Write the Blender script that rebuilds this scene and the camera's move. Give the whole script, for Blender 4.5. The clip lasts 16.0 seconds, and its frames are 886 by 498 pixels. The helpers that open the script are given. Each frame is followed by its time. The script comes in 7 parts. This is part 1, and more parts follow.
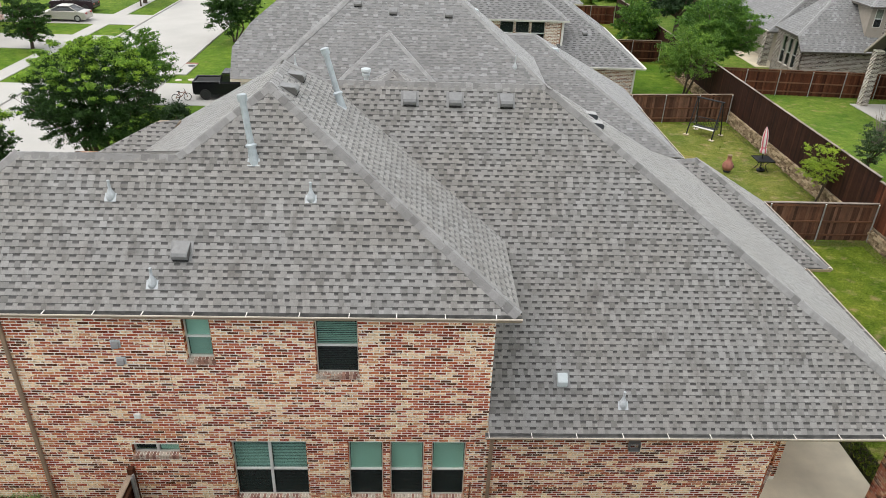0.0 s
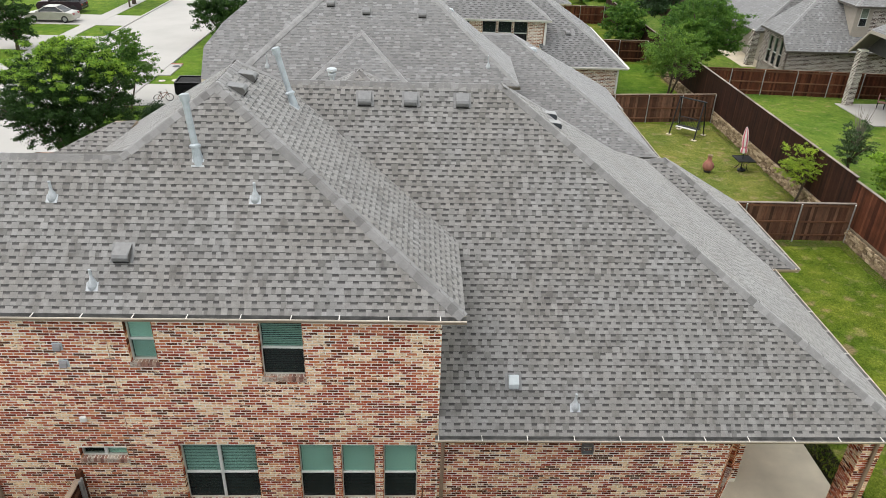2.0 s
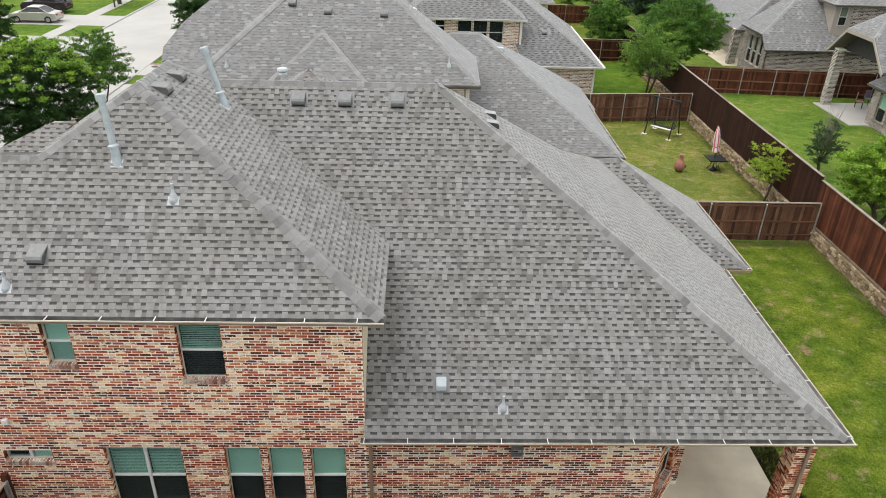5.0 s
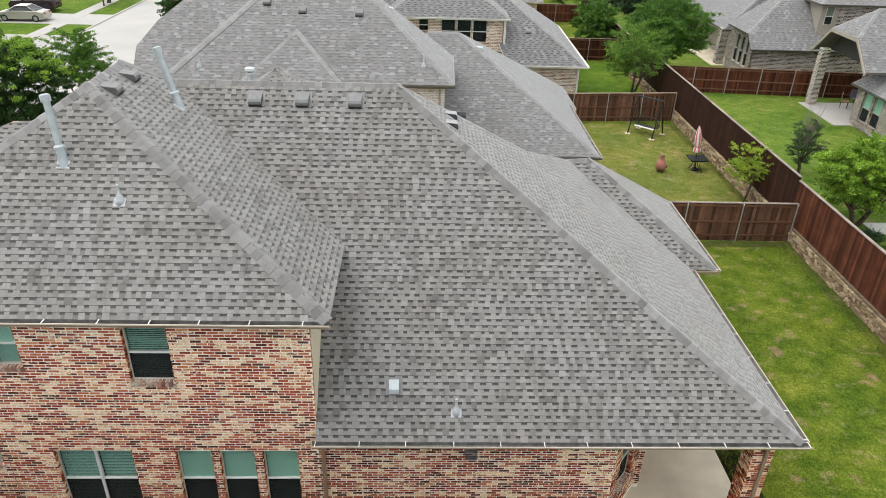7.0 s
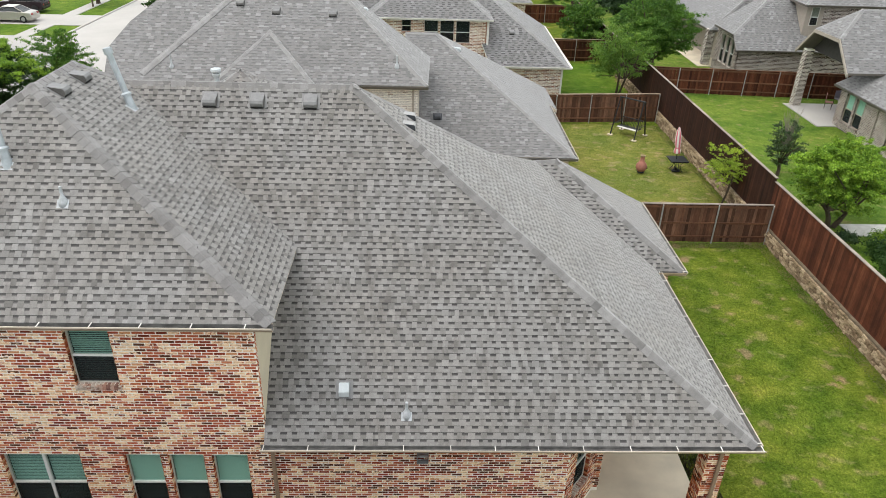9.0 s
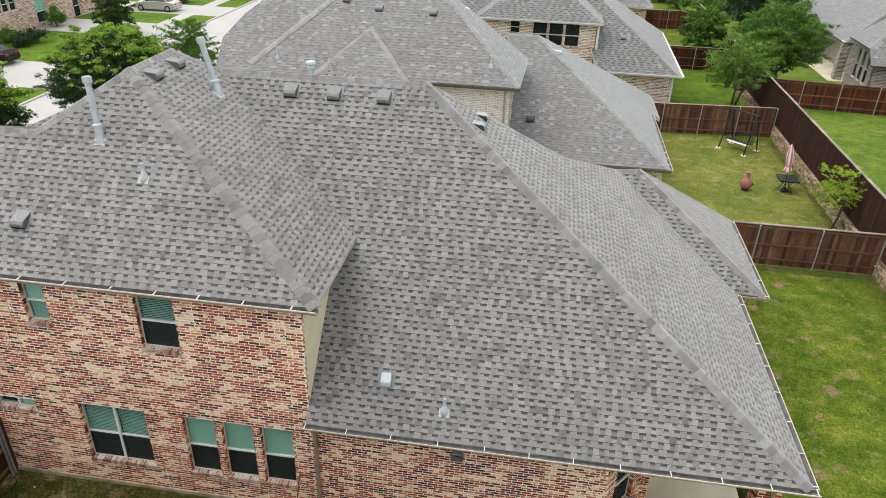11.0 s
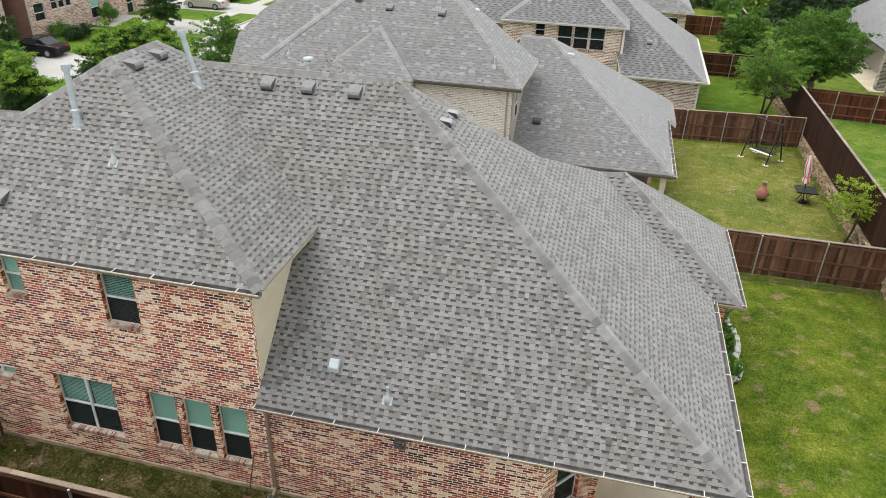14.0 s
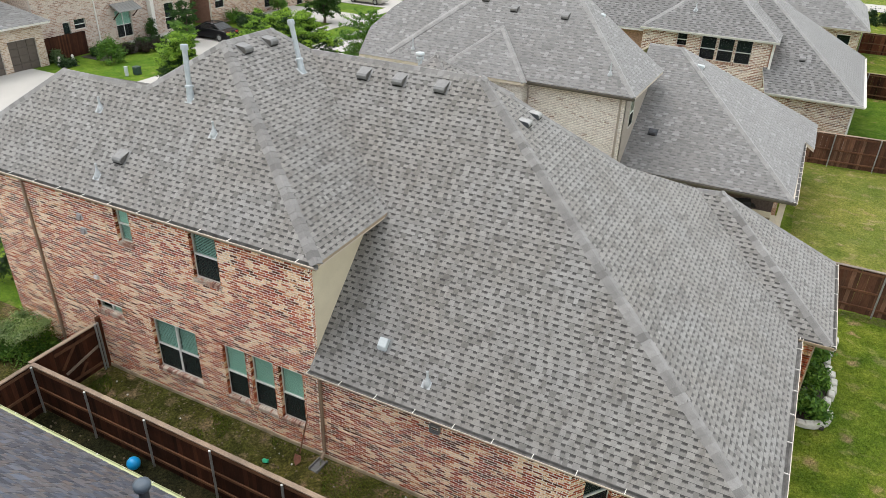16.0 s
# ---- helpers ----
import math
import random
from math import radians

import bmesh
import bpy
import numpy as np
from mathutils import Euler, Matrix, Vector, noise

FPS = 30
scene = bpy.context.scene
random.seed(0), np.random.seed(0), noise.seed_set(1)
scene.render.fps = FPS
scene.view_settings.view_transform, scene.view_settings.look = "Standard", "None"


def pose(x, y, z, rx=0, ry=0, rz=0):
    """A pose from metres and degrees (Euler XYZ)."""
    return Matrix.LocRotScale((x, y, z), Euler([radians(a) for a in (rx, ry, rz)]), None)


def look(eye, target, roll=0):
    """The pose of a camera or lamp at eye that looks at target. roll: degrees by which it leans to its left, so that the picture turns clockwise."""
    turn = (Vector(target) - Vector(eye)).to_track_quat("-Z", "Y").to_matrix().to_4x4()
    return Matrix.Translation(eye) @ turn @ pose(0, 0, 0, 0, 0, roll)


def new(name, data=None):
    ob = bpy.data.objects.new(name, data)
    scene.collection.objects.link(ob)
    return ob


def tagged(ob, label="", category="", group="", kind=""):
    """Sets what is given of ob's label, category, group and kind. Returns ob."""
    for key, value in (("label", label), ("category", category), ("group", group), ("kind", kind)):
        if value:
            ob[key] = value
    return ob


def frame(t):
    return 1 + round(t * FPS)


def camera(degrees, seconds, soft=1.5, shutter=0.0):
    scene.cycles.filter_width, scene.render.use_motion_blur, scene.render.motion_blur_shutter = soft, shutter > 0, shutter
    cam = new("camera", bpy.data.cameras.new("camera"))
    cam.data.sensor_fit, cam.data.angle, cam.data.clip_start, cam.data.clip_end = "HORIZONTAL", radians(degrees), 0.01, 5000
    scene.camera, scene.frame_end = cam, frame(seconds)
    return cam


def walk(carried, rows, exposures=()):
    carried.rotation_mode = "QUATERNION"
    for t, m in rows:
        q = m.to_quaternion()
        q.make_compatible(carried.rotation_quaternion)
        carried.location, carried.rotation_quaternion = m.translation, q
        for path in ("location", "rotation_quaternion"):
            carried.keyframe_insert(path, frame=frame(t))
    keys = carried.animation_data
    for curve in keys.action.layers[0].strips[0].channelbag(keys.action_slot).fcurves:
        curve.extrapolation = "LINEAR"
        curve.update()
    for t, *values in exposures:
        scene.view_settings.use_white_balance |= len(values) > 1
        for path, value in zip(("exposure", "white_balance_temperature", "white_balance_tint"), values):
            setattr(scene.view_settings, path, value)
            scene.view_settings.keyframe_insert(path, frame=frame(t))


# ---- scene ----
cam = camera(64.3, 16.0, 0.8)
PATH = [
    (0, (-1.805, -12.784, 15.219), (-1.727, -11.032, 14.257), 2.1),
    (0.5, (-1.506, -12.734, 15.205), (-1.428, -10.982, 14.242), 2.1),
    (1, (-1.177, -12.721, 15.203), (-1.1, -10.97, 14.24), 2.0),
    (1.5, (-0.883, -12.683, 15.2), (-0.806, -10.931, 14.238), 2.0),
    (2, (-0.597, -12.671, 15.191), (-0.52, -10.918, 14.23), 2.0),
    (2.5, (-0.284, -12.646, 15.198), (-0.209, -10.894, 14.236), 2.0),
    (3, (-0.003, -12.639, 15.19), (0.072, -10.887, 14.229), 1.9),
    (3.5, (0.304, -12.616, 15.203), (0.378, -10.864, 14.241), 1.9),
    (4, (0.601, -12.612, 15.197), (0.674, -10.86, 14.236), 1.9),
    (6.5, (2.024, -12.491, 15.214), (2.096, -10.739, 14.252), 1.8),
    (7, (2.294, -12.459, 15.223), (2.367, -10.708, 14.259), 1.9),
    (7.5, (2.593, -12.419, 15.221), (2.665, -10.668, 14.258), 1.9),
    (8, (2.869, -12.406, 15.25), (2.941, -10.655, 14.286), 1.9),
    (8.5, (3.165, -12.356, 15.23), (3.238, -10.605, 14.267), 1.9),
    (9, (3.457, -12.365, 15.224), (3.53, -10.613, 14.262), 1.9),
    (9.5, (3.735, -12.361, 15.233), (3.699, -10.61, 14.268), 1.9),
    (10, (4.118, -12.374, 15.258), (3.988, -10.629, 14.29), 1.8),
    (12.5, (5.901, -12.338, 15.29), (5.566, -10.621, 14.322), 1.9),
    (13, (6.334, -12.305, 15.276), (5.978, -10.592, 14.308), 1.9),
    (13.5, (6.859, -12.337, 15.289), (6.5, -10.623, 14.322), 1.9),
    (14, (7.333, -12.307, 15.3), (6.948, -10.599, 14.334), 1.8),
    (14.5, (7.883, -12.26, 15.331), (7.298, -10.613, 14.36), 1.8),
    (15, (8.446, -12.211, 15.341), (7.755, -10.605, 14.37), 1.7),
    (15.5, (9.042, -12.098, 15.375), (8.334, -10.5, 14.403), 1.8),
    (16, (9.544, -12.001, 15.381), (8.777, -10.43, 14.408), 1.9),
]
walk(cam, [(t, look(eye, target, roll)) for t, eye, target, roll in PATH], [(0, 0.64), (4, 0.66), (7, 0.71), (12.5, 0.73), (16, 0.74)])

# ---- light: a bright overcast sky with a soft sun behind the cloud ----
SUN_AZIMUTH, SUN_ELEVATION = 262.0, 64.0
world = bpy.data.worlds.new("overcast_sky")
scene.world = world
world.use_nodes = True
wn, wl = world.node_tree.nodes, world.node_tree.links
sky = wn.new("ShaderNodeTexSky")
sky.sky_type = "NISHITA"
sky.sun_disc = False
sky.sun_elevation = radians(SUN_ELEVATION)
sky.sun_rotation = radians(SUN_AZIMUTH)
sky.air_density, sky.dust_density, sky.ozone_density = 1.0, 6.0, 1.0
wash = wn.new("ShaderNodeMixRGB")
wash.inputs[0].default_value = 0.72
wash.inputs[2].default_value = (9.6, 9.85, 9.8, 1)
wl.new(sky.outputs[0], wash.inputs[1])
wl.new(wash.outputs[0], wn["Background"].inputs[0])
wn["Background"].inputs[1].default_value = 0.115
sun = new("sun", bpy.data.lights.new("sun", "SUN"))
sun.data.energy, sun.data.angle, sun.data.color = 0.75, radians(45), (1.0, 0.98, 0.95)
sa, se = radians(SUN_AZIMUTH), radians(SUN_ELEVATION)
sun.matrix_world = look((math.sin(sa) * math.cos(se) * 50, math.cos(sa) * math.cos(se) * 50, math.sin(se) * 50), (0, 0, 0))

# ---- materials ----
def material(name, rough=0.8, metal=0.0):
    m = bpy.data.materials.new(name)
    m.use_nodes = True
    b = m.node_tree.nodes["Principled BSDF"]
    b.inputs["Roughness"].default_value, b.inputs["Metallic"].default_value = rough, metal
    return m, m.node_tree.nodes, m.node_tree.links, b


def noise_node(n, l, scale, detail=4.0, coord="Object", stretch=None, rough=0.55):
    t = n.new("ShaderNodeTexNoise")
    t.inputs["Scale"].default_value, t.inputs["Detail"].default_value, t.inputs["Roughness"].default_value = scale, detail, rough
    if coord == "World":
        src = n.new("ShaderNodeNewGeometry").outputs["Position"]
    else:
        src = n.new("ShaderNodeTexCoord").outputs["Object"]
    if stretch:
        mp = n.new("ShaderNodeMapping")
        mp.inputs["Scale"].default_value = stretch
        l.new(src, mp.inputs["Vector"])
        src = mp.outputs["Vector"]
    l.new(src, t.inputs["Vector"])
    return t.outputs["Fac"]


def ramp_node(n, l, fac, stops, constant=False):
    r = n.new("ShaderNodeValToRGB")
    if constant:
        r.color_ramp.interpolation = "CONSTANT"
    el = r.color_ramp.elements
    while len(el) < len(stops):
        el.new(0.5)
    for e, (p, c) in zip(el, stops):
        e.position, e.color = p, (*c, 1)
    l.new(fac, r.inputs[0])
    return r.outputs[0]


def mix_node(n, l, a, b, fac=0.5, mode="MIX"):
    m = n.new("ShaderNodeMixRGB")
    m.blend_type = mode
    for i, v in ((0, fac), (1, a), (2, b)):
        if isinstance(v, (int, float)):
            m.inputs[i].default_value = v
        elif isinstance(v, tuple):
            m.inputs[i].default_value = (*v, 1)
        else:
            l.new(v, m.inputs[i])
    return m.outputs[0]


def math_node(n, l, op, a, b=0.0):
    m = n.new("ShaderNodeMath")
    m.operation = op
    for i, v in ((0, a), (1, b)):
        if isinstance(v, (int, float)):
            m.inputs[i].default_value = v
        else:
            l.new(v, m.inputs[i])
    return m.outputs[0]


def bump_node(n, l, b, height, strength=0.3, distance=0.01):
    k = n.new("ShaderNodeBump")
    k.inputs["Strength"].default_value, k.inputs["Distance"].default_value = strength, distance
    l.new(height, k.inputs["Height"])
    l.new(k.outputs[0], b.inputs["Normal"])


def piece_random(n, l):
    """One random number for each piece, be it an object or an island of a joined mesh."""
    g, o = n.new("ShaderNodeNewGeometry"), n.new("ShaderNodeObjectInfo")
    return math_node(n, l, "FRACT", math_node(n, l, "ADD", g.outputs["Random Per Island"], o.outputs["Random"]))


def plain(name, colour, rough=0.7, metal=0.0, vary=0.12, scale=6.0, fine=60.0, bump=0.0):
    m, n, l, b = material(name, rough, metal)
    dark, light = tuple(c * (1 - vary) for c in colour), tuple(min(1, c * (1 + vary)) for c in colour)
    c = ramp_node(n, l, noise_node(n, l, scale, 5, "World"), [(0.3, dark), (0.7, light)])
    f = noise_node(n, l, fine, 3, "World")
    c = mix_node(n, l, c, ramp_node(n, l, f, [(0.3, (0.82,) * 3), (0.7, (1.0,) * 3)]), 0.6, "MULTIPLY")
    l.new(c, b.inputs["Base Color"])
    if bump:
        bump_node(n, l, b, f, bump, 0.004)
    return m


def shingle_material(name, tones, patch=0.1, warm=(1.01, 1.0, 0.99), sheen=0.3, stain=0.0):
    m, n, l, b = material(name, 0.72)
    r = piece_random(n, l)
    c = ramp_node(n, l, r, [(i / (len(tones) - 1), t) for i, t in enumerate(tones)])
    big = noise_node(n, l, 0.6, 6, "World", rough=0.65)
    c = mix_node(n, l, c, ramp_node(n, l, big, [(0.38, tuple(w * (1 - patch) for w in warm)), (0.65, (1.0, 1.0, 1.0))]), 1.0, "MULTIPLY")
    mid = noise_node(n, l, 5.0, 5, "World")
    c = mix_node(n, l, c, ramp_node(n, l, mid, [(0.3, (0.86,) * 3), (0.7, (1.06,) * 3)]), 1.0, "MULTIPLY")
    if stain:
        st = noise_node(n, l, 1.9, 5, "World", (1.7, 0.6, 0.6), 0.62)
        c = mix_node(n, l, c, ramp_node(n, l, st, [(0.53, (1.0, 1.0, 1.0)), (0.66, (0.72, 0.695, 0.68))]), stain, "MULTIPLY")
    grit = noise_node(n, l, 75.0, 4, "World", rough=0.85)
    c = mix_node(n, l, c, ramp_node(n, l, grit, [(0.32, (0.6,) * 3), (0.68, (1.25,) * 3)]), 0.75, "MULTIPLY")
    l.new(c, b.inputs["Base Color"])
    bump_node(n, l, b, grit, 0.5, 0.003)
    b.inputs["Sheen Weight"].default_value, b.inputs["Sheen Roughness"].default_value = sheen, 0.5
    return m


GREYS = [(0.163, 0.158, 0.151), (0.220, 0.216, 0.210), (0.247, 0.242, 0.236), (0.195, 0.191, 0.186), (0.255, 0.250, 0.244), (0.133, 0.129, 0.123), (0.272, 0.267, 0.260), (0.211, 0.207, 0.202)]
M_SHINGLE = shingle_material("asphalt_shingle", GREYS, 0.12, (1.035, 1.0, 0.955), stain=0.9)
M_BACKING = shingle_material("shingle_backing", [tuple(c * 1.06 for c in g) for g in GREYS], 0.12, (1.035, 1.0, 0.955), stain=0.9)
# dark bands: the printed band plus shade below each course, put into colour
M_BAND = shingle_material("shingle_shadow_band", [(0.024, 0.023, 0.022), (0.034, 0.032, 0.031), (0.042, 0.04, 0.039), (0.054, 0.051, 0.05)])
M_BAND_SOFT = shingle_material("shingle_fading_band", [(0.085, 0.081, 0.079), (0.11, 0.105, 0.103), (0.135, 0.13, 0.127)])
M_CAP = shingle_material("ridge_cap_shingle", [(0.125, 0.12, 0.118), (0.215, 0.21, 0.207), (0.16, 0.155, 0.153), (0.275, 0.27, 0.268), (0.18, 0.174, 0.171), (0.24, 0.235, 0.233), (0.138, 0.131, 0.129)])
M_CAP_FAR = shingle_material("weathered_cap_shingle", [(0.22, 0.219, 0.219), (0.27, 0.269, 0.268), (0.245, 0.243, 0.241), (0.3, 0.299, 0.298)])
BLUES = [(0.02, 0.024, 0.036), (0.07, 0.085, 0.125), (0.12, 0.11, 0.114), (0.036, 0.046, 0.074), (0.125, 0.1, 0.093), (0.115, 0.137, 0.19)]
M_SHINGLE_DARK = shingle_material("dark_blend_shingle", BLUES, sheen=0.05)
M_BAND_DARK = shingle_material("dark_shingle_band", [tuple(c * 0.5 for c in g) for g in BLUES[:4]])
GREYS2 = [(0.152, 0.151, 0.151), (0.188, 0.187, 0.188), (0.206, 0.205, 0.206), (0.195, 0.191, 0.188), (0.219, 0.218, 0.219), (0.278, 0.278, 0.280)]
M_SHINGLE_FAR = shingle_material("weathered_grey_shingle", GREYS2)
M_SHINGLE_SLATE = shingle_material("slate_grey_shingle", [tuple(c * 0.86 for c in g) for g in GREYS2])
M_BAND_SLATE = shingle_material("slate_shingle_band", [tuple(c * 0.3 for c in g) for g in GREYS2])
M_BAND_FAR = shingle_material("weathered_shingle_band", [tuple(c * 0.66 for c in g) for g in GREYS2])


def brick_material(name, tones, white, amount):
    m, n, l, b = material(name, 0.9)
    r = piece_random(n, l)
    c = ramp_node(n, l, r, [(i / len(tones), t) for i, t in enumerate(tones)], True)
    r2 = math_node(n, l, "FRACT", math_node(n, l, "MULTIPLY", r, 37.7))
    big = noise_node(n, l, 1.25, 4, "World", (1, 1, 2.1), 0.6)
    smear = noise_node(n, l, 16.0, 5, "World", (1, 1, 1.4))
    lime = math_node(n, l, "ADD", big, math_node(n, l, "MULTIPLY", r2, 0.4))
    lime = math_node(n, l, "ADD", lime, math_node(n, l, "MULTIPLY", smear, 0.4))
    fac = ramp_node(n, l, lime, [(amount + 0.13, (0, 0, 0)), (amount + 0.25, (0.9,) * 3)])
    c = mix_node(n, l, c, white, fac)
    mott = noise_node(n, l, 17.0, 5, "World", (0.6, 0.6, 1.5), 0.7)
    c = mix_node(n, l, c, ramp_node(n, l, mott, [(0.36, (0.52, 0.47, 0.44)), (0.5, (1.0, 1.0, 1.0)), (0.68, (1.28, 1.26, 1.24))]), 0.85, "MULTIPLY")
    fine = noise_node(n, l, 70.0, 5, "World", rough=0.75)
    c = mix_node(n, l, c, ramp_node(n, l, fine, [(0.3, (0.6,) * 3), (0.7, (1.2,) * 3)]), 0.8, "MULTIPLY")
    l.new(c, b.inputs["Base Color"])
    bump_node(n, l, b, fine, 0.5, 0.006)
    b.inputs["Specular IOR Level"].default_value = 0.04
    return m


M_BRICK = brick_material("red_blend_brick", [(0.485, 0.132, 0.06), (0.295, 0.071, 0.036), (0.61, 0.23, 0.11), (0.15, 0.06, 0.029), (0.43, 0.102, 0.052), (0.685, 0.342, 0.17), (0.21, 0.055, 0.028), (0.53, 0.153, 0.072), (0.13, 0.054, 0.027), (0.38, 0.088, 0.045), (0.57, 0.192, 0.09)], (0.98, 0.735, 0.485), 0.865)
M_BRICK_LOW = brick_material("maroon_blend_brick", [(0.43, 0.11, 0.05), (0.25, 0.058, 0.029), (0.54, 0.187, 0.09), (0.12, 0.048, 0.025), (0.38, 0.086, 0.042), (0.6, 0.28, 0.14), (0.17, 0.044, 0.023), (0.47, 0.127, 0.06), (0.125, 0.049, 0.025), (0.325, 0.073, 0.036), (0.5, 0.155, 0.073)], (0.98, 0.735, 0.485), 0.853)
M_BRICK_TAN = brick_material("tan_blend_brick", [(0.45, 0.265, 0.19), (0.37, 0.195, 0.14), (0.57, 0.4, 0.31), (0.24, 0.135, 0.105), (0.52, 0.325, 0.235)], (0.72, 0.59, 0.49), 0.82)
M_BRICK_PALE = brick_material("pale_washed_brick", [(0.46, 0.39, 0.355), (0.55, 0.49, 0.46), (0.36, 0.28, 0.25), (0.6, 0.56, 0.53)], (0.68, 0.65, 0.62), 0.55)
M_BRICK_GREY = brick_material("grey_brown_brick", [(0.1, 0.078, 0.07), (0.15, 0.12, 0.108), (0.055, 0.046, 0.044), (0.2, 0.165, 0.15), (0.12, 0.082, 0.068), (0.27, 0.23, 0.205)], (0.42, 0.385, 0.35), 0.86)
M_BRICK_PINK = brick_material("pink_blend_brick", [(0.5, 0.35, 0.28), (0.44, 0.3, 0.24), (0.55, 0.415, 0.34), (0.38, 0.265, 0.215)], (0.66, 0.57, 0.5), 0.74)
M_BRICK_CREAM = brick_material("cream_tan_brick", [(0.5, 0.385, 0.28), (0.44, 0.32, 0.23), (0.56, 0.45, 0.35), (0.38, 0.27, 0.19)], (0.64, 0.55, 0.45), 0.74)
M_MORTAR = plain("mortar", (1.0, 0.9, 0.785), 0.95, vary=0.15, scale=3, bump=0.4)
M_MORTAR_DARK = plain("grey_mortar", (0.6, 0.54, 0.49), 0.95, vary=0.12, bump=0.3)
M_STUCCO = plain("cream_siding", (0.62, 0.55, 0.40), 0.85, vary=0.06, scale=1.5, bump=0.2)
M_FASCIA = plain("dark_taupe_fascia", (0.13, 0.115, 0.1), 0.6, vary=0.1)
M_JOINT = plain("brown_sealant", (0.34, 0.19, 0.13), 0.8, vary=0.2)
M_SIDING = plain("taupe_siding", (0.36, 0.32, 0.27), 0.8, vary=0.06)
M_PIPE_TAN = plain("brown_tan_paint", (0.29, 0.205, 0.14), 0.5, vary=0.1)
M_TAN = plain("tan_paint", (0.40, 0.315, 0.225), 0.5, vary=0.08)
M_TRIM = plain("light_trim_paint", (0.66, 0.58, 0.48), 0.5, vary=0.06)
M_TRIM_WHITE = plain("white_trim_paint", (0.76, 0.74, 0.7), 0.5, vary=0.05)
# inside of the gutters, darker than their outer paint
M_GUTTER_INSIDE = plain("gutter_lining", (0.16, 0.156, 0.15), 0.8, vary=0.4, scale=5)
M_WHITE = plain("white_vinyl", (0.78, 0.78, 0.75), 0.4, vary=0.04)
M_FRAME = plain("pale_window_vinyl", (0.6, 0.57, 0.51), 0.45, vary=0.05)
M_FRAME_TAN = plain("almond_vinyl", (0.52, 0.45, 0.36), 0.45, vary=0.05)
M_CONCRETE = plain("concrete", (0.64, 0.565, 0.435), 0.9, vary=0.16, scale=0.8, bump=0.25)
M_ROADWAY = plain("street_concrete", (0.45, 0.435, 0.41), 0.9, vary=0.06, scale=0.3, bump=0.2)
M_BANK = plain("dry_soil_bank", (0.15, 0.115, 0.075), 0.95, vary=0.3, scale=4.0, bump=0.5)
M_FOUNDATION = plain("foundation_concrete", (0.37, 0.295, 0.205), 0.95, vary=0.4, scale=2.6, bump=0.3)
M_GALV = plain("galvanised_steel", (0.36, 0.365, 0.36), 0.5, 0.45, vary=0.14, scale=8)
M_FLUE = plain("painted_flue_metal", (0.40, 0.44, 0.47), 0.45, 0.25, vary=0.12, scale=7)
M_LEAD = plain("lead_flashing", (0.43, 0.455, 0.475), 0.5, 0.0, vary=0.16, scale=14)
M_BOXVENT = plain("grey_vent_metal", (0.2, 0.2, 0.2), 0.42, 0.2, vary=0.14, scale=9)
# darker copy of the vent metal: shade put into the end faces
M_VENT_SIDE = plain("shaded_vent_metal", (0.11, 0.105, 0.1), 0.6, 0.2, vary=0.14, scale=9)
M_VENT_TOP = plain("pale_vent_metal", (0.34, 0.34, 0.335), 0.45, 0.1, vary=0.1, scale=9)
M_VENT_BLACK = plain("black_vent_plastic", (0.04, 0.045, 0.055), 0.55, vary=0.2)
M_VENT_WHITE = plain("pale_grey_hood", (0.5, 0.545, 0.565), 0.5, vary=0.05)
M_HOOD_GREY = plain("mauve_grey_plastic", (0.34, 0.325, 0.33), 0.55, vary=0.08)
# near-black colour for the shade inside rooms, vents and hollows
M_DARK = plain("hollow_shade_black", (0.012, 0.012, 0.012), 0.9, vary=0.1)
M_PORCH_SHADE = plain("porch_shade_black", (0.04, 0.037, 0.035), 0.8, vary=0.2)
M_IRON = plain("black_iron", (0.022, 0.023, 0.025), 0.45, 0.4, vary=0.2)
M_RUBBER = plain("tyre_rubber", (0.02, 0.02, 0.02), 0.85, vary=0.2)


def wood_material(name, tones):
    m, n, l, b = material(name, 0.82)
    r = piece_random(n, l)
    c = ramp_node(n, l, r, [(i / (len(tones) - 1), t) for i, t in enumerate(tones)])
    g = noise_node(n, l, 5.0, 6, "World", (9, 9, 0.7), 0.65)
    c = mix_node(n, l, c, ramp_node(n, l, g, [(0.28, (0.5,) * 3), (0.7, (1.16,) * 3)]), 0.85, "MULTIPLY")
    w = noise_node(n, l, 1.3, 4, "World")
    c = mix_node(n, l, c, ramp_node(n, l, w, [(0.4, (0.72, 0.7, 0.7)), (0.62, (1.06, 1.0, 0.96))]), 0.9, "MULTIPLY")
    l.new(c, b.inputs["Base Color"])
    bump_node(n, l, b, g, 0.35, 0.004)
    b.inputs["Specular IOR Level"].default_value = 0.2
    return m


M_FENCE = wood_material("stained_cedar", [(0.052, 0.0164, 0.0097), (0.120, 0.0406, 0.0203), (0.074, 0.0240, 0.0134), (0.187, 0.0704, 0.0360), (0.102, 0.0330, 0.0173), (0.150, 0.0526, 0.0270)])
M_FENCE_GREYED = wood_material("weathered_brown_cedar", [(0.058, 0.03, 0.02), (0.145, 0.07, 0.043), (0.09, 0.044, 0.028), (0.23, 0.13, 0.085), (0.115, 0.052, 0.032), (0.185, 0.095, 0.06)])
M_FENCE_LONG = wood_material("weathered_dark_cedar", [(0.022, 0.01, 0.007), (0.045, 0.018, 0.011), (0.033, 0.013, 0.008), (0.07, 0.029, 0.017)])
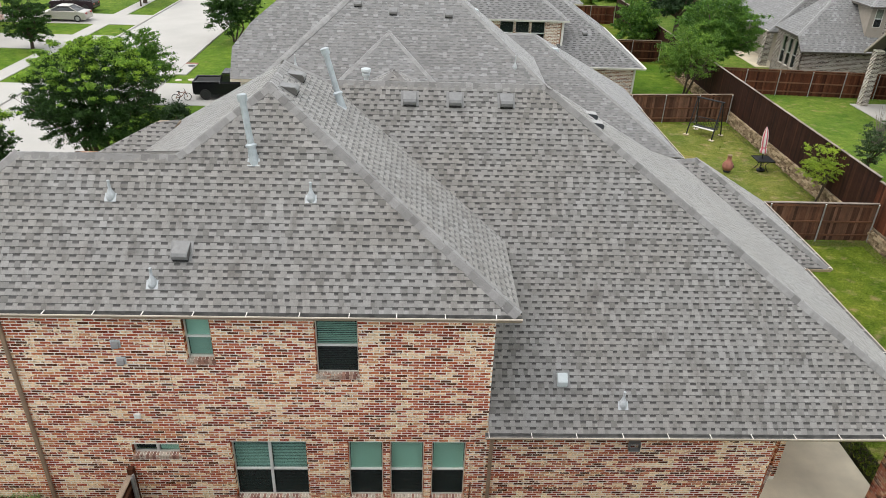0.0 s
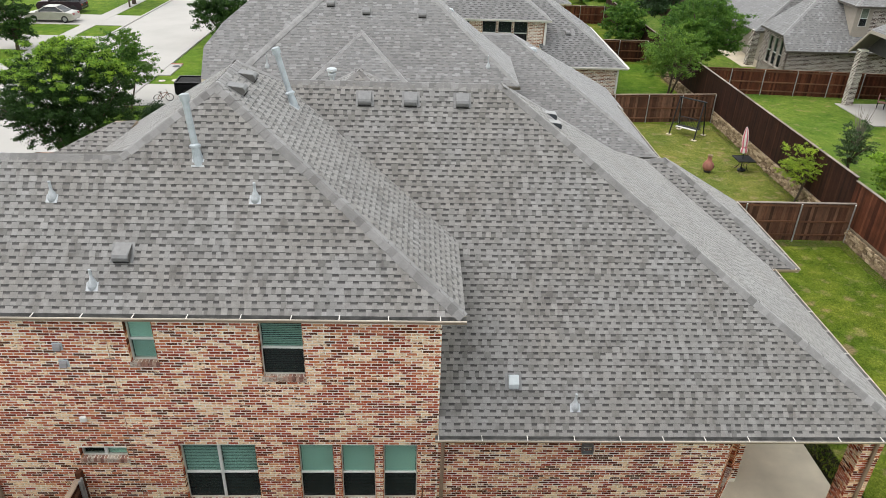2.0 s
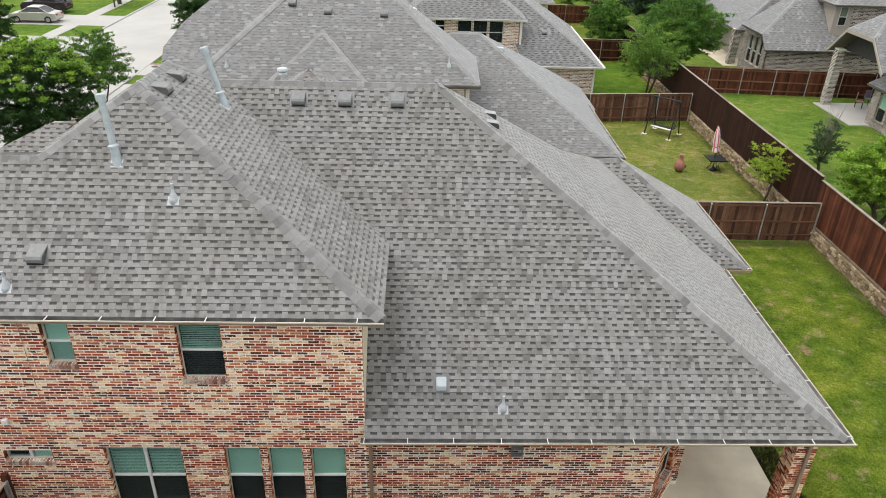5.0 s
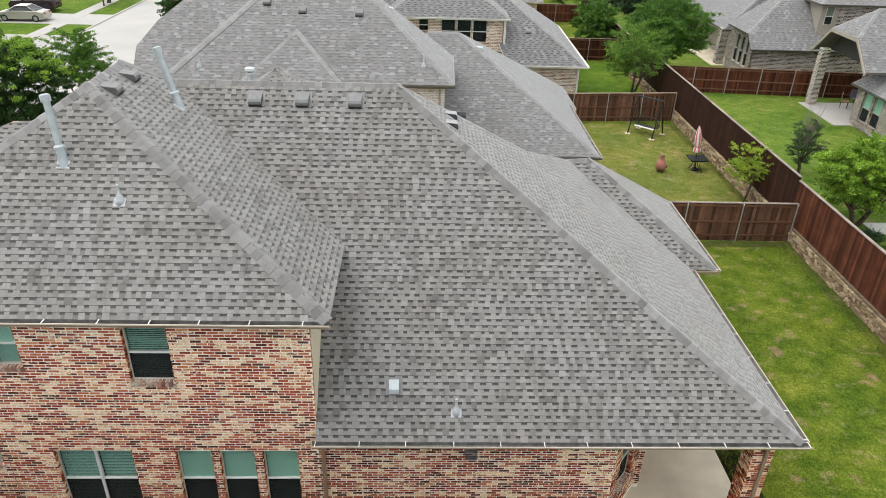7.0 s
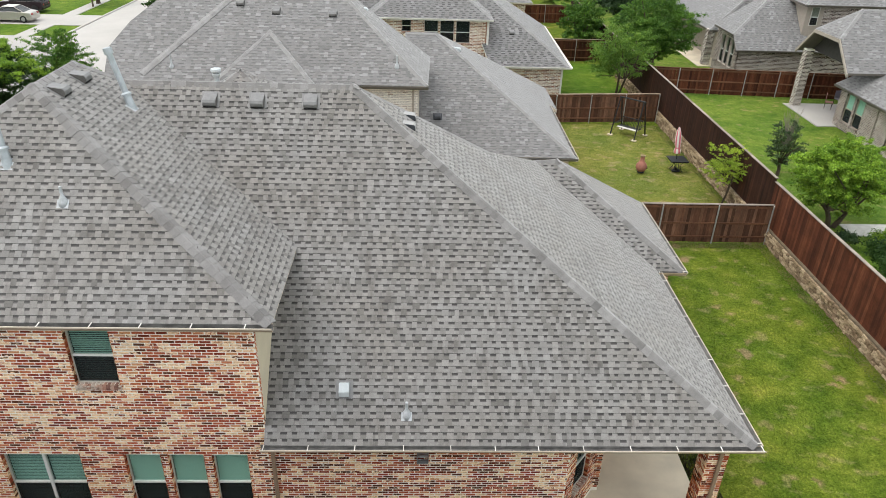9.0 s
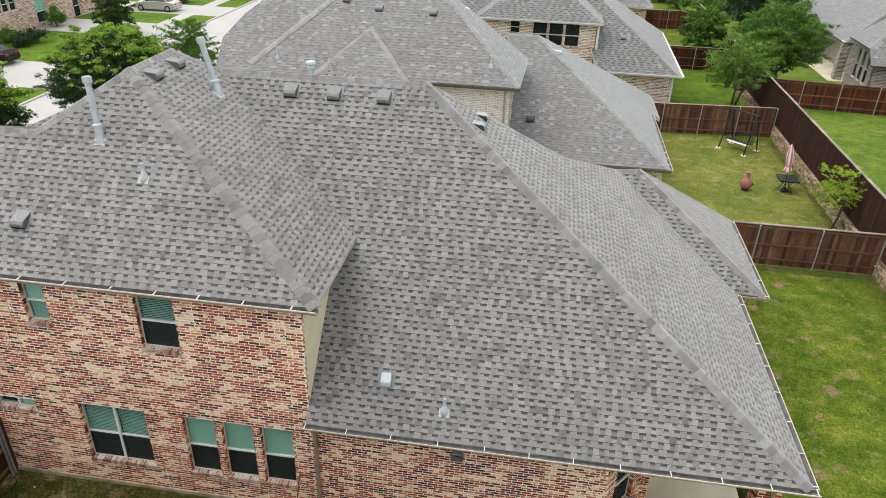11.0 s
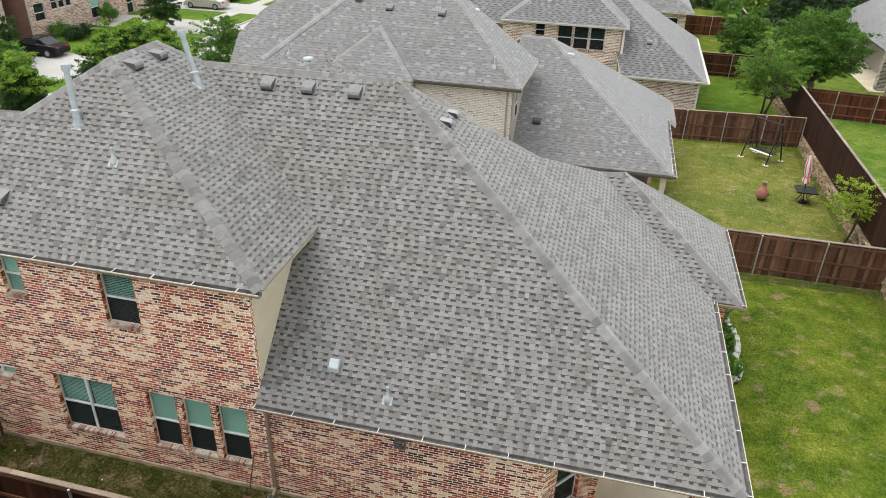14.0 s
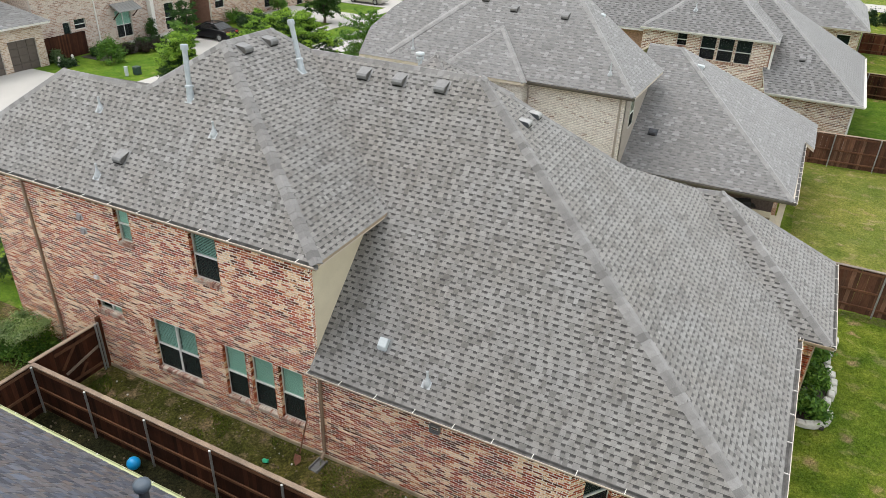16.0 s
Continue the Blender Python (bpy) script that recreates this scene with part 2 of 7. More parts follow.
M_FENCE_DARK = wood_material("dark_stained_cedar", [(0.026, 0.0095, 0.005), (0.07, 0.025, 0.012), (0.042, 0.015, 0.0075), (0.1, 0.038, 0.019)])
M_CAPBOARD = wood_material("weathered_cap_board", [(0.36, 0.285, 0.215), (0.44, 0.355, 0.275), (0.3, 0.235, 0.18)])
M_CAPGREY = wood_material("silvered_cap_board", [(0.3, 0.265, 0.23), (0.37, 0.33, 0.29), (0.25, 0.215, 0.185)])
M_RAIL = wood_material("fence_rail_wood", [(0.14, 0.066, 0.037), (0.21, 0.108, 0.062)])
M_BARK = wood_material("bark", [(0.10, 0.08, 0.062), (0.14, 0.112, 0.088)])


def leaf_material(name, tones, gloss=0.55):
    m, n, l, b = material(name, gloss)
    r = piece_random(n, l)
    c = ramp_node(n, l, r, [(i / (len(tones) - 1), t) for i, t in enumerate(tones)])
    c = mix_node(n, l, c, ramp_node(n, l, noise_node(n, l, 0.9, 3, "World"), [(0.35, (0.68, 0.74, 0.7)), (0.65, (1.22, 1.15, 0.95))]), 1.0, "MULTIPLY")
    l.new(c, b.inputs["Base Color"])
    b.inputs["Specular IOR Level"].default_value = 0.3
    tr = n.new("ShaderNodeBsdfTranslucent")
    l.new(c, tr.inputs[0])
    mx = n.new("ShaderNodeMixShader")
    mx.inputs[0].default_value = 0.3
    l.new(b.outputs[0], mx.inputs[1])
    l.new(tr.outputs[0], mx.inputs[2])
    l.new(mx.outputs[0], n["Material Output"].inputs[0])
    return m


M_LEAF_OAK = leaf_material("oak_leaf", [(0.022, 0.062, 0.014), (0.045, 0.112, 0.019), (0.018, 0.05, 0.012), (0.078, 0.165, 0.026)])
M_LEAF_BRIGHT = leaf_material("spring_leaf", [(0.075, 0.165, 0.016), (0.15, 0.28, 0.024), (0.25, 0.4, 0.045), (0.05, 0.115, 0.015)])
# paler leaves for crown tops: light put into the leaf colour
M_LEAF_LIME = leaf_material("lime_lit_leaf", [(0.14, 0.28, 0.025), (0.23, 0.41, 0.04), (0.34, 0.53, 0.065), (0.1, 0.21, 0.02)])
M_LEAF_MID = leaf_material("full_green_leaf", [(0.048, 0.132, 0.022), (0.095, 0.215, 0.031), (0.165, 0.31, 0.045), (0.036, 0.1, 0.02)])
M_LEAF_DEEP = leaf_material("evergreen_leaf", [(0.022, 0.053, 0.02), (0.034, 0.075, 0.025), (0.016, 0.04, 0.016), (0.048, 0.094, 0.03)])
M_LEAF_GREY = leaf_material("grey_green_leaf", [(0.07, 0.12, 0.05), (0.1, 0.16, 0.07), (0.052, 0.094, 0.036), (0.14, 0.195, 0.1)])
M_LEAF_PALE_GREEN = leaf_material("soft_green_leaf", [(0.085, 0.19, 0.028), (0.155, 0.29, 0.045), (0.235, 0.38, 0.07), (0.06, 0.14, 0.022)])
M_LEAF_YELLOW = leaf_material("yellow_green_leaf", [(0.24, 0.36, 0.03), (0.36, 0.5, 0.05), (0.47, 0.6, 0.08), (0.17, 0.27, 0.025)])
# darker leaves for whole crowns: inner shade put into the leaf colour
M_LEAF_SHADE = leaf_material("crown_shade_leaf", [(0.02, 0.055, 0.012), (0.036, 0.092, 0.018), (0.016, 0.042, 0.01), (0.056, 0.126, 0.024)])
M_LEAF_PLUM = leaf_material("plum_leaf", [(0.024, 0.014, 0.014), (0.04, 0.022, 0.02), (0.018, 0.018, 0.01), (0.03, 0.05, 0.016)])
M_LEAF_PALE = leaf_material("variegated_leaf", [(0.2, 0.31, 0.11), (0.3, 0.4, 0.18), (0.12, 0.2, 0.06), (0.36, 0.43, 0.23)])
M_TWIG = plain("bare_twig", (0.26, 0.23, 0.19), 0.9)


def grass_material(name, tones, dry, dry_from, worn=0.0, contrast=0.68, rugged=0.0):
    m, n, l, b = material(name, 0.95)
    a = noise_node(n, l, 1.1, 6, "World", rough=0.62)
    c = ramp_node(n, l, a, [(0.28, tones[0]), (0.5, tones[1]), (0.72, tones[2])])
    d = noise_node(n, l, 1.25, 7, "World", (1.0, 1.3, 1), 0.55)
    c = mix_node(n, l, c, dry, ramp_node(n, l, d, [(dry_from, (0, 0, 0)), (dry_from + 0.12, (contrast,) * 3)]))
    if worn:
        # scattered worn spots of dead grass, ragged at the edge and of uneven size
        wob = n.new("ShaderNodeTexNoise")
        wob.inputs["Scale"].default_value, wob.inputs["Detail"].default_value = 3.2, 5.0
        src = n.new("ShaderNodeNewGeometry").outputs["Position"]
        l.new(src, wob.inputs["Vector"])
        push = n.new("ShaderNodeVectorMath")
        push.operation = "MULTIPLY_ADD"
        l.new(wob.outputs["Color"], push.inputs[0])
        push.inputs[1].default_value = (0.6, 0.6, 0.0)
        l.new(src, push.inputs[2])
        flat = n.new("ShaderNodeVectorMath")
        flat.operation = "MULTIPLY"
        l.new(push.outputs[0], flat.inputs[0])
        flat.inputs[1].default_value = (1.0, 1.0, 0.0)
        vor = n.new("ShaderNodeTexVoronoi")
        vor.inputs["Scale"].default_value = 1.15
        l.new(flat.outputs[0], vor.inputs["Vector"])
        sep = n.new("ShaderNodeSeparateColor")
        l.new(vor.outputs["Color"], sep.inputs[0])
        add = n.new("ShaderNodeMath")
        add.operation = "MULTIPLY_ADD"
        l.new(sep.outputs[0], add.inputs[0])
        add.inputs[1].default_value = 0.2
        l.new(vor.outputs["Distance"], add.inputs[2])
        c = mix_node(n, l, c, (0.36, 0.25, 0.165), ramp_node(n, l, add.outputs[0], [(0.14, (worn,) * 3), (0.36, (0, 0, 0))]))
    w = noise_node(n, l, 0.28, 3, "World")
    c = mix_node(n, l, c, ramp_node(n, l, w, [(0.36, (0.8, 0.9, 0.8)), (0.62, (1.2, 1.1, 1.1))]), 0.9, "MULTIPLY")
    f = noise_node(n, l, 38.0, 5, "World", rough=0.75)
    c = mix_node(n, l, c, ramp_node(n, l, f, [(0.3, (0.45,) * 3), (0.7, (1.35,) * 3)]), 0.8, "MULTIPLY")
    g = noise_node(n, l, 7.5, 5, "World", rough=0.7)
    c = mix_node(n, l, c, ramp_node(n, l, g, [(0.32, (0.58, 0.62, 0.5)), (0.66, (1.22, 1.18, 1.15))]), 0.85, "MULTIPLY")
    if rugged:
        k = noise_node(n, l, 15.0, 6, "World", rough=0.8)
        c = mix_node(n, l, c, ramp_node(n, l, k, [(0.38, (0.35, 0.35, 0.32)), (0.52, (1.0, 1.0, 1.0)), (0.64, (1.75, 1.65, 1.5))]), rugged, "MULTIPLY")
    l.new(c, b.inputs["Base Color"])
    bump_node(n, l, b, f, 0.9, 0.03)
    b.inputs["Specular IOR Level"].default_value = 0.12
    return m


M_GRASS = grass_material("mown_grass", [(0.062, 0.115, 0.011), (0.13, 0.188, 0.02), (0.225, 0.27, 0.042)], (0.37, 0.31, 0.16), 0.57, 0.85, 0.55, 0.35)
M_GRASS_DRY = grass_material("thin_grass", [(0.11, 0.15, 0.024), (0.185, 0.212, 0.046), (0.25, 0.255, 0.082)], (0.34, 0.28, 0.165), 0.55, 0.5, 0.7, 0.3)
M_LAWN = grass_material("street_lawn", [(0.058, 0.125, 0.012), (0.105, 0.19, 0.018), (0.17, 0.25, 0.034)], (0.25, 0.25, 0.085), 0.59)
M_LAWN_DULL = grass_material("raised_lawn_grass", [(0.066, 0.135, 0.017), (0.122, 0.2, 0.028), (0.185, 0.25, 0.048)], (0.29, 0.26, 0.12), 0.57, 0.0, 0.68, 0.3)
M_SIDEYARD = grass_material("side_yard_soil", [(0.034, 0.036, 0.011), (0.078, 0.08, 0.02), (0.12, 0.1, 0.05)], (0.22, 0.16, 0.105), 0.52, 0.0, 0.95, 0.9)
M_SOIL_DARK = grass_material("very_dark_soil", [(0.012, 0.012, 0.007), (0.026, 0.026, 0.012), (0.045, 0.04, 0.02)], (0.06, 0.07, 0.025), 0.56, 0.0, 0.8, 0.9)
M_SOIL = plain("dark_mulch", (0.05, 0.042, 0.035), 0.95, vary=0.4, scale=6, bump=0.6)


def glass_material(name, tint, rough=0.06, clear=0.88):
    m, n, l, b = material(name, rough)
    b.inputs["Base Color"].default_value = (*tint, 1)
    b.inputs["Specular IOR Level"].default_value = 0.6
    g = n.new("ShaderNodeBsdfTransparent")
    g.inputs[0].default_value = (0.9, 0.96, 0.94, 1)
    mx = n.new("ShaderNodeMixShader")
    mx.inputs[0].default_value = clear
    l.new(b.outputs[0], mx.inputs[1])
    l.new(g.outputs[0], mx.inputs[2])
    l.new(mx.outputs[0], n["Material Output"].inputs[0])
    return m


M_GLASS = glass_material("tinted_glass", (0.05, 0.08, 0.075))
M_GLASS_CAR = glass_material("car_glass", (0.012, 0.014, 0.016), 0.06, 0.2)
M_SHADE = plain("green_roller_shade", (0.62, 0.92, 0.79), 0.75, vary=0.05, scale=1.0)
M_BLIND = plain("green_grey_blind", (0.42, 0.62, 0.55), 0.7, vary=0.06)
M_SCREEN = glass_material("insect_screen", (0.008, 0.01, 0.011), 0.8, 0.38)
M_BRICK_SILL = brick_material("weathered_sill_brick", [(0.44, 0.25, 0.19), (0.34, 0.19, 0.15), (0.5, 0.34, 0.27), (0.28, 0.15, 0.12)], (0.6, 0.52, 0.44), 0.82)
M_STONE = brick_material("ledge_stone", [(0.31, 0.235, 0.15), (0.39, 0.305, 0.2), (0.21, 0.155, 0.1), (0.44, 0.35, 0.235), (0.26, 0.19, 0.125)], (0.52, 0.43, 0.31), 0.88)
M_STONE_PALE = plain("pale_limestone", (0.58, 0.565, 0.52), 0.9, vary=0.14, scale=5, bump=0.5)
M_TERRACOTTA = plain("terracotta", (0.36, 0.15, 0.11), 0.8, vary=0.2, scale=5, bump=0.3)
M_CLOTH_RED = plain("red_canvas", (0.62, 0.16, 0.2), 0.9, vary=0.1)
M_CLOTH_WHITE = plain("white_canvas", (0.72, 0.68, 0.66), 0.9, vary=0.06)
M_BALL = plain("blue_rubber", (0.01, 0.36, 0.8), 0.35, vary=0.06)
M_GREEN_TOY = plain("green_plastic", (0.02, 0.42, 0.22), 0.4, vary=0.08)
M_YELLOW_TRIM = plain("pale_yellow_trim", (0.44, 0.475, 0.25), 0.6, vary=0.08, scale=4)
M_RUST = plain("rusty_steel", (0.2, 0.085, 0.055), 0.8, 0.2, vary=0.3, scale=12)

# ---- geometry helpers ----
def link_mesh(name, verts, faces, mats, parent=None, label="", slots=None, smooth=False):
    me = bpy.data.meshes.new(name)
    me.from_pydata([tuple(v) for v in verts], [], [tuple(f) for f in faces])
    for m in mats if isinstance(mats, (list, tuple)) else [mats]:
        me.materials.append(m)
    if slots is not None:
        me.polygons.foreach_set("material_index", np.array(slots, dtype=np.int32))
    if smooth:
        me.polygons.foreach_set("use_smooth", np.ones(len(me.polygons), dtype=bool))
    me.update()
    ob = new(name, me)
    ob.parent = parent
    return tagged(ob, label)


def part(name, bm, mat, parent, label="", smooth=False):
    me = bpy.data.meshes.new(name)
    bmesh.ops.recalc_face_normals(bm, faces=bm.faces)
    bm.to_mesh(me)
    bm.free()
    for m in mat if isinstance(mat, (list, tuple)) else [mat]:
        me.materials.append(m)
    if smooth:
        me.polygons.foreach_set("use_smooth", np.ones(len(me.polygons), dtype=bool))
    ob = new(name, me)
    ob.parent = parent
    return tagged(ob, label)


def thing(name, at=(0, 0, 0), label="", category="", group="", kind="", turn=0.0):
    ob = new(name)
    ob.empty_display_size = 0.2
    ob.matrix_world = pose(*at, 0, 0, turn)
    return tagged(ob, label, category, group, kind)


def box(bm, lo, hi, bevel=0.0, m=None):
    """Adds a box between two corners to bm; m moves it."""
    lo, hi = Vector(lo), Vector(hi)
    made = bmesh.ops.create_cube(bm, size=1.0, matrix=Matrix.Translation((lo + hi) / 2) @ Matrix.Diagonal((*(hi - lo), 1)))["verts"]
    if bevel:
        edges = {e for v in made for e in v.link_edges}
        made = list({v for f in bmesh.ops.bevel(bm, geom=list(edges), offset=bevel, segments=1, affect="EDGES")["faces"] for v in f.verts} | {v for v in made if v.is_valid})
    if m is not None:
        bmesh.ops.transform(bm, matrix=m, verts=made)
    return made


def tube(bm, a, b, r0, r1=None, seg=10, caps=True):
    """Adds a tapered tube from a to b."""
    a, b = Vector(a), Vector(b)
    d = b - a
    m = Matrix.Translation((a + b) / 2) @ d.to_track_quat("Z", "Y").to_matrix().to_4x4()
    return bmesh.ops.create_cone(bm, cap_ends=caps, segments=seg, radius1=r0, radius2=r0 if r1 is None else r1, depth=d.length, matrix=m)["verts"]


def ball(bm, at, r, u=14, v=9, scale=(1, 1, 1)):
    return bmesh.ops.create_uvsphere(bm, u_segments=u, v_segments=v, radius=r, matrix=Matrix.Translation(at) @ Matrix.Diagonal((*scale, 1)))["verts"]


def lathe(profile, seg=18):
    """A surface of revolution about z from rows of (radius, height)."""
    bm = bmesh.new()
    rings = [[bm.verts.new((r * math.cos(2 * math.pi * i / seg), r * math.sin(2 * math.pi * i / seg), z)) for i in range(seg)] for r, z in profile]
    for a, b in zip(rings, rings[1:]):
        for i in range(seg):
            bm.faces.new((a[i], a[(i + 1) % seg], b[(i + 1) % seg], b[i]))
    bm.faces.new(rings[0][::-1])
    bm.faces.new(rings[-1])
    return bm


def prism(bm, pts, drop):
    """A slab: the polygon pts and the same polygon moved by drop, closed round."""
    top = [bm.verts.new(p) for p in pts]
    low = [bm.verts.new(Vector(p) + Vector(drop)) for p in pts]
    bm.faces.new(top)
    bm.faces.new(low[::-1])
    for i in range(len(pts)):
        j = (i + 1) % len(pts)
        bm.faces.new((top[j], top[i], low[i], low[j]))


QUADS = [(0, 1, 5, 4), (1, 2, 6, 5), (2, 3, 7, 6), (3, 0, 4, 7), (4, 5, 6, 7)]


class Pile:
    """Gathers many small pieces into one joined mesh."""
    def __init__(self):
        self.v, self.f, self.s = [], [], []

    def add(self, verts, faces, slot=0):
        k = len(self.v)
        self.v += verts
        self.f += [tuple(i + k for i in f) for f in faces]
        self.s += [slot] * len(faces)

    def link(self, name, mats, parent, label="", kind="", smooth=False):
        ob = link_mesh(name, self.v, self.f, mats, parent, label, self.s, smooth)
        return tagged(ob, kind=kind)


# ---- shingled roof planes ----
def course_span(poly, v):
    hits = []
    for (u0, v0), (u1, v1) in zip(poly, poly[1:] + poly[:1]):
        if (v0 <= v < v1) or (v1 <= v < v0):
            hits.append(u0 + (u1 - u0) * (v - v0) / (v1 - v0))
    return (min(hits), max(hits)) if len(hits) >= 2 else None


def shingle_plane(pts, roof, rng, mats, exposure=0.153, single=None, budget=None, tab=(0.1, 0.185), gap=(0.085, 0.165), pile=None, lift=0.02):
    """Lays courses of laminated shingles over a flat polygon whose first edge is the eave. single(place): laid as a piece of its own."""
    pts = [Vector(p) for p in pts]
    across = (pts[1] - pts[0]).normalized()
    normal = (pts[1] - pts[0]).cross(pts[-1] - pts[0]).normalized()
    if normal.z < 0:
        normal.negate()
    up = normal.cross(across)
    if up.z < 0:
        up.negate()
    o = pts[0] + normal * lift
    poly = [((p - pts[0]).dot(across), (p - pts[0]).dot(up)) for p in pts]
    vmax = max(v for _, v in poly)
    vmin = min(v for _, v in poly)

    def at(u, v, h):
        q = o + across * u + up * v + normal * h
        return (q.x, q.y, q.z)

    k = 0
    v0 = vmin - 0.02
    while v0 < vmax - 0.02:
        v1 = min(v0 + exposure, vmax)
        a, b = course_span(poly, max(v0, vmin) + 1e-4), course_span(poly, v1 - 1e-4)
        if a is None:
            v0 = v1
            continue
        b = b or (sum(a) / 2, sum(a) / 2)
        # the backing strip, in lengths of about a metre, with its dark upper band
        u = min(a[0], b[0]) - rng.random() * 0.9
        end = max(a[1], b[1])
        cut = v0 + (v1 - v0) * 0.53
        while u < end:
            w = u + rng.uniform(0.5, 1.0)
            l0, r0, l1, r1 = max(u, a[0]), min(w, a[1]), max(u, b[0]), min(w, b[1])
            if r0 - l0 > 0.004 or r1 - l1 > 0.004:
                r0, r1 = max(r0, l0), max(r1, l1)
                t = (cut - v0) / max(1e-6, v1 - v0)
                lc, rc = l0 + (l1 - l0) * t, r0 + (r1 - r0) * t
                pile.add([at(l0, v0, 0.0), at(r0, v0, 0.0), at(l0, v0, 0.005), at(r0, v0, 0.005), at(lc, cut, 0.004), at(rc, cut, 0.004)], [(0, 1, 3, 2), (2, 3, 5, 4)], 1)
                # the band is printed; its soft lower strip paints the fading butt shadow
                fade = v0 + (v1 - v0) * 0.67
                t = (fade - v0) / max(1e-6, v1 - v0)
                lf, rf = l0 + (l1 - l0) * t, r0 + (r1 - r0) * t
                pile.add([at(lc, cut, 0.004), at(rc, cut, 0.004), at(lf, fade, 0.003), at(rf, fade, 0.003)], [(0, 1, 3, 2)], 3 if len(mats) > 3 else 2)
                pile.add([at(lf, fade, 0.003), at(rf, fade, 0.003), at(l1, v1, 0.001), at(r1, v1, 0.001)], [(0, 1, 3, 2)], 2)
            u = w
        # the tabs on it, cut short so a dark line stands for the butt's shadow
        u = min(a[0], b[0]) - rng.random() * 0.3
        while u < end:
            w = u + rng.uniform(*tab)
            l0, r0, l1, r1 = max(u, a[0]), min(w, a[1]), max(u, b[0]), min(w, b[1])
            if r0 - l0 > 0.01 or r1 - l1 > 0.01:
                r0, r1 = max(r0, l0), max(r1, l1)
                h = 0.008 + rng.random() * 0.004
                d = rng.uniform(-0.006, 0.004)
                vs = [at(l0, v0 + d, 0.003), at(r0, v0 + d, 0.003), at(r1, v1 - 0.012, 0.001), at(l1, v1 - 0.012, 0.001), at(l0, v0 + d, h), at(r0, v0 + d, h), at(r1, v1 - 0.012, 0.006), at(l1, v1 - 0.012, 0.006)]
                fs = [(0, 1, 5, 4), (1, 2, 6, 5), (3, 0, 4, 7), (4, 5, 6, 7), (2, 3, 7, 6)]
                place = at((l0 + r0) / 2, v0, 0)
                if single and budget[0] > 0 and single(place):
                    budget[0] -= 1
                    link_mesh("shingle", vs, fs, mats[0], roof)
                else:
                    pile.add(vs, fs, 0)
            u = w + rng.uniform(*gap)
        v0 = v1
        k += 1


def cap_line(a, b, left, right, roof, mat, rng, width=0.18, step=0.2, name="ridge_cap", lift=0.05):
    """Overlapping bent cap shingles from a up to b; left and right are the downhill directions of the two slopes."""
    a, b = Vector(a), Vector(b)
    d = (b - a).normalized()
    n = max(1, int((b - a).length / step))
    sides = []
    for s in (left, right):
        s = Vector(s).normalized()
        sides.append((s - d * s.dot(d)).normalized())
    wl, wr = sides
    up = -(wl + wr)
    up = up.normalized() if up.length > 0.1 else Vector((0, 0, 1))
    spots = ((wl, 1.0), (wl, 0.55), (wl, 0.14), (wr, 0.14), (wr, 0.55), (wr, 1.0))
    for i in range(n + 1):
        p, q = a + d * (i * step), a + d * min((i + 1) * step + 0.06, (b - a).length + 0.06)
        w = width * rng.uniform(0.93, 1.07)
        lift0, lift1 = lift + rng.random() * 0.006, lift * 0.84
        tilt = d * rng.uniform(-0.012, 0.012)
        vs = []
        for c, h in ((p, lift0), (q, lift1)):
            vs += [tuple(c + up * (h - 0.014 * side) + s * w * side + tilt * side) for s, side in spots]
        for c in (p, q):
            vs += [tuple(c + up * 0.012 + s * w * side + tilt * side) for s, side in spots]
        fs = [(j, j + 1, j + 7, j + 6) for j in range(5)] + [(12 + j, 13 + j, j + 1, j) for j in range(5)] + [(12, 0, 6, 18), (5, 17, 23, 11)]
        link_mesh(name, vs, fs, mat, roof)


def deck(name, planes, parent, mat, label, thick=0.1):
    bm = bmesh.new()
    for pts in planes:
        prism(bm, pts, (0, 0, -thick))
    bmesh.ops.remove_doubles(bm, verts=bm.verts, dist=0.002)
    return part(name, bm, mat, parent, label)


# ---- brick walls with openings ----
def frame_axes(origin, along):
    """Wall axes: along it, up, and outwards (to the right of along, seen from above)."""
    d = Vector((along[0], along[1], 0)).normalized()
    return Vector(origin), d, Vector((d.y, -d.x, 0))


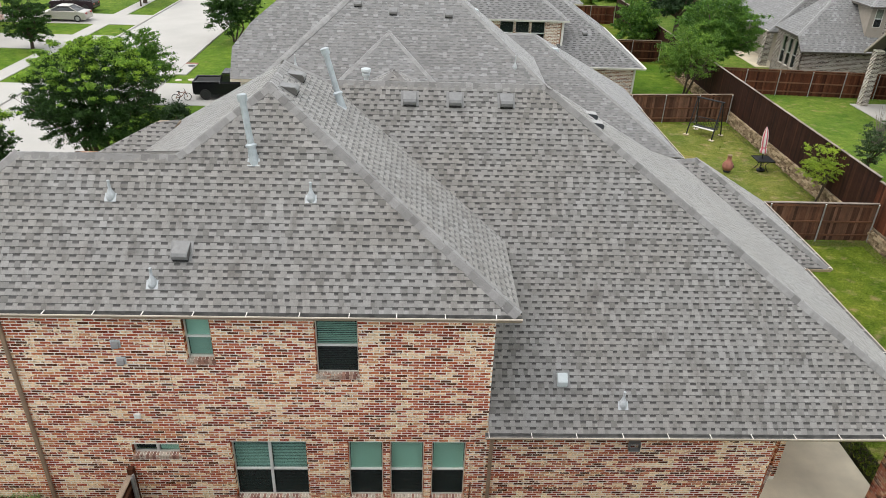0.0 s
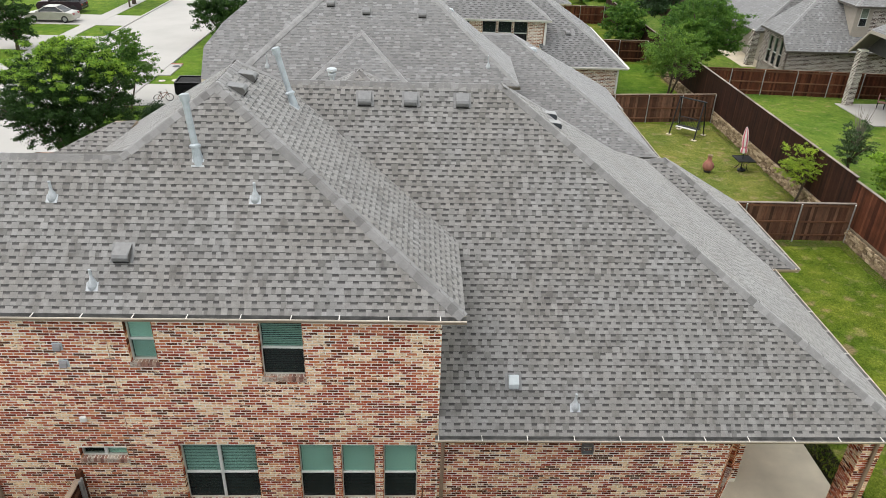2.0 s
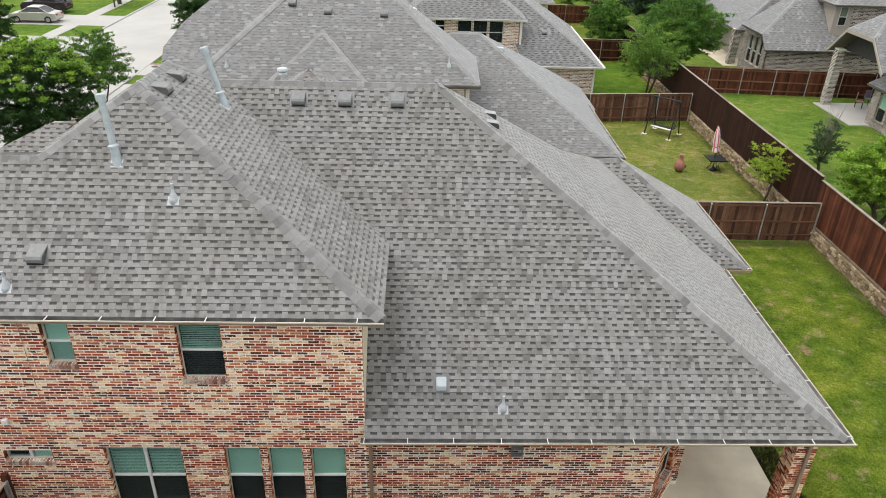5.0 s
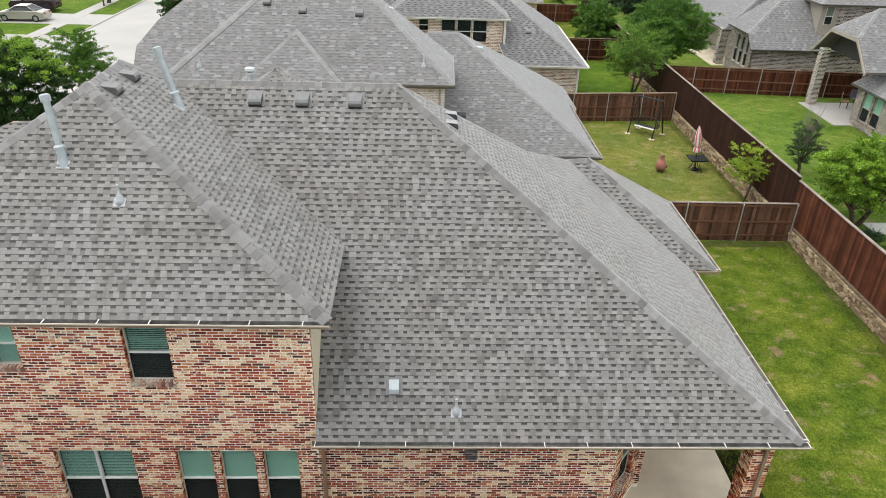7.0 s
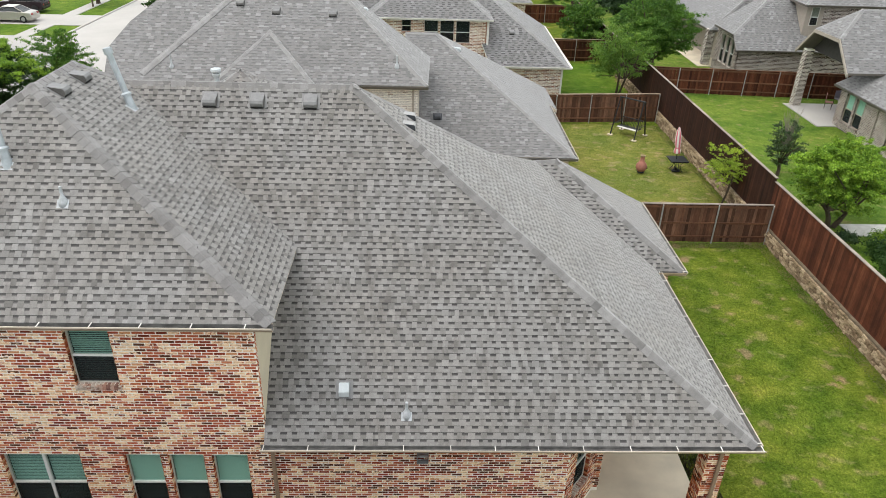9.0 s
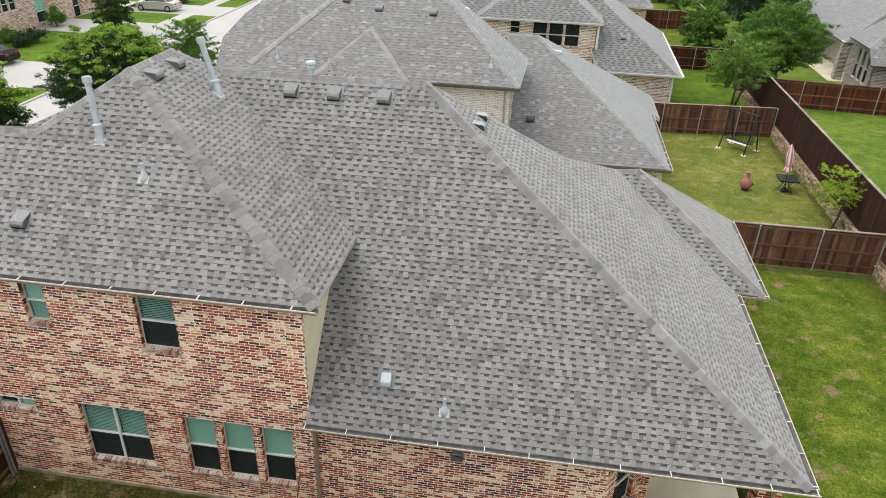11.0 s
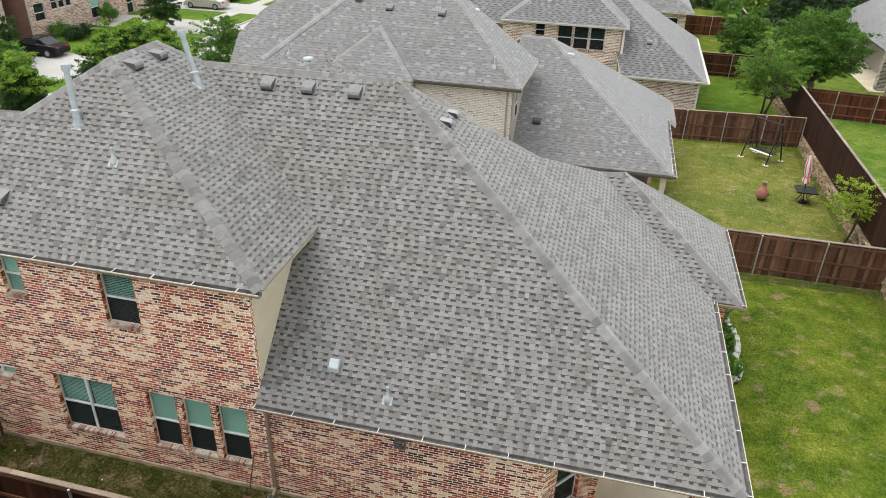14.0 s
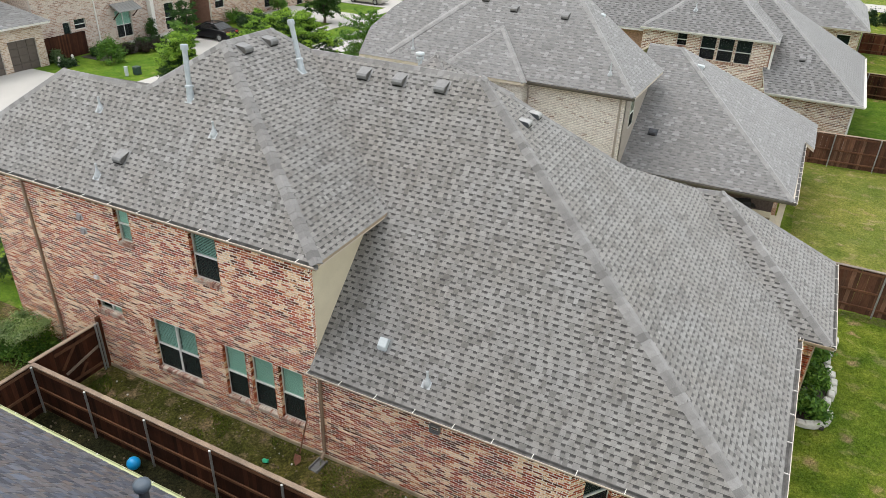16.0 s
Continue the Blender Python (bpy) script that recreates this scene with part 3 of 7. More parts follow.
def wall_slab(name, origin, along, length, z0, z1, holes, mat, parent, label="", thick=0.22, top=None):
    """A wall with real openings. holes: (s0, s1, z0, z1) along it. Its outer face stands on the line from origin."""
    o, d, out = frame_axes(origin, along)
    xs = sorted({0.0, length, *[h[0] for h in holes], *[h[1] for h in holes]})
    zs = sorted({z0, z1, *[h[2] for h in holes], *[h[3] for h in holes]})
    xs = [x for x in xs if 0 <= x <= length]
    zs = [z for z in zs if z0 <= z <= z1]
    bm = bmesh.new()
    solid = {}
    for i, (x0, x1) in enumerate(zip(xs, xs[1:])):
        for j, (a, b) in enumerate(zip(zs, zs[1:])):
            cx, cz = (x0 + x1) / 2, (a + b) / 2
            solid[i, j] = not any(h[0] < cx < h[1] and h[2] < cz < h[3] for h in holes)
    cache = {}

    def v(x, z, depth):
        key = (round(x, 4), round(z, 4), depth)
        if key not in cache:
            cache[key] = bm.verts.new(o + d * x - out * depth + Vector((0, 0, z)))
        return cache[key]

    for (i, j), full in solid.items():
        if not full:
            continue
        x0, x1, a, b = xs[i], xs[i + 1], zs[j], zs[j + 1]
        bm.faces.new((v(x0, a, 0), v(x1, a, 0), v(x1, b, 0), v(x0, b, 0)))
        bm.faces.new((v(x1, a, thick), v(x0, a, thick), v(x0, b, thick), v(x1, b, thick)))
        for (di, dj), (p, q) in (((-1, 0), ((x0, a), (x0, b))), ((1, 0), ((x1, b), (x1, a))), ((0, -1), ((x1, a), (x0, a))), ((0, 1), ((x0, b), (x1, b)))):
            if not solid.get((i + di, j + dj), False):
                bm.faces.new((v(*p, 0), v(*q, 0), v(*q, thick), v(*p, thick)))
    return part(name, bm, mat, parent, label)


def lay_bricks(origin, along, length, z0, z1, holes, wall, mat, rng, single=None, budget=None, course=0.0765, unit=0.256, cut=None, kind="stuff", proud=0.004, joint=0.02):
    """Running-bond bricks on a wall's face. cut(s, z): False leaves a brick out (under a sloping roof)."""
    o, d, out = frame_axes(origin, along)
    pile = Pile()
    shared = []
    z, row = z0, 0
    while z + course <= z1 + 1e-6:
        a, b = z + joint / 2, z + course - joint / 2
        spans = [(0.0, length)]
        for h in holes:
            if h[2] < b - 0.005 and h[3] > a + 0.005:
                spans = [s for lo, hi in spans for s in ((lo, min(hi, h[0])), (max(lo, h[1]), hi)) if s[1] - s[0] > 0.03]
        s = -unit * (0.5 if row % 2 else 0.0) + rng.uniform(-0.012, 0.012)
        while s < length:
            for lo, hi in spans:
                p, q = max(s + joint / 2, lo), min(s + unit - joint / 2, hi)
                if q - p < 0.025 or (cut and not cut((p + q) / 2, (a + b) / 2)):
                    continue
                dz, y = rng.uniform(-0.002, 0.002), proud + rng.uniform(-0.003, 0.004)
                if single and budget[0] > 0 and q - p > unit * 0.9 and single(p, a):
                    budget[0] -= 1
                    if not shared:
                        for j in range(3):
                            c = [(-0.118, 0, -0.0285), (0.118, 0, -0.0285), (0.118, 0, 0.0285), (-0.118, 0, 0.0285)]
                            jig = [(x * (1 - 0.006 * j), 0.012, zz) for x, _, zz in c] + [(x * (0.985 - 0.006 * j), -proud - 0.002 * j, zz * 0.95) for x, _, zz in c]
                            me = bpy.data.meshes.new("brick")
                            me.from_pydata(jig, [], QUADS)
                            me.materials.append(mat)
                            shared.append(me)
                    br = new("brick", shared[rng.randrange(3)])
                    br.parent = wall
                    br.matrix_basis = Matrix.Translation(o + d * ((p + q) / 2) + Vector((0, 0, (a + b) / 2 + dz))) @ Matrix.Rotation(math.atan2(d.y, d.x), 4, "Z")
                    continue
                vs = []
                for depth, e in ((-0.012, 0.0), (y, 0.0018)):
                    for x, zz in ((p + e, a + e), (q - e, a + e), (q - e, b - e), (p + e, b - e)):
                        vs.append(tuple(o + d * x + out * depth + Vector((0, 0, zz + dz))))
                pile.add(vs, QUADS)
            s += unit
        z += course
        row += 1
    return pile.link("brickwork", mat, wall, kind=kind)


# ---- windows ----
def window(parent, origin, along, s0, s1, z0, z1, sashes=1, split=True, blind="shade", frame_mat=None, glass=None, deep=0.1, covered=0.55, sill=True, sill_mat=None, label="", rail=0.05, screen=True, bare=()):
    """A sash window in its opening: frame, mullions, meeting rails, panes, shade or slatted blind, dark lower screens, brick sill."""
    frame_mat = frame_mat or M_WHITE
    o, d, out = frame_axes(origin, along)
    rot = Matrix.Translation(o) @ Matrix.Rotation(math.atan2(d.y, d.x), 4, "Z")
    win = thing("window", label=label)
    win.parent = parent
    win.matrix_world = Matrix()
    w, f = s1 - s0, 0.036

    def put(name, lo, hi, mat, bevel=0.004, lab=""):
        bm = bmesh.new()
        box(bm, (lo[0], lo[1], lo[2]), (hi[0], hi[1], hi[2]), bevel)
        bmesh.ops.transform(bm, matrix=rot, verts=bm.verts)
        return part(name, bm, mat, win, lab)

    bm = bmesh.new()
    for lo, hi in (((s0, z0), (s0 + f, z1)), ((s1 - f, z0), (s1, z1)), ((s0 + f, z0), (s1 - f, z0 + f)), ((s0 + f, z1 - f), (s1 - f, z1))):
        box(bm, (lo[0], deep, lo[1]), (hi[0], deep + 0.09, hi[1]), 0.004)
    bmesh.ops.transform(bm, matrix=rot, verts=bm.verts)
    part("window_frame", bm, M_FRAME if frame_mat is M_WHITE else frame_mat, win)
    each = (w - 2 * f) / sashes
    zm = z0 + (z1 - z0) * 0.46
    for i in range(sashes):
        a, b = s0 + f + each * i, s0 + f + each * (i + 1)
        if i:
            put("mullion", (a - 0.035, deep - 0.006, z0 + f), (a + 0.035, deep + 0.08, z1 - f), frame_mat)
            a += 0.035
        if i < sashes - 1:
            b -= 0.035
        if split:
            put("meeting_rail", (a, deep + 0.004, zm - rail / 2), (b, deep + 0.07, zm + rail / 2), frame_mat)
            put("pane", (a, deep + 0.038, zm + rail / 2), (b, deep + 0.044, z1 - f), glass or M_GLASS, 0.0)
            if screen:
                put("insect_screen", (a, deep + 0.02, z0 + f), (b, deep + 0.026, zm - rail / 2), M_SCREEN, 0.0)
            else:
                put("pane", (a, deep + 0.05, z0 + f), (b, deep + 0.056, zm - rail / 2), glass or M_GLASS, 0.0)
        else:
            put("pane", (a, deep + 0.038, z0 + f), (b, deep + 0.044, z1 - f), glass or M_GLASS, 0.0)
        if i in bare:
            continue
        lo = z0 + f if blind == "slats" else (zm + rail / 2 if split else z0 + f)
        if blind == "shade":
            put("roller_shade", (a + 0.015, deep + 0.062, lo), (b - 0.015, deep + 0.068, z1 - f), M_SHADE, 0.0)
        if blind:
            lo = z0 + f if blind == "slats" or split else z0 + f
        if blind == "shade" and not screen:
            put("roller_shade", (a + 0.015, deep + 0.085, z0 + f), (b - 0.015, deep + 0.09, zm), M_BLIND, 0.0)
        if blind == "slats" or (blind == "shade" and split and screen):
            top = z1 - f if blind == "slats" else zm - rail / 2
            bm = bmesh.new()
            z = lo + 0.02
            while z < top:
                box(bm, (a + 0.01, -0.014, -0.002), (b - 0.01, 0.014, 0.002), 0, Matrix.Translation((0, deep + 0.095, z)) @ Matrix.Rotation(radians(38), 4, "X"))
                z += 0.05
            bmesh.ops.transform(bm, matrix=rot, verts=bm.verts)
            part("slatted_blind", bm, M_BLIND, win)
    # near-black sheet stands for the unlit room behind the panes
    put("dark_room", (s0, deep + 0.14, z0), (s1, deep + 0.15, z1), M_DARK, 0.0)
    if sill:
        jamb = Pile()
        z = z0
        while z < z1 - 0.03:
            for a, b in ((s0 - 0.004, s0 + 0.012), (s1 - 0.012, s1 + 0.004)):
                corner = [(a, -0.004), (b, -0.004), (b, deep + 0.0), (a, deep + 0.0)]
                jamb.add([tuple(rot @ Vector((x, y, h))) for h in (z + 0.006, z + 0.0705) for x, y in corner], [(0, 1, 5, 4), (1, 2, 6, 5), (2, 3, 7, 6), (3, 0, 4, 7), (4, 5, 6, 7), (3, 2, 1, 0)])
            z += 0.0765
        jamb.link("brick_jamb", sill_mat or M_BRICK, win, kind="stuff")
        bm = bmesh.new()
        n = max(3, round(w / 0.078))
        for i in range(n):
            a = s0 - 0.02 + (w + 0.04) * i / n
            box(bm, (a + 0.005, -0.045, z0 - 0.115 + 0.003 * (i % 3)), (a + (w + 0.04) / n - 0.005, deep + 0.02, z0 + 0.004), 0.004)
        bmesh.ops.transform(bm, matrix=rot, verts=bm.verts)
        part("brick_sill", bm, sill_mat or M_BRICK_SILL, win)
    return win


# ---- gutters and downspouts ----
def gutter(parent, a, b, out, mat, bracket_step=1.06, inside=None, size=0.15, brackets=True, bracket_mat=None, lip=None):
    """A K-shaped gutter from a to b along an eave edge; out points away from the house."""
    a, b, out = Vector(a), Vector(b), Vector(out).normalized()
    prof = [(0.0, 0.0), (0.0, -0.125), (size * 0.62, -0.125), (size * 0.76, -0.075), (size, -0.022), (size, 0.01), (size - 0.014, 0.01), (size - 0.014, -0.018), (size * 0.72, -0.06), (size * 0.58, -0.105), (0.012, -0.105), (0.012, 0.0)]
    bm = bmesh.new()
    r0 = [bm.verts.new(a + out * p + Vector((0, 0, q))) for p, q in prof]
    r1 = [bm.verts.new(b + out * p + Vector((0, 0, q))) for p, q in prof]
    n = len(prof)
    for i in range(n):
        f = bm.faces.new((r0[i], r0[(i + 1) % n], r1[(i + 1) % n], r1[i]))
        f.material_index = 1 if 7 <= i <= 10 else 2 if 4 <= i <= 6 else 0
    bm.faces.new(r0[::-1])
    bm.faces.new(r1)
    g = part("gutter", bm, [mat, inside or M_GUTTER_INSIDE, lip or mat], parent)
    if brackets:
        d = (b - a).normalized()
        n = int((b - a).length / bracket_step)
        for i in range(n + 1):
            p = a + d * min((b - a).length - 0.05, 0.08 + i * bracket_step + 0.05 * math.sin(i * 5.1))
            bm = bmesh.new()
            m = Matrix.Translation(p) @ Matrix(((d.x, out.x, 0, 0), (d.y, out.y, 0, 0), (d.z, 0, 1, 0), (0, 0, 0, 1)))
            box(bm, (-0.009, -0.01, -0.002), (0.009, size, 0.014), 0, m)
            part("gutter_bracket", bm, bracket_mat or M_TRIM_WHITE, g)
    return g


def downspout(parent, x, y, z0, z1, mat, out=(0, -1), foot=True):
    o = Vector((out[0], out[1], 0))
    s = Vector((-o.y, o.x, 0))
    bm = bmesh.new()
    m = Matrix(((s.x, o.x, 0, x), (s.y, o.y, 0, y), (0, 0, 1, 0), (0, 0, 0, 1)))
    box(bm, (-0.045, 0.005, z0 + 0.16), (0.045, 0.075, z1 - 0.2), 0.012, m)
    box(bm, (-0.045, 0.0, -0.14), (0.045, 0.07, 0.14), 0.012, m @ Matrix.Translation((0, 0.1, z1 - 0.1)) @ Matrix.Rotation(radians(-42), 4, "X"))
    if foot:
        box(bm, (-0.045, 0.0, -0.13), (0.045, 0.07, 0.13), 0.012, m @ Matrix.Translation((0, 0.09, z0 + 0.1)) @ Matrix.Rotation(radians(52), 4, "X"))
    return part("downspout", bm, mat, parent)

# ---- the near house: its roof planes ----
EAVE_HI, EAVE_LO, LAP = 6.75, 3.39, -0.25
R = random.Random(4)
house = thing("brick_house", label="two-storey red brick house with steep grey shingle hip roofs", category="house")
PEAK, PEAK_BACK = (-5.25, 3.55, 10.55), (-5.25, 5.65, 10.55)
LOW_L, LOW_R = (-7.2, 2.25, 9.25), (-10.77, 2.25, 9.25)
TOP_L, TOP_R = (-4.3, 6.28, 9.92), (1.7, 6.28, 9.92)
CORNER_HI, CORNER_LO = (0.45, LAP, EAVE_HI), (11.5, LAP, EAVE_LO)
P1 = [(-13.9, LAP, EAVE_HI), CORNER_HI, PEAK, LOW_L, LOW_R]
P2 = [(0.0, LAP, EAVE_LO), CORNER_LO, TOP_R, TOP_L, (0.45, 3.11, EAVE_HI), (0.0, 3.11, EAVE_HI)]
P4 = [CORNER_HI, (0.45, 3.11, EAVE_HI), TOP_L, PEAK_BACK, PEAK]
P3 = [CORNER_LO, (11.5, 7.85, EAVE_LO), (7.6, 11.02, 5.99), (5.6, 8.35, 7.32), TOP_R]
P5 = [(-10.95, 9.4, 6.75), (-10.95, 4.75, 6.75), LOW_L, PEAK, PEAK_BACK]
WING_F = [(11.5, 7.85, EAVE_LO), (12.4, 7.85, EAVE_LO), (8.4, 11.07, 6.03), (7.6, 11.02, 5.99)]
WING_R = [(12.4, 7.85, EAVE_LO), (12.4, 13.3, EAVE_LO), (8.4, 11.07, 6.03)]
WING_B = [(12.4, 13.3, EAVE_LO), (7.0, 13.3, EAVE_LO), (7.6, 11.02, 5.99), (8.4, 11.07, 6.03)]
LEFT_END = [(-13.9, 4.75, EAVE_HI), (-13.9, LAP, EAVE_HI), LOW_R]
LEFT_BACK = [(-10.95, 4.75, EAVE_HI), (-13.9, 4.75, EAVE_HI), LOW_R, LOW_L]
BACK_UP = [(-1.2, 9.4, 6.8), (-10.95, 9.4, 6.75), PEAK_BACK, TOP_L]
BACK_LOW = [(5.0, 13.0, 3.4), (-4.0, 13.0, 3.4), TOP_L, TOP_R, (5.6, 8.35, 7.32)]
BACK_SIDE = [(7.0, 13.3, 3.39), (5.0, 13.0, 3.4), (5.6, 8.35, 7.32), (7.6, 11.02, 5.99)]
LEFT_WING = [(-12.9, 5.4, 6.75), (-10.0, 5.4, 6.75), (-8.75, 7.4, 8.32), (-9.35, 7.35, 8.32)]
roof = deck("roof", [P1, P2, P3, P4, P5, WING_F, WING_R, WING_B, LEFT_END, LEFT_BACK, BACK_UP, BACK_LOW, BACK_SIDE, LEFT_WING], house, M_TAN, "grey laminated asphalt shingles on steep hip roofs")
ROOF_MATS = [M_SHINGLE, M_BACKING, M_BAND, M_BAND_SOFT]
pile = Pile()
budget = [280]
near_edge = lambda p: 0.9 < p[0] < 7.6 and p[1] < 0.75
shingle_plane(P2, roof, R, ROOF_MATS, single=near_edge, budget=budget, pile=pile)
for pl in (P1, P3, P4, P5, WING_F, WING_R, LEFT_END, LEFT_WING, BACK_LOW, WING_B):
    shingle_plane(pl, roof, R, ROOF_MATS, pile=pile)
pile.link("shingling", ROOF_MATS, roof, kind="stuff")
D1, D2, D3, D4, D5 = (0, -1, -1), (0, -1, -1), (1, 0, -0.666), (1, 0, -0.667), (-1, 0, -0.667)
for a, b, l, r in ((CORNER_HI, PEAK, D1, D4), (CORNER_LO, TOP_R, D2, D3), (LOW_L, PEAK, D5, D1), (LOW_R, LOW_L, (0, -1, -1), (0, 1, -1)), (PEAK, PEAK_BACK, D5, D4),
                   (TOP_L, TOP_R, D2, (0, 1, -1)), ((12.4, 7.85, EAVE_LO), (8.4, 11.07, 6.03), (0, -1, -0.82), D3), ((-13.9, LAP, EAVE_HI), LOW_R, (-1, 0, -0.8), D1),
                   (TOP_L, PEAK_BACK, D4, (0, 1, -1)), ((12.4, 13.3, EAVE_LO), (8.4, 11.07, 6.03), D3, (0, 1, -1)), ((5.6, 8.35, 7.32), TOP_R, D3, (0, 1, -1)), ((7.6, 11.02, 5.99), (8.4, 11.07, 6.03), (0, -1, -0.8), (0, 1, -1))):
    cap_line(a, b, l, r, roof, M_CAP, R)

# walls of the near house
WIN = dict(double=(6.61, 8.44, 0.94, 2.82), upper=(8.81, 9.78, 4.89, 6.5), small_up=(5.95, 6.56, 5.28, 6.5), strip=(4.26, 5.4, 2.38, 2.72),
           one=(9.44, 10.3, 0.94, 2.82), two=(10.46, 11.31, 0.94, 2.82), three=(11.49, 12.34, 0.94, 2.82))
X0 = -12.82
holes = list(WIN.values())
wall = wall_slab("wall", (X0, 0, 0), (1, 0), 12.82, 0.0, 6.66, holes, M_MORTAR, house, "wall of red, brown and cream blended bricks")
brick_budget = [300]
lay_bricks((X0, 0, 0), (1, 0), 12.82, 0.16, 6.66, holes, wall, M_BRICK, R, single=lambda s, z: 9.9 < s < 12.6 and z > 4.55, budget=brick_budget)
wall2 = wall_slab("wall", (0, 0, 0), (1, 0), 7.2, 0.0, 3.36, [], M_MORTAR, house, "single-storey wall of red blended bricks")
lay_bricks((0, 0, 0), (1, 0), 7.2, 0.16, 3.36, [], wall2, M_BRICK_LOW, R)
bm = bmesh.new()
box(bm, (X0 - 0.02, -0.035, -0.3), (7.22, 0.02, 0.155), 0.01)
part("foundation", bm, M_FOUNDATION, house, "tan concrete foundation edge")
bm = bmesh.new()
box(bm, (-7.305, -0.011, 0.16), (-7.296, 0.0, 6.64))
part("control_joint", bm, M_JOINT, house, "thin brown sealant joint in the brickwork")
bm = bmesh.new()
prism(bm, [(0.004, 0.125, 3.2), (0.004, 0.125, 6.66), (0.004, 9.0, 6.66), (0.004, 9.0, 3.2)], (-0.2, 0, 0))
part("side_wall", bm, M_STUCCO, house, "plain cream stucco side wall")
lay_bricks((0, 0, 0), (0, 1), 0.12, 3.375, 6.66, [], wall, M_BRICK, R, unit=0.12)
# soffits under the eaves
bm = bmesh.new()
box(bm, (-13.9, LAP, EAVE_HI - 0.16), (0.43, 0.0, EAVE_HI - 0.1), 0.0)
part("soffit", bm, M_TRIM, house)
bm = bmesh.new()
box(bm, (0.0, 0.0, EAVE_HI - 0.16), (0.43, 3.1, EAVE_HI - 0.1), 0.0)
part("soffit", bm, M_TRIM, house)
bm = bmesh.new()
box(bm, (0.0, LAP, EAVE_LO - 0.16), (11.48, 0.0, EAVE_LO - 0.1), 0.0)
part("soffit", bm, M_TRIM, house)
# back and left walls that close the house
bm = bmesh.new()
box(bm, (X0, 0.22, 0), (X0 + 0.2, 9.0, 6.66))
part("closing_wall", bm, M_BRICK_TAN, house)
bm = bmesh.new()
box(bm, (X0, 8.8, 0), (-0.2, 9.0, 6.66))
part("closing_wall", bm, M_BRICK_TAN, house)
for o, d, length in (((8.4, 5.0), (1, 0), 2.7), ((11.2, 5.0), (0, 1), 3.2), ((11.0, 8.0), (1, 0), 1.0), ((12.0, 8.0), (0, 1), 5.0), ((12.0, 13.0), (-1, 0), 12.2), ((8.53, 1.47), (0, 1), 3.5)):
    w = wall_slab("wall", (*o, 0), d, length, 0.0, 3.3, [], M_MORTAR, house, "patio-side wall of red blended bricks")
    lay_bricks((*o, 0), d, length, 0.16, 3.3, [], w, M_BRICK, R)
lay_bricks((8.3, 1.466, 0), (1, 0), 0.235, 0.16, 3.3, [], w, M_BRICK, R, unit=0.23)
downspout(house, 12.01, 8.35, 0.1, EAVE_LO - 0.06, M_TAN, out=(1, 0))

# canted wall and window beside the patio
cant = Vector((8.35 - 7.2, 1.45, 0))
cant_len = cant.length
hole_c = [(0.45, 1.35, 1.0, 2.7)]
wall3 = wall_slab("wall", (7.2, 0, 0), (cant.x, cant.y), cant_len, 0.0, 3.3, hole_c, M_MORTAR, house, "canted bay wall of red blended bricks")
lay_bricks((7.2, 0, 0), (cant.x, cant.y), cant_len, 0.16, 3.3, hole_c, wall3, M_BRICK_LOW, R)
window(house, (7.2, 0, 0), (cant.x, cant.y), 0.45, 1.35, 1.0, 2.7, blind="")

wind = {}
wind["double"] = window(house, (X0, 0, 0), (1, 0), *WIN["double"], sashes=2, blind="slats", label="double sash window with green blinds")
wind["upper"] = window(house, (X0, 0, 0), (1, 0), *WIN["upper"], blind="slats")
wind["small"] = window(house, (X0, 0, 0), (1, 0), *WIN["small_up"], blind="shade", screen=False)
wind["strip"] = window(house, (X0, 0, 0), (1, 0), *WIN["strip"], sashes=2, split=False, blind="shade", bare=(0,))
for k in ("one", "two", "three"):
    window(house, (X0, 0, 0), (1, 0), *WIN[k], blind="shade")

gutter(house, (-13.9, LAP, EAVE_HI), (0.5, LAP, EAVE_HI), (0, -1, 0), M_TAN, size=0.2, lip=M_TRIM)
gutter(house, (-0.08, LAP, EAVE_LO), (11.66, LAP, EAVE_LO), (0, -1, 0), M_TAN, size=0.2, lip=M_TRIM)
gutter(house, (11.5, LAP, EAVE_LO), (11.5, 7.8, EAVE_LO), (1, 0, 0), M_TRIM, size=0.17)
gutter(house, (11.5, 7.85, EAVE_LO), (12.5, 7.85, EAVE_LO), (0, -1, 0), M_TAN)
gutter(house, (12.4, 7.75, EAVE_LO), (12.4, 13.3, EAVE_LO), (1, 0, 0), M_TRIM)
downspout(house, -10.74, 0.0, 0.1, EAVE_HI - 0.08, M_PIPE_TAN)
downspout(house, 0.12, 0.0, 0.1, EAVE_LO - 0.08, M_PIPE_TAN)

# ---- ground ----
bm = bmesh.new()
bmesh.ops.create_grid(bm, x_segments=120, y_segments=120, size=1.0)
for v in bm.verts:
    v.co.x, v.co.y = math.copysign(abs(v.co.x) ** 2.2, v.co.x) * 900, math.copysign(abs(v.co.y) ** 2.2, v.co.y) * 900
    v.co.z = -0.02
ground = tagged(part("ground", bm, M_GRASS, None), "mown green lawn with dry patches", "grass", kind="structure")

# ---- vents and flues on the near roof ----
S1 = Matrix.Rotation(radians(45), 4, "X")            # lies on the slopes that face the fence side
S_EAST = Matrix.Rotation(radians(33.7), 4, "Y")      # lies on the slopes that face the yard


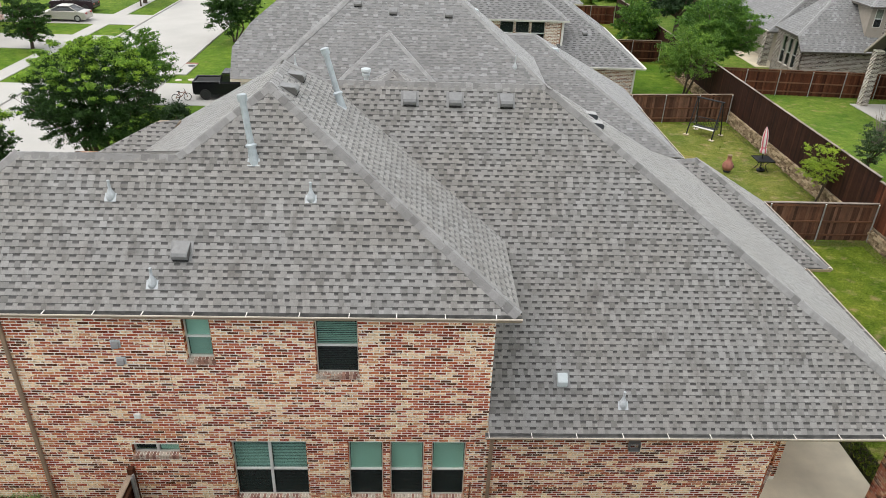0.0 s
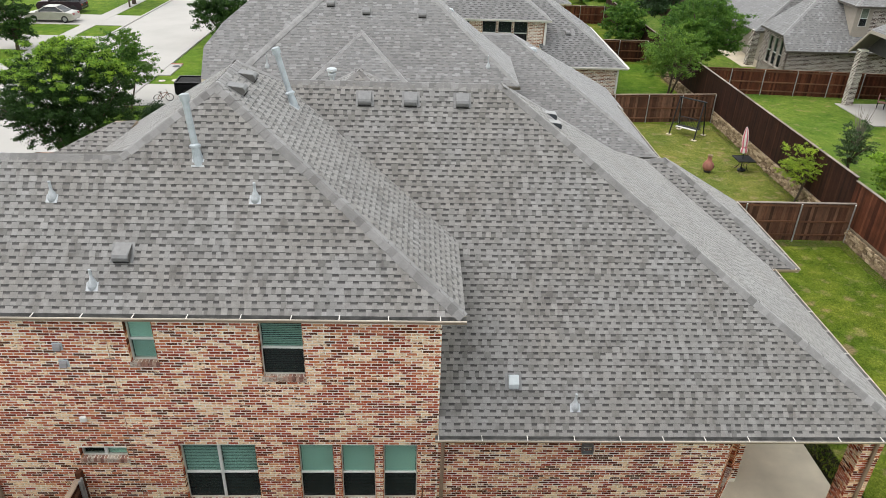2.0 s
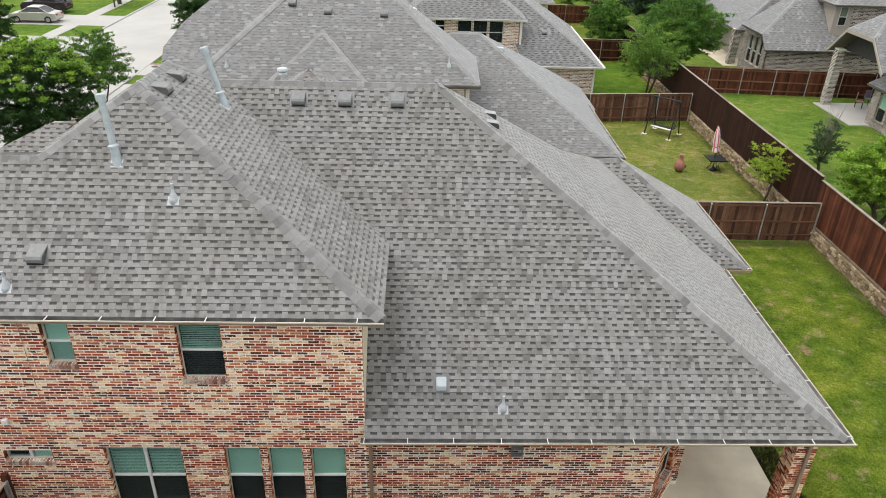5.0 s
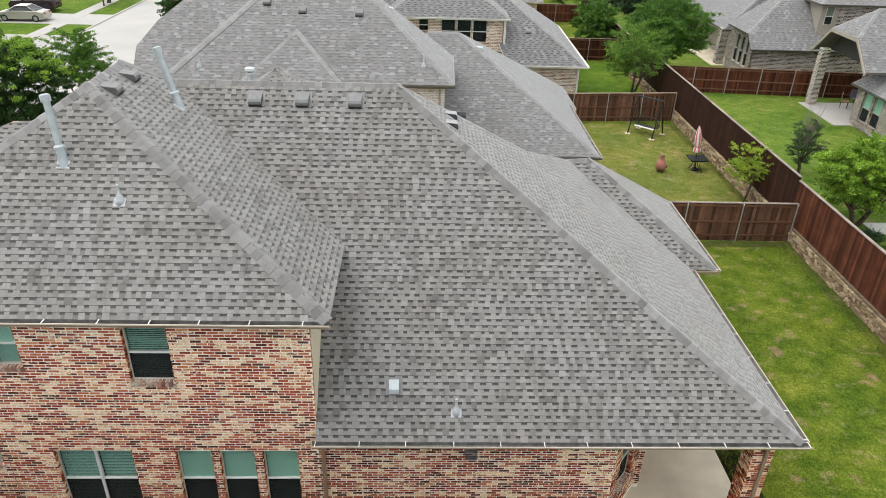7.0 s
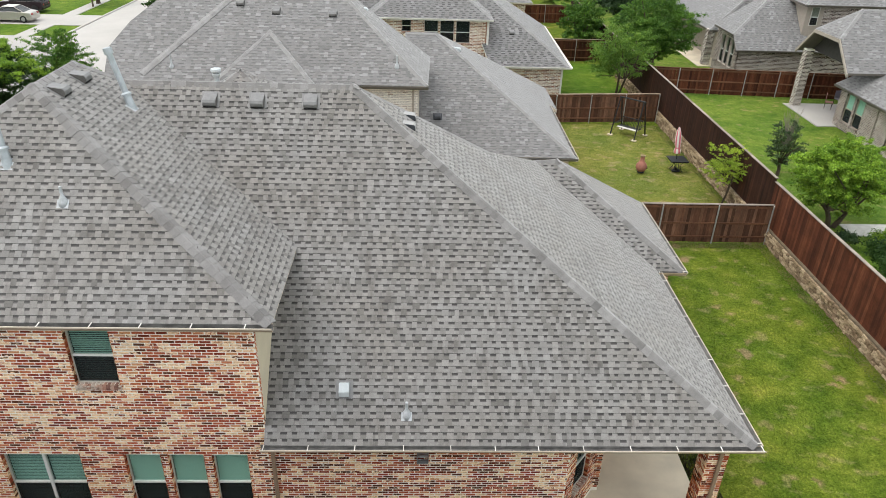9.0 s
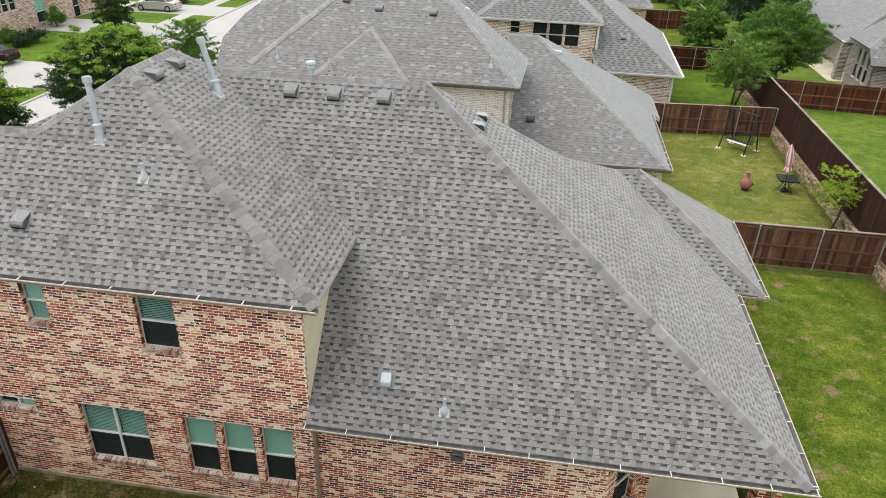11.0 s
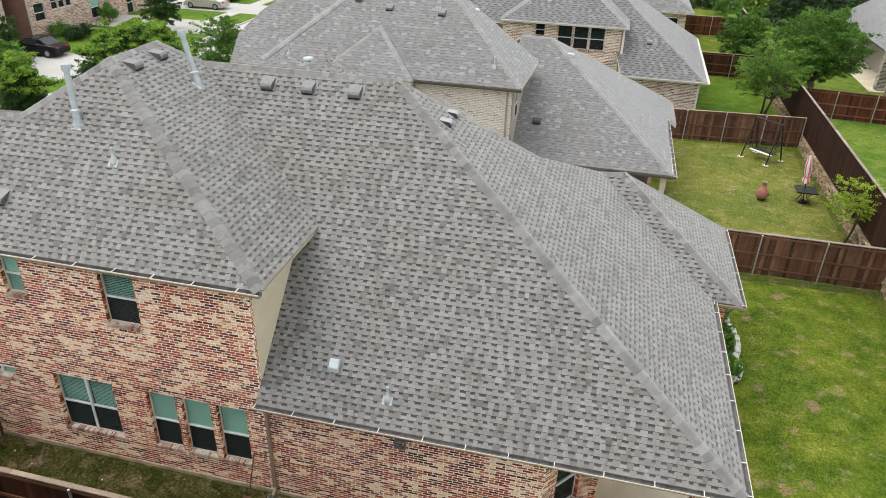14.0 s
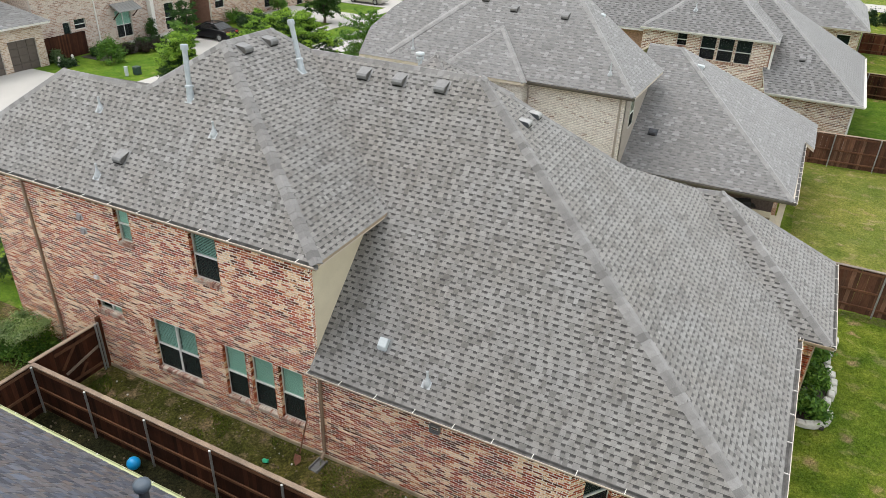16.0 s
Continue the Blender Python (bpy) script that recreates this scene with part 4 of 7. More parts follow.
def box_vent(at, lay, mat=None, size=1.0, side=None, label="low grey metal box vent on the shingle roof"):
    """A slant-backed attic vent: flange, domed hood, dark throat."""
    v = thing("roof_vent", label=label, category="roof vent", group="attic vents")
    v.matrix_world = Matrix.Translation(at) @ lay @ Matrix.Diagonal((size, size, size, 1))
    bm = bmesh.new()
    box(bm, (-0.24, -0.22, 0.02), (0.24, 0.24, 0.032), 0.003)
    part("flange", bm, mat or M_BOXVENT, v)
    bm = bmesh.new()
    prof = [(-0.215, 0.045), (-0.21, 0.13), (-0.17, 0.185), (-0.1, 0.205), (0.22, 0.035)]
    rows = [[bm.verts.new((x, y, z)) for y, z in prof] for x in (-0.175, -0.15, 0.15, 0.175)]
    for r, s in ((0, -0.018), (3, -0.018)):
        for w in rows[r]:
            w.co.z = max(0.03, w.co.z + s)
    for a, b in zip(rows, rows[1:]):
        for i in range(len(prof) - 1):
            bm.faces.new((a[i], b[i], b[i + 1], a[i + 1]))
    # end faces take the second slot, whose darker tone holds their shade
    for a in (rows[0], rows[-1]):
        bm.faces.new(a).material_index = 1
    bm.faces.new([r[0] for r in rows] + [r[-1] for r in reversed(rows)])
    part("hood", bm, [mat or M_BOXVENT, side or mat or M_VENT_SIDE], v)
    # black block stands for the shade in the vent's open mouth
    bm = bmesh.new()
    box(bm, (-0.165, -0.235, 0.034), (0.165, -0.2, 0.075), 0.002)
    part("throat", bm, M_DARK, v)
    return v


def lead_vent(at, lay, height=0.32, plate=0.125, label="pale lead plumbing vent boot on the shingle roof"):
    v = thing("plumbing_vent", at, label, "roof vent", "plumbing vents")
    bm = bmesh.new()
    box(bm, (-plate, -0.015 - plate, 0.026), (plate, plate * 0.5, 0.034), 0.003, lay)
    part("flashing", bm, M_LEAD, v)
    bm = lathe([(0.125, -0.08), (0.1, 0.04), (0.06, 0.13), (0.034, 0.19), (0.03, height), (0.036, height + 0.012), (0.022, height + 0.02)], 14)
    part("boot", bm, M_LEAD, v, smooth=True)
    return v


def flue(at, lay, height, lean=(0.0, 0.0), r=0.075, label="tall galvanised flue pipe with a cap and flared boot"):
    v = thing("flue_pipe", at, label, "flue pipe", "flues")
    top = Vector((lean[0], lean[1], height))
    bm = bmesh.new()
    box(bm, (-0.14, -0.16, 0.018), (0.14, 0.12, 0.028), 0.004, lay)
    part("flashing", bm, M_LEAD, v)
    bm = bmesh.new()
    tube(bm, top * -0.08, top * 0.24, r * 1.55, r * 1.2, 16)
    part("boot", bm, M_FLUE, v, smooth=False)
    bm = bmesh.new()
    tube(bm, top * 0.22, top * 0.25, r * 1.65, r * 1.65, 16)
    tube(bm, top * 0.25, top * 0.275, r * 1.65, r * 1.05, 16)
    part("storm_collar", bm, M_FLUE, v)
    bm = bmesh.new()
    tube(bm, top * 0.2, top, r, r, 16)
    part("pipe", bm, M_FLUE, v)
    bm = bmesh.new()
    tube(bm, top * 0.93, top * 1.03, r * 1.45, r * 1.45, 16)
    tube(bm, top * 1.03, top * 1.045, r * 1.45, r * 0.9, 16)
    part("cap", bm, M_FLUE, v)
    return v


for x in (-2.02, -0.79, 0.6):
    box_vent((x, 5.92, 5.92 + 3.64), S1)
box_vent((-6.84, 0.67, 7.67), S1)
for y in (3.92, 5.06):
    box_vent((-4.9, y, EAVE_HI + 0.667 * 5.35), S_EAST @ Matrix.Rotation(radians(90), 4, "Z"))
# black ends stand for louvres together with their shade
for y in (5.95, 6.75):
    box_vent((3.17, y, EAVE_LO + 0.666 * 8.33), S_EAST @ Matrix.Rotation(radians(90), 4, "Z"), M_VENT_TOP, 0.82, M_VENT_BLACK, label="pale metal box vent with dark louvred ends")
for x, y, z in ((-8.51, 1.55, 8.55), (-4.14, 1.58, 8.58), (-7.38, 0.17, 7.17), (3.26, 0.23, 3.87)):
    lead_vent((x, y, z), S1, 0.36)
flue((-5.47, 2.2, 9.2), S1, 1.4, (-0.17, 0.2))
flue((-3.78, 5.13, EAVE_HI + 0.667 * 4.23), S_EAST, 1.4, (-0.38, 0.12))
hood = thing("exhaust_hood", label="pale square exhaust hood on the lower shingle slope", category="roof vent")
hood.matrix_world = Matrix.Translation((1.79, 0.63, 4.27)) @ S1
bm = bmesh.new()
box(bm, (-0.2, -0.2, 0.02), (0.2, 0.22, 0.032), 0.003)
part("flange", bm, M_BOXVENT, hood)
bm = bmesh.new()
prism(bm, [(-0.12, -0.17, 0.03), (-0.12, -0.17, 0.1), (-0.12, -0.08, 0.19), (-0.12, 0.15, 0.19), (-0.12, 0.17, 0.03)], (0.24, 0, 0))
bmesh.ops.bevel(bm, geom=list(bm.edges), offset=0.012, segments=2, affect="EDGES")
part("cover", bm, M_VENT_WHITE, hood)

# small fittings on the brick wall
def wall_louvre(x, z, w, h, mat, label, deep=0.05):
    v = thing("wall_vent", (x, 0, z), label, "wall vent", "wall vents")
    bm = bmesh.new()
    for lo, hi in (((-w / 2, -h / 2), (-w / 2 + 0.02, h / 2)), ((w / 2 - 0.02, -h / 2), (w / 2, h / 2)), ((-w / 2 + 0.02, h / 2 - 0.02), (w / 2 - 0.02, h / 2)), ((-w / 2 + 0.02, -h / 2), (w / 2 - 0.02, -h / 2 + 0.02))):
        box(bm, (lo[0], -deep, lo[1]), (hi[0], -0.005, hi[1]), 0.003)
    part("frame", bm, mat, v)
    for i in range(4):
        bm = bmesh.new()
        box(bm, (-w / 2 + 0.02, -0.028, -0.003), (w / 2 - 0.02, 0.028, 0.003), 0, Matrix.Translation((0, -deep * 0.6, -h / 2 + 0.04 + i * (h - 0.08) / 3)) @ Matrix.Rotation(radians(-40), 4, "X"))
        part("slat", bm, mat, v)
    return v


def wall_hood(x, z):
    v = thing("wall_vent", (x, 0, z), "pale grey square vent hood on the brick wall", "wall vent", "wall vents")
    bm = bmesh.new()
    box(bm, (-0.11, -0.025, -0.1), (0.11, -0.003, 0.1), 0.006)
    part("flange", bm, M_VENT_WHITE, v)
    bm = bmesh.new()
    prism(bm, [(-0.08, -0.025, 0.075), (-0.08, -0.085, 0.045), (-0.08, -0.095, -0.075), (-0.08, -0.025, -0.075)], (0.16, 0, 0))
    bmesh.ops.bevel(bm, geom=list(bm.edges), offset=0.008, segments=1, affect="EDGES")
    part("hood", bm, M_HOOD_GREY, v)
    bm = bmesh.new()
    box(bm, (-0.07, -0.09, -0.084), (0.07, -0.03, -0.076))
    part("flap", bm, M_DARK, v)


wall_hood(-8.37, 5.7)
wall_hood(-8.33, 5.24)
wall_louvre(3.65, 2.78, 0.28, 0.26, M_BOXVENT, "dark grey meter box on the brick wall", 0.12)
lamp = thing("wall_light", (-8.23, 0, 3.66), "small white floodlight box on the brick wall", "wall light")
bm = bmesh.new()
box(bm, (-0.06, -0.03, -0.06), (0.06, -0.005, 0.06), 0.006)
part("back_plate", bm, M_WHITE, lamp)
bm = bmesh.new()
box(bm, (-0.07, -0.1, -0.07), (0.07, -0.03, 0.07), 0.012)
part("housing", bm, M_WHITE, lamp)

# patio slab, brick column and its downspout
bm = bmesh.new()
box(bm, (7.0, -0.1, -0.2), (11.27, 5.2, 0.03), 0.015)
tagged(part("patio", bm, M_CONCRETE, None), "plain tan concrete patio slab under the roof corner", "patio", kind="structure")
column = thing("brick_column", (10.82, 0.25, 0.0), "square red brick porch column under the eave corner", "column")
bm = bmesh.new()
box(bm, (-0.247, -0.247, -0.1), (0.247, 0.247, 3.28), 0.0)
core = part("core", bm, M_MORTAR, column)
for o, d in (((-0.25, -0.25, 0), (1, 0)), ((0.25, -0.25, 0), (0, 1)), ((0.25, 0.25, 0), (-1, 0)), ((-0.25, 0.25, 0), (0, -1))):
    lay_bricks((o[0], o[1], 0), d, 0.5, 0.0, 3.25, [], core, M_BRICK_LOW, R, proud=0.008)
downspout(house, 10.86, -0.0, 0.05, EAVE_LO - 0.06, M_PIPE_TAN)

# ---- fences ----
def fence(label, a, b, height, mat, rail_side=1, step=2.44, base=0.0, cap=True, picket=0.143, ground_of=None, rng=None, posts=True, rail_mat=None, cap_mat=None, skip_rails=False):
    """A board fence from a to b: pickets, two rails and steel posts on one side, a cap board on top."""
    rng = rng or R
    a, b = Vector((*a, base)), Vector((*b, base))
    d = (b - a)
    length = d.length
    d.normalize()
    side = Vector((d.y, -d.x, 0)) * rail_side
    f = thing("board_fence", tuple(a), label, "fence", "board fences", turn=math.degrees(math.atan2(d.y, d.x)))
    inv = Matrix.Rotation(-math.atan2(d.y, d.x), 4, "Z")
    sy = (inv @ side).y
    n = max(2, int(length / picket))
    w = length / n
    kinds = []
    for k in range(4):
        me_bm = bmesh.new()
        box(me_bm, (0.0008, -0.009, 0.03), (w - 0.0008, 0.009, height - 0.012 * (k % 3)), 0.0)
        me = bpy.data.meshes.new("picket")
        me_bm.to_mesh(me)
        me_bm.free()
        me.materials.append(mat)
        kinds.append(me)
    for i in range(n):
        p = new("picket", kinds[rng.randrange(4)])
        p.parent = f
        p.matrix_basis = Matrix.Translation((i * w, rng.uniform(-0.004, 0.004), rng.uniform(-0.01, 0.01))) @ Matrix.Rotation(rng.uniform(-0.004, 0.004), 4, "Y")
    if not skip_rails:
        for z in (0.32, height * 0.52, height - 0.12):
            bm = bmesh.new()
            box(bm, (0, min(sy * 0.012, sy * 0.052), z - 0.045), (length, max(sy * 0.012, sy * 0.052), z + 0.045), 0.004)
            part("rail", bm, rail_mat or M_RAIL, f)
    if posts:
        k = max(1, round(length / step))
        for i in range(k + 1):
            bm = bmesh.new()
            x = min(length - 0.05, max(0.05, i * length / k))
            tube(bm, (x, sy * 0.085, -0.3), (x, sy * 0.085, height - 0.03), 0.033, None, 12)
            post = part("post", bm, M_GALV, f, "grey steel post")
            bm = bmesh.new()
            ball(bm, (x, sy * 0.085, height - 0.03), 0.037, 10, 6, (1, 1, 0.6))
            part("post_cap", bm, M_WHITE, post)
    if cap:
        k = max(1, round(length / 3.0))
        for i in range(k):
            bm = bmesh.new()
            box(bm, (i * length / k + 0.003, -0.07, height - 0.004 + 0.004 * (i % 2)), ((i + 1) * length / k - 0.003, 0.07, height + 0.034 + 0.004 * (i % 2)), 0.004)
            part("cap_board", bm, cap_mat or M_CAPBOARD, f)
    return f


NEAR_FENCE = "dark stained cedar board fence with a pale cap board"
fence(NEAR_FENCE, (-8.6, -2.5), (12.5, -2.62), 1.8, M_FENCE_DARK, 1)
fence(NEAR_FENCE, (-8.55, -5.0), (-8.6, -2.56), 1.8, M_FENCE_DARK, 1, step=1.3)
# the gate between fence and house
gate = thing("fence_gate", (-8.72, -1.75, 0), "cedar board gate with a diagonal brace, closed", "gate", turn=90)
for i in range(12):
    bm = bmesh.new()
    box(bm, (i * 0.142 + 0.003, -0.009, 0.08), ((i + 1) * 0.142 - 0.003, 0.009, 1.78 - 0.01 * (i % 2)), 0)
    part("board", bm, M_FENCE_DARK, gate)
for z in (0.3, 1.55):
    bm = bmesh.new()
    box(bm, (0, -0.055, z - 0.05), (1.7, -0.012, z + 0.05), 0.004)
    part("rail", bm, M_RAIL, gate)
bm = bmesh.new()
box(bm, (-0.72, -0.05, -0.045), (0.72, -0.012, 0.045), 0.004, Matrix.Translation((0.92, -0.003, 0.85)) @ Matrix.Rotation(radians(-14), 4, "Y"))
part("brace", bm, M_CAPBOARD, gate, "pale grey diagonal brace")
for x, z, half in ((0.42, 1.2, 0.42), (0.8, 0.48, 0.26)):
    bm = bmesh.new()
    box(bm, (-half, -0.052, -0.045), (half, -0.014, 0.045), 0.004, Matrix.Translation((x, -0.002, z)) @ Matrix.Rotation(radians(-48), 4, "Y"))
    part("brace", bm, M_RAIL, gate)
for x in (1.5, 1.6):
    bm = bmesh.new()
    tube(bm, (x, -0.1, -0.1), (x, -0.1, 1.86), 0.033, None, 12)
    part("steel_post", bm, M_GALV, gate, "grey steel post")
bm = bmesh.new()
box(bm, (1.62, -0.1, 0.0), (1.76, 0.04, 2.0), 0.006)
part("post", bm, M_FENCE_DARK, gate)
bm = bmesh.new()
box(bm, (-0.75, -0.07, 1.78), (1.76, 0.07, 1.815), 0.004)
part("cap_board", bm, M_CAPBOARD, gate)
for i in range(5):
    bm = bmesh.new()
    box(bm, (-0.73 + i * 0.145, -0.009, 0.05), (-0.59 + i * 0.145, 0.009, 1.78), 0)
    part("board", bm, M_FENCE_DARK, gate)

YARD_FENCE = "brown stained cedar board fence between the back yards"
fence(YARD_FENCE, (19.72, 16.35), (12.0, 16.35), 1.95, M_FENCE_GREYED, -1, cap_mat=M_CAPGREY)
fence(YARD_FENCE, (19.7, 33.9), (10.2, 33.1), 1.95, M_FENCE_GREYED, -1)
fence("tall dark stained cedar fence above a stone retaining wall", (19.85, 4.0), (19.85, 17.0), 2.2, M_FENCE, 1, base=0.62, posts=False, skip_rails=True, cap_mat=M_CAPGREY)
fence("tall dark stained cedar fence above a stone retaining wall", (19.85, 17.0), (19.85, 45.5), 2.28, M_FENCE_LONG, 1, base=0.72, posts=False, skip_rails=True, cap_mat=M_CAPGREY)
fence("warm brown cedar fence behind the raised lawn", (19.9, 38.3), (36.5, 37.0), 1.85, M_FENCE, 1, base=0.85, cap_mat=M_RAIL)
fence(YARD_FENCE, (19.8, 50.5), (9.5, 50.5), 1.9, M_FENCE_DARK, -1)
fence(YARD_FENCE, (19.8, 67.5), (14.4, 67.5), 1.9, M_FENCE, -1)
fence("tall dark stained cedar fence above a stone retaining wall", (19.85, 45.5), (19.85, 67.5), 2.2, M_FENCE_LONG, 1, base=0.7, posts=False, skip_rails=True, cap_mat=M_CAPGREY)

# stone retaining wall under the long fence
ret = tagged(thing("retaining_wall", (19.82, 0, 0)), "low wall of rough tan ledge stones under the fence", "stone wall", kind="structure")
stones = []
for k in range(6):
    bm = bmesh.new()
    made = bmesh.ops.create_cube(bm, size=0.94)["verts"]
    bmesh.ops.bevel(bm, geom=bm.edges[:], offset=0.13, segments=1, affect="EDGES")
    rr = random.Random(90 + k)
    for v in bm.verts:
        v.co += Vector((rr.uniform(-0.1, 0.1), rr.uniform(-0.06, 0.06), rr.uniform(-0.07, 0.07)))
    me = bpy.data.meshes.new("stone")
    bm.to_mesh(me)
    bm.free()
    me.materials.append(M_STONE)
    stones.append(me)
RS = random.Random(12)
bm = bmesh.new()
box(bm, (-0.1, 4.0, -0.2), (0.2, 45.5, 0.72))
part("backing", bm, M_BANK, ret)
made, rest = 0, Pile()
row_h = 0.128
for row in range(6):
    y = 4.0 + RS.random() * 0.2
    while y < 45.0:
        w = RS.uniform(0.16, 0.42)
        top = 0.62 if y < 17 else 0.74
        if row * row_h < top:
            m = Matrix.Translation((-0.1 + RS.uniform(-0.03, 0.025), y + w / 2, 0.07 + row * row_h + RS.uniform(-0.015, 0.015))) @ Matrix.Rotation(RS.uniform(-0.07, 0.07), 4, "X") @ Matrix.Diagonal((RS.uniform(0.14, 0.2), w * 0.97, row_h * RS.uniform(0.9, 1.04), 1))
            me = stones[RS.randrange(6)]
            if 6.0 < y < 33 and made < 300 and RS.random() < 0.95:
                s = new("stone", me)
                s.parent = ret
                s.matrix_basis = m
                made += 1
            else:
                rest.add([tuple(m @ v.co) for v in me.vertices], [tuple(p.vertices) for p in me.polygons])
        y += w
rest.link("stone_rest", M_STONE, ret, kind="stuff")

# raised lawn of the neighbouring yard, side-yard soil, drier lawn between the two cross fences
def patch(name, x0, y0, x1, y1, z, mat, label, category, nx=24, ny=24, amp=0.03, drop=0.4):
    bm = bmesh.new()
    bmesh.ops.create_grid(bm, x_segments=nx, y_segments=ny, size=0.5)
    for v in bm.verts:
        edge = abs(v.co.x) > 0.499 or abs(v.co.y) > 0.499
        v.co = ((x0 + x1) / 2 + v.co.x * (x1 - x0), (y0 + y1) / 2 + v.co.y * (y1 - y0), z)
        v.co.z += noise.noise(v.co * 0.35) * amp - (drop if edge else 0)
    return tagged(part(name, bm, mat, None, smooth=True), label, category, kind="structure")


patch("raised_lawn", 19.95, 2.0, 75, 100, 0.86, M_LAWN_DULL, "raised green lawn of the neighbouring yard", "lawn", 30, 40)
patch("side_strip", -22.0, -5.9, 9.0, -2.3, 0.035, M_SOIL_DARK, "dark soil between the fence and the next house", "soil", 60, 40, 0.02, 0.1)
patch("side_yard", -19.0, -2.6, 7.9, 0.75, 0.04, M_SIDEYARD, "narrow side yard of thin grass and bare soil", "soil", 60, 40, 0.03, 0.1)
patch("middle_lawn", 11.0, 16.4, 19.7, 33.5, 0.02, M_GRASS_DRY, "dry pale green lawn behind the next house", "lawn", 20, 30, 0.03, 0.1)
patch("far_lawn", 9.0, 34.0, 19.7, 50.0, 0.03, M_LAWN, "bright green lawn beyond the cross fence", "lawn", 20, 30, 0.03, 0.1)

patch("planting_strip", 11.29, 0.7, 12.05, 5.2, 0.035, M_SOIL_DARK, "dark weedy soil strip beside the patio", "soil", 12, 40, 0.02, 0.06)

# grass tufts as geometry
def tufts(name, area, count, size, mat, label, seed, keep=None):
    rg = np.random.RandomState(seed)
    x = rg.uniform(area[0], area[2], count)
    y = rg.uniform(area[1], area[3], count)
    if keep is not None:
        sel = keep(x, y)
        x, y = x[sel], y[sel]
    k = len(x)
    ang, h, w = rg.uniform(0, 6.283, k), rg.uniform(0.4, 1.0, k) * size, rg.uniform(0.5, 1.0, k) * size * 0.35
    lx, ly = rg.normal(0, 0.4, k) * h, rg.normal(0, 0.4, k) * h
    co = np.zeros((k, 3, 3))
    co[:, 0] = np.stack([x - np.cos(ang) * w, y - np.sin(ang) * w, np.full(k, area[4])], 1)
    co[:, 1] = np.stack([x + np.cos(ang) * w, y + np.sin(ang) * w, np.full(k, area[4])], 1)
    co[:, 2] = np.stack([x + lx, y + ly, area[4] + h], 1)
    me = bpy.data.meshes.new(name)
    me.from_pydata(co.reshape(-1, 3).tolist(), [], np.arange(k * 3).reshape(-1, 3).tolist())
    me.materials.append(mat)
    return tagged(new(name, me), label, "grass", kind="stuff")


M_BLADE_DRY = leaf_material("dry_grass_blade", [(0.14, 0.165, 0.055), (0.2, 0.21, 0.085), (0.26, 0.24, 0.12)], 0.7)
M_BLADE_DARK = leaf_material("shade_grass_blade", [(0.05, 0.085, 0.01), (0.105, 0.15, 0.018), (0.19, 0.215, 0.035)], 0.7)
tufts("yard_grass", (11.3, 0.0, 19.6, 16.2, 0.0), 60000, 0.045, M_GRASS, "short mown grass of the back yard", 3)
tufts("middle_grass", (11.0, 16.5, 19.6, 33.5, 0.02), 26000, 0.045, M_GRASS_DRY, "short dry grass of the middle yard", 4)
tufts("side_grass", (-8.4, -2.4, 7.0, -0.15, 0.035), 42000, 0.075, M_BLADE_DARK, "patchy grass beside the house wall", 5, lambda x, y: np.sin(x * 1.1 + np.sin(y * 2.3)) + np.cos(y * 1.7 + x * 0.45) + np.sin(x * 3.1) * 0.4 + np.sin(x * 6.3 + y * 5.1) * 0.35 > 0.3)
tufts("wall_foot_grass", (19.15, 4.0, 19.68, 33.0, 0.0), 9000, 0.06, M_BLADE_DRY, "dry straw-coloured grass along the stone wall", 6)
tufts("patio_weeds", (11.35, 0.8, 12.0, 5.0, 0.04), 900, 0.11, M_BLADE_DARK, "weeds in the soil strip beside the patio", 9)
tufts("fence_foot_grass", (12.2, 15.75, 19.4, 16.3, 0.0), 4000, 0.06, M_BLADE_DRY, "dry straw-coloured grass under the cross fence", 7)

# ---- other houses ----
FAR_MATS = [M_SHINGLE_FAR, M_SHINGLE_FAR, M_BAND_FAR]


def roofed(parent, planes, caps, rng, mats=FAR_MATS, exposure=0.16, tab=(0.16, 0.34), gap=(0.1, 0.26), fascia=None, label="weathered grey shingle roof", cap_step=0.24, cap_mat=None):
    r = deck("roof", planes, parent, fascia or M_TRIM, label, 0.14)
    p = Pile()
    for pl in planes:
        shingle_plane(pl, r, rng, mats, exposure, tab=tab, gap=gap, pile=p)
    p.link("shingling", mats, r, kind="stuff")
    for a, b, l, rr in caps:
        cap_line(a, b, l, rr, r, cap_mat or (M_CAP if mats is ROOF_MATS else M_CAP_FAR), rng, 0.15, cap_step, lift=0.05)
    return r


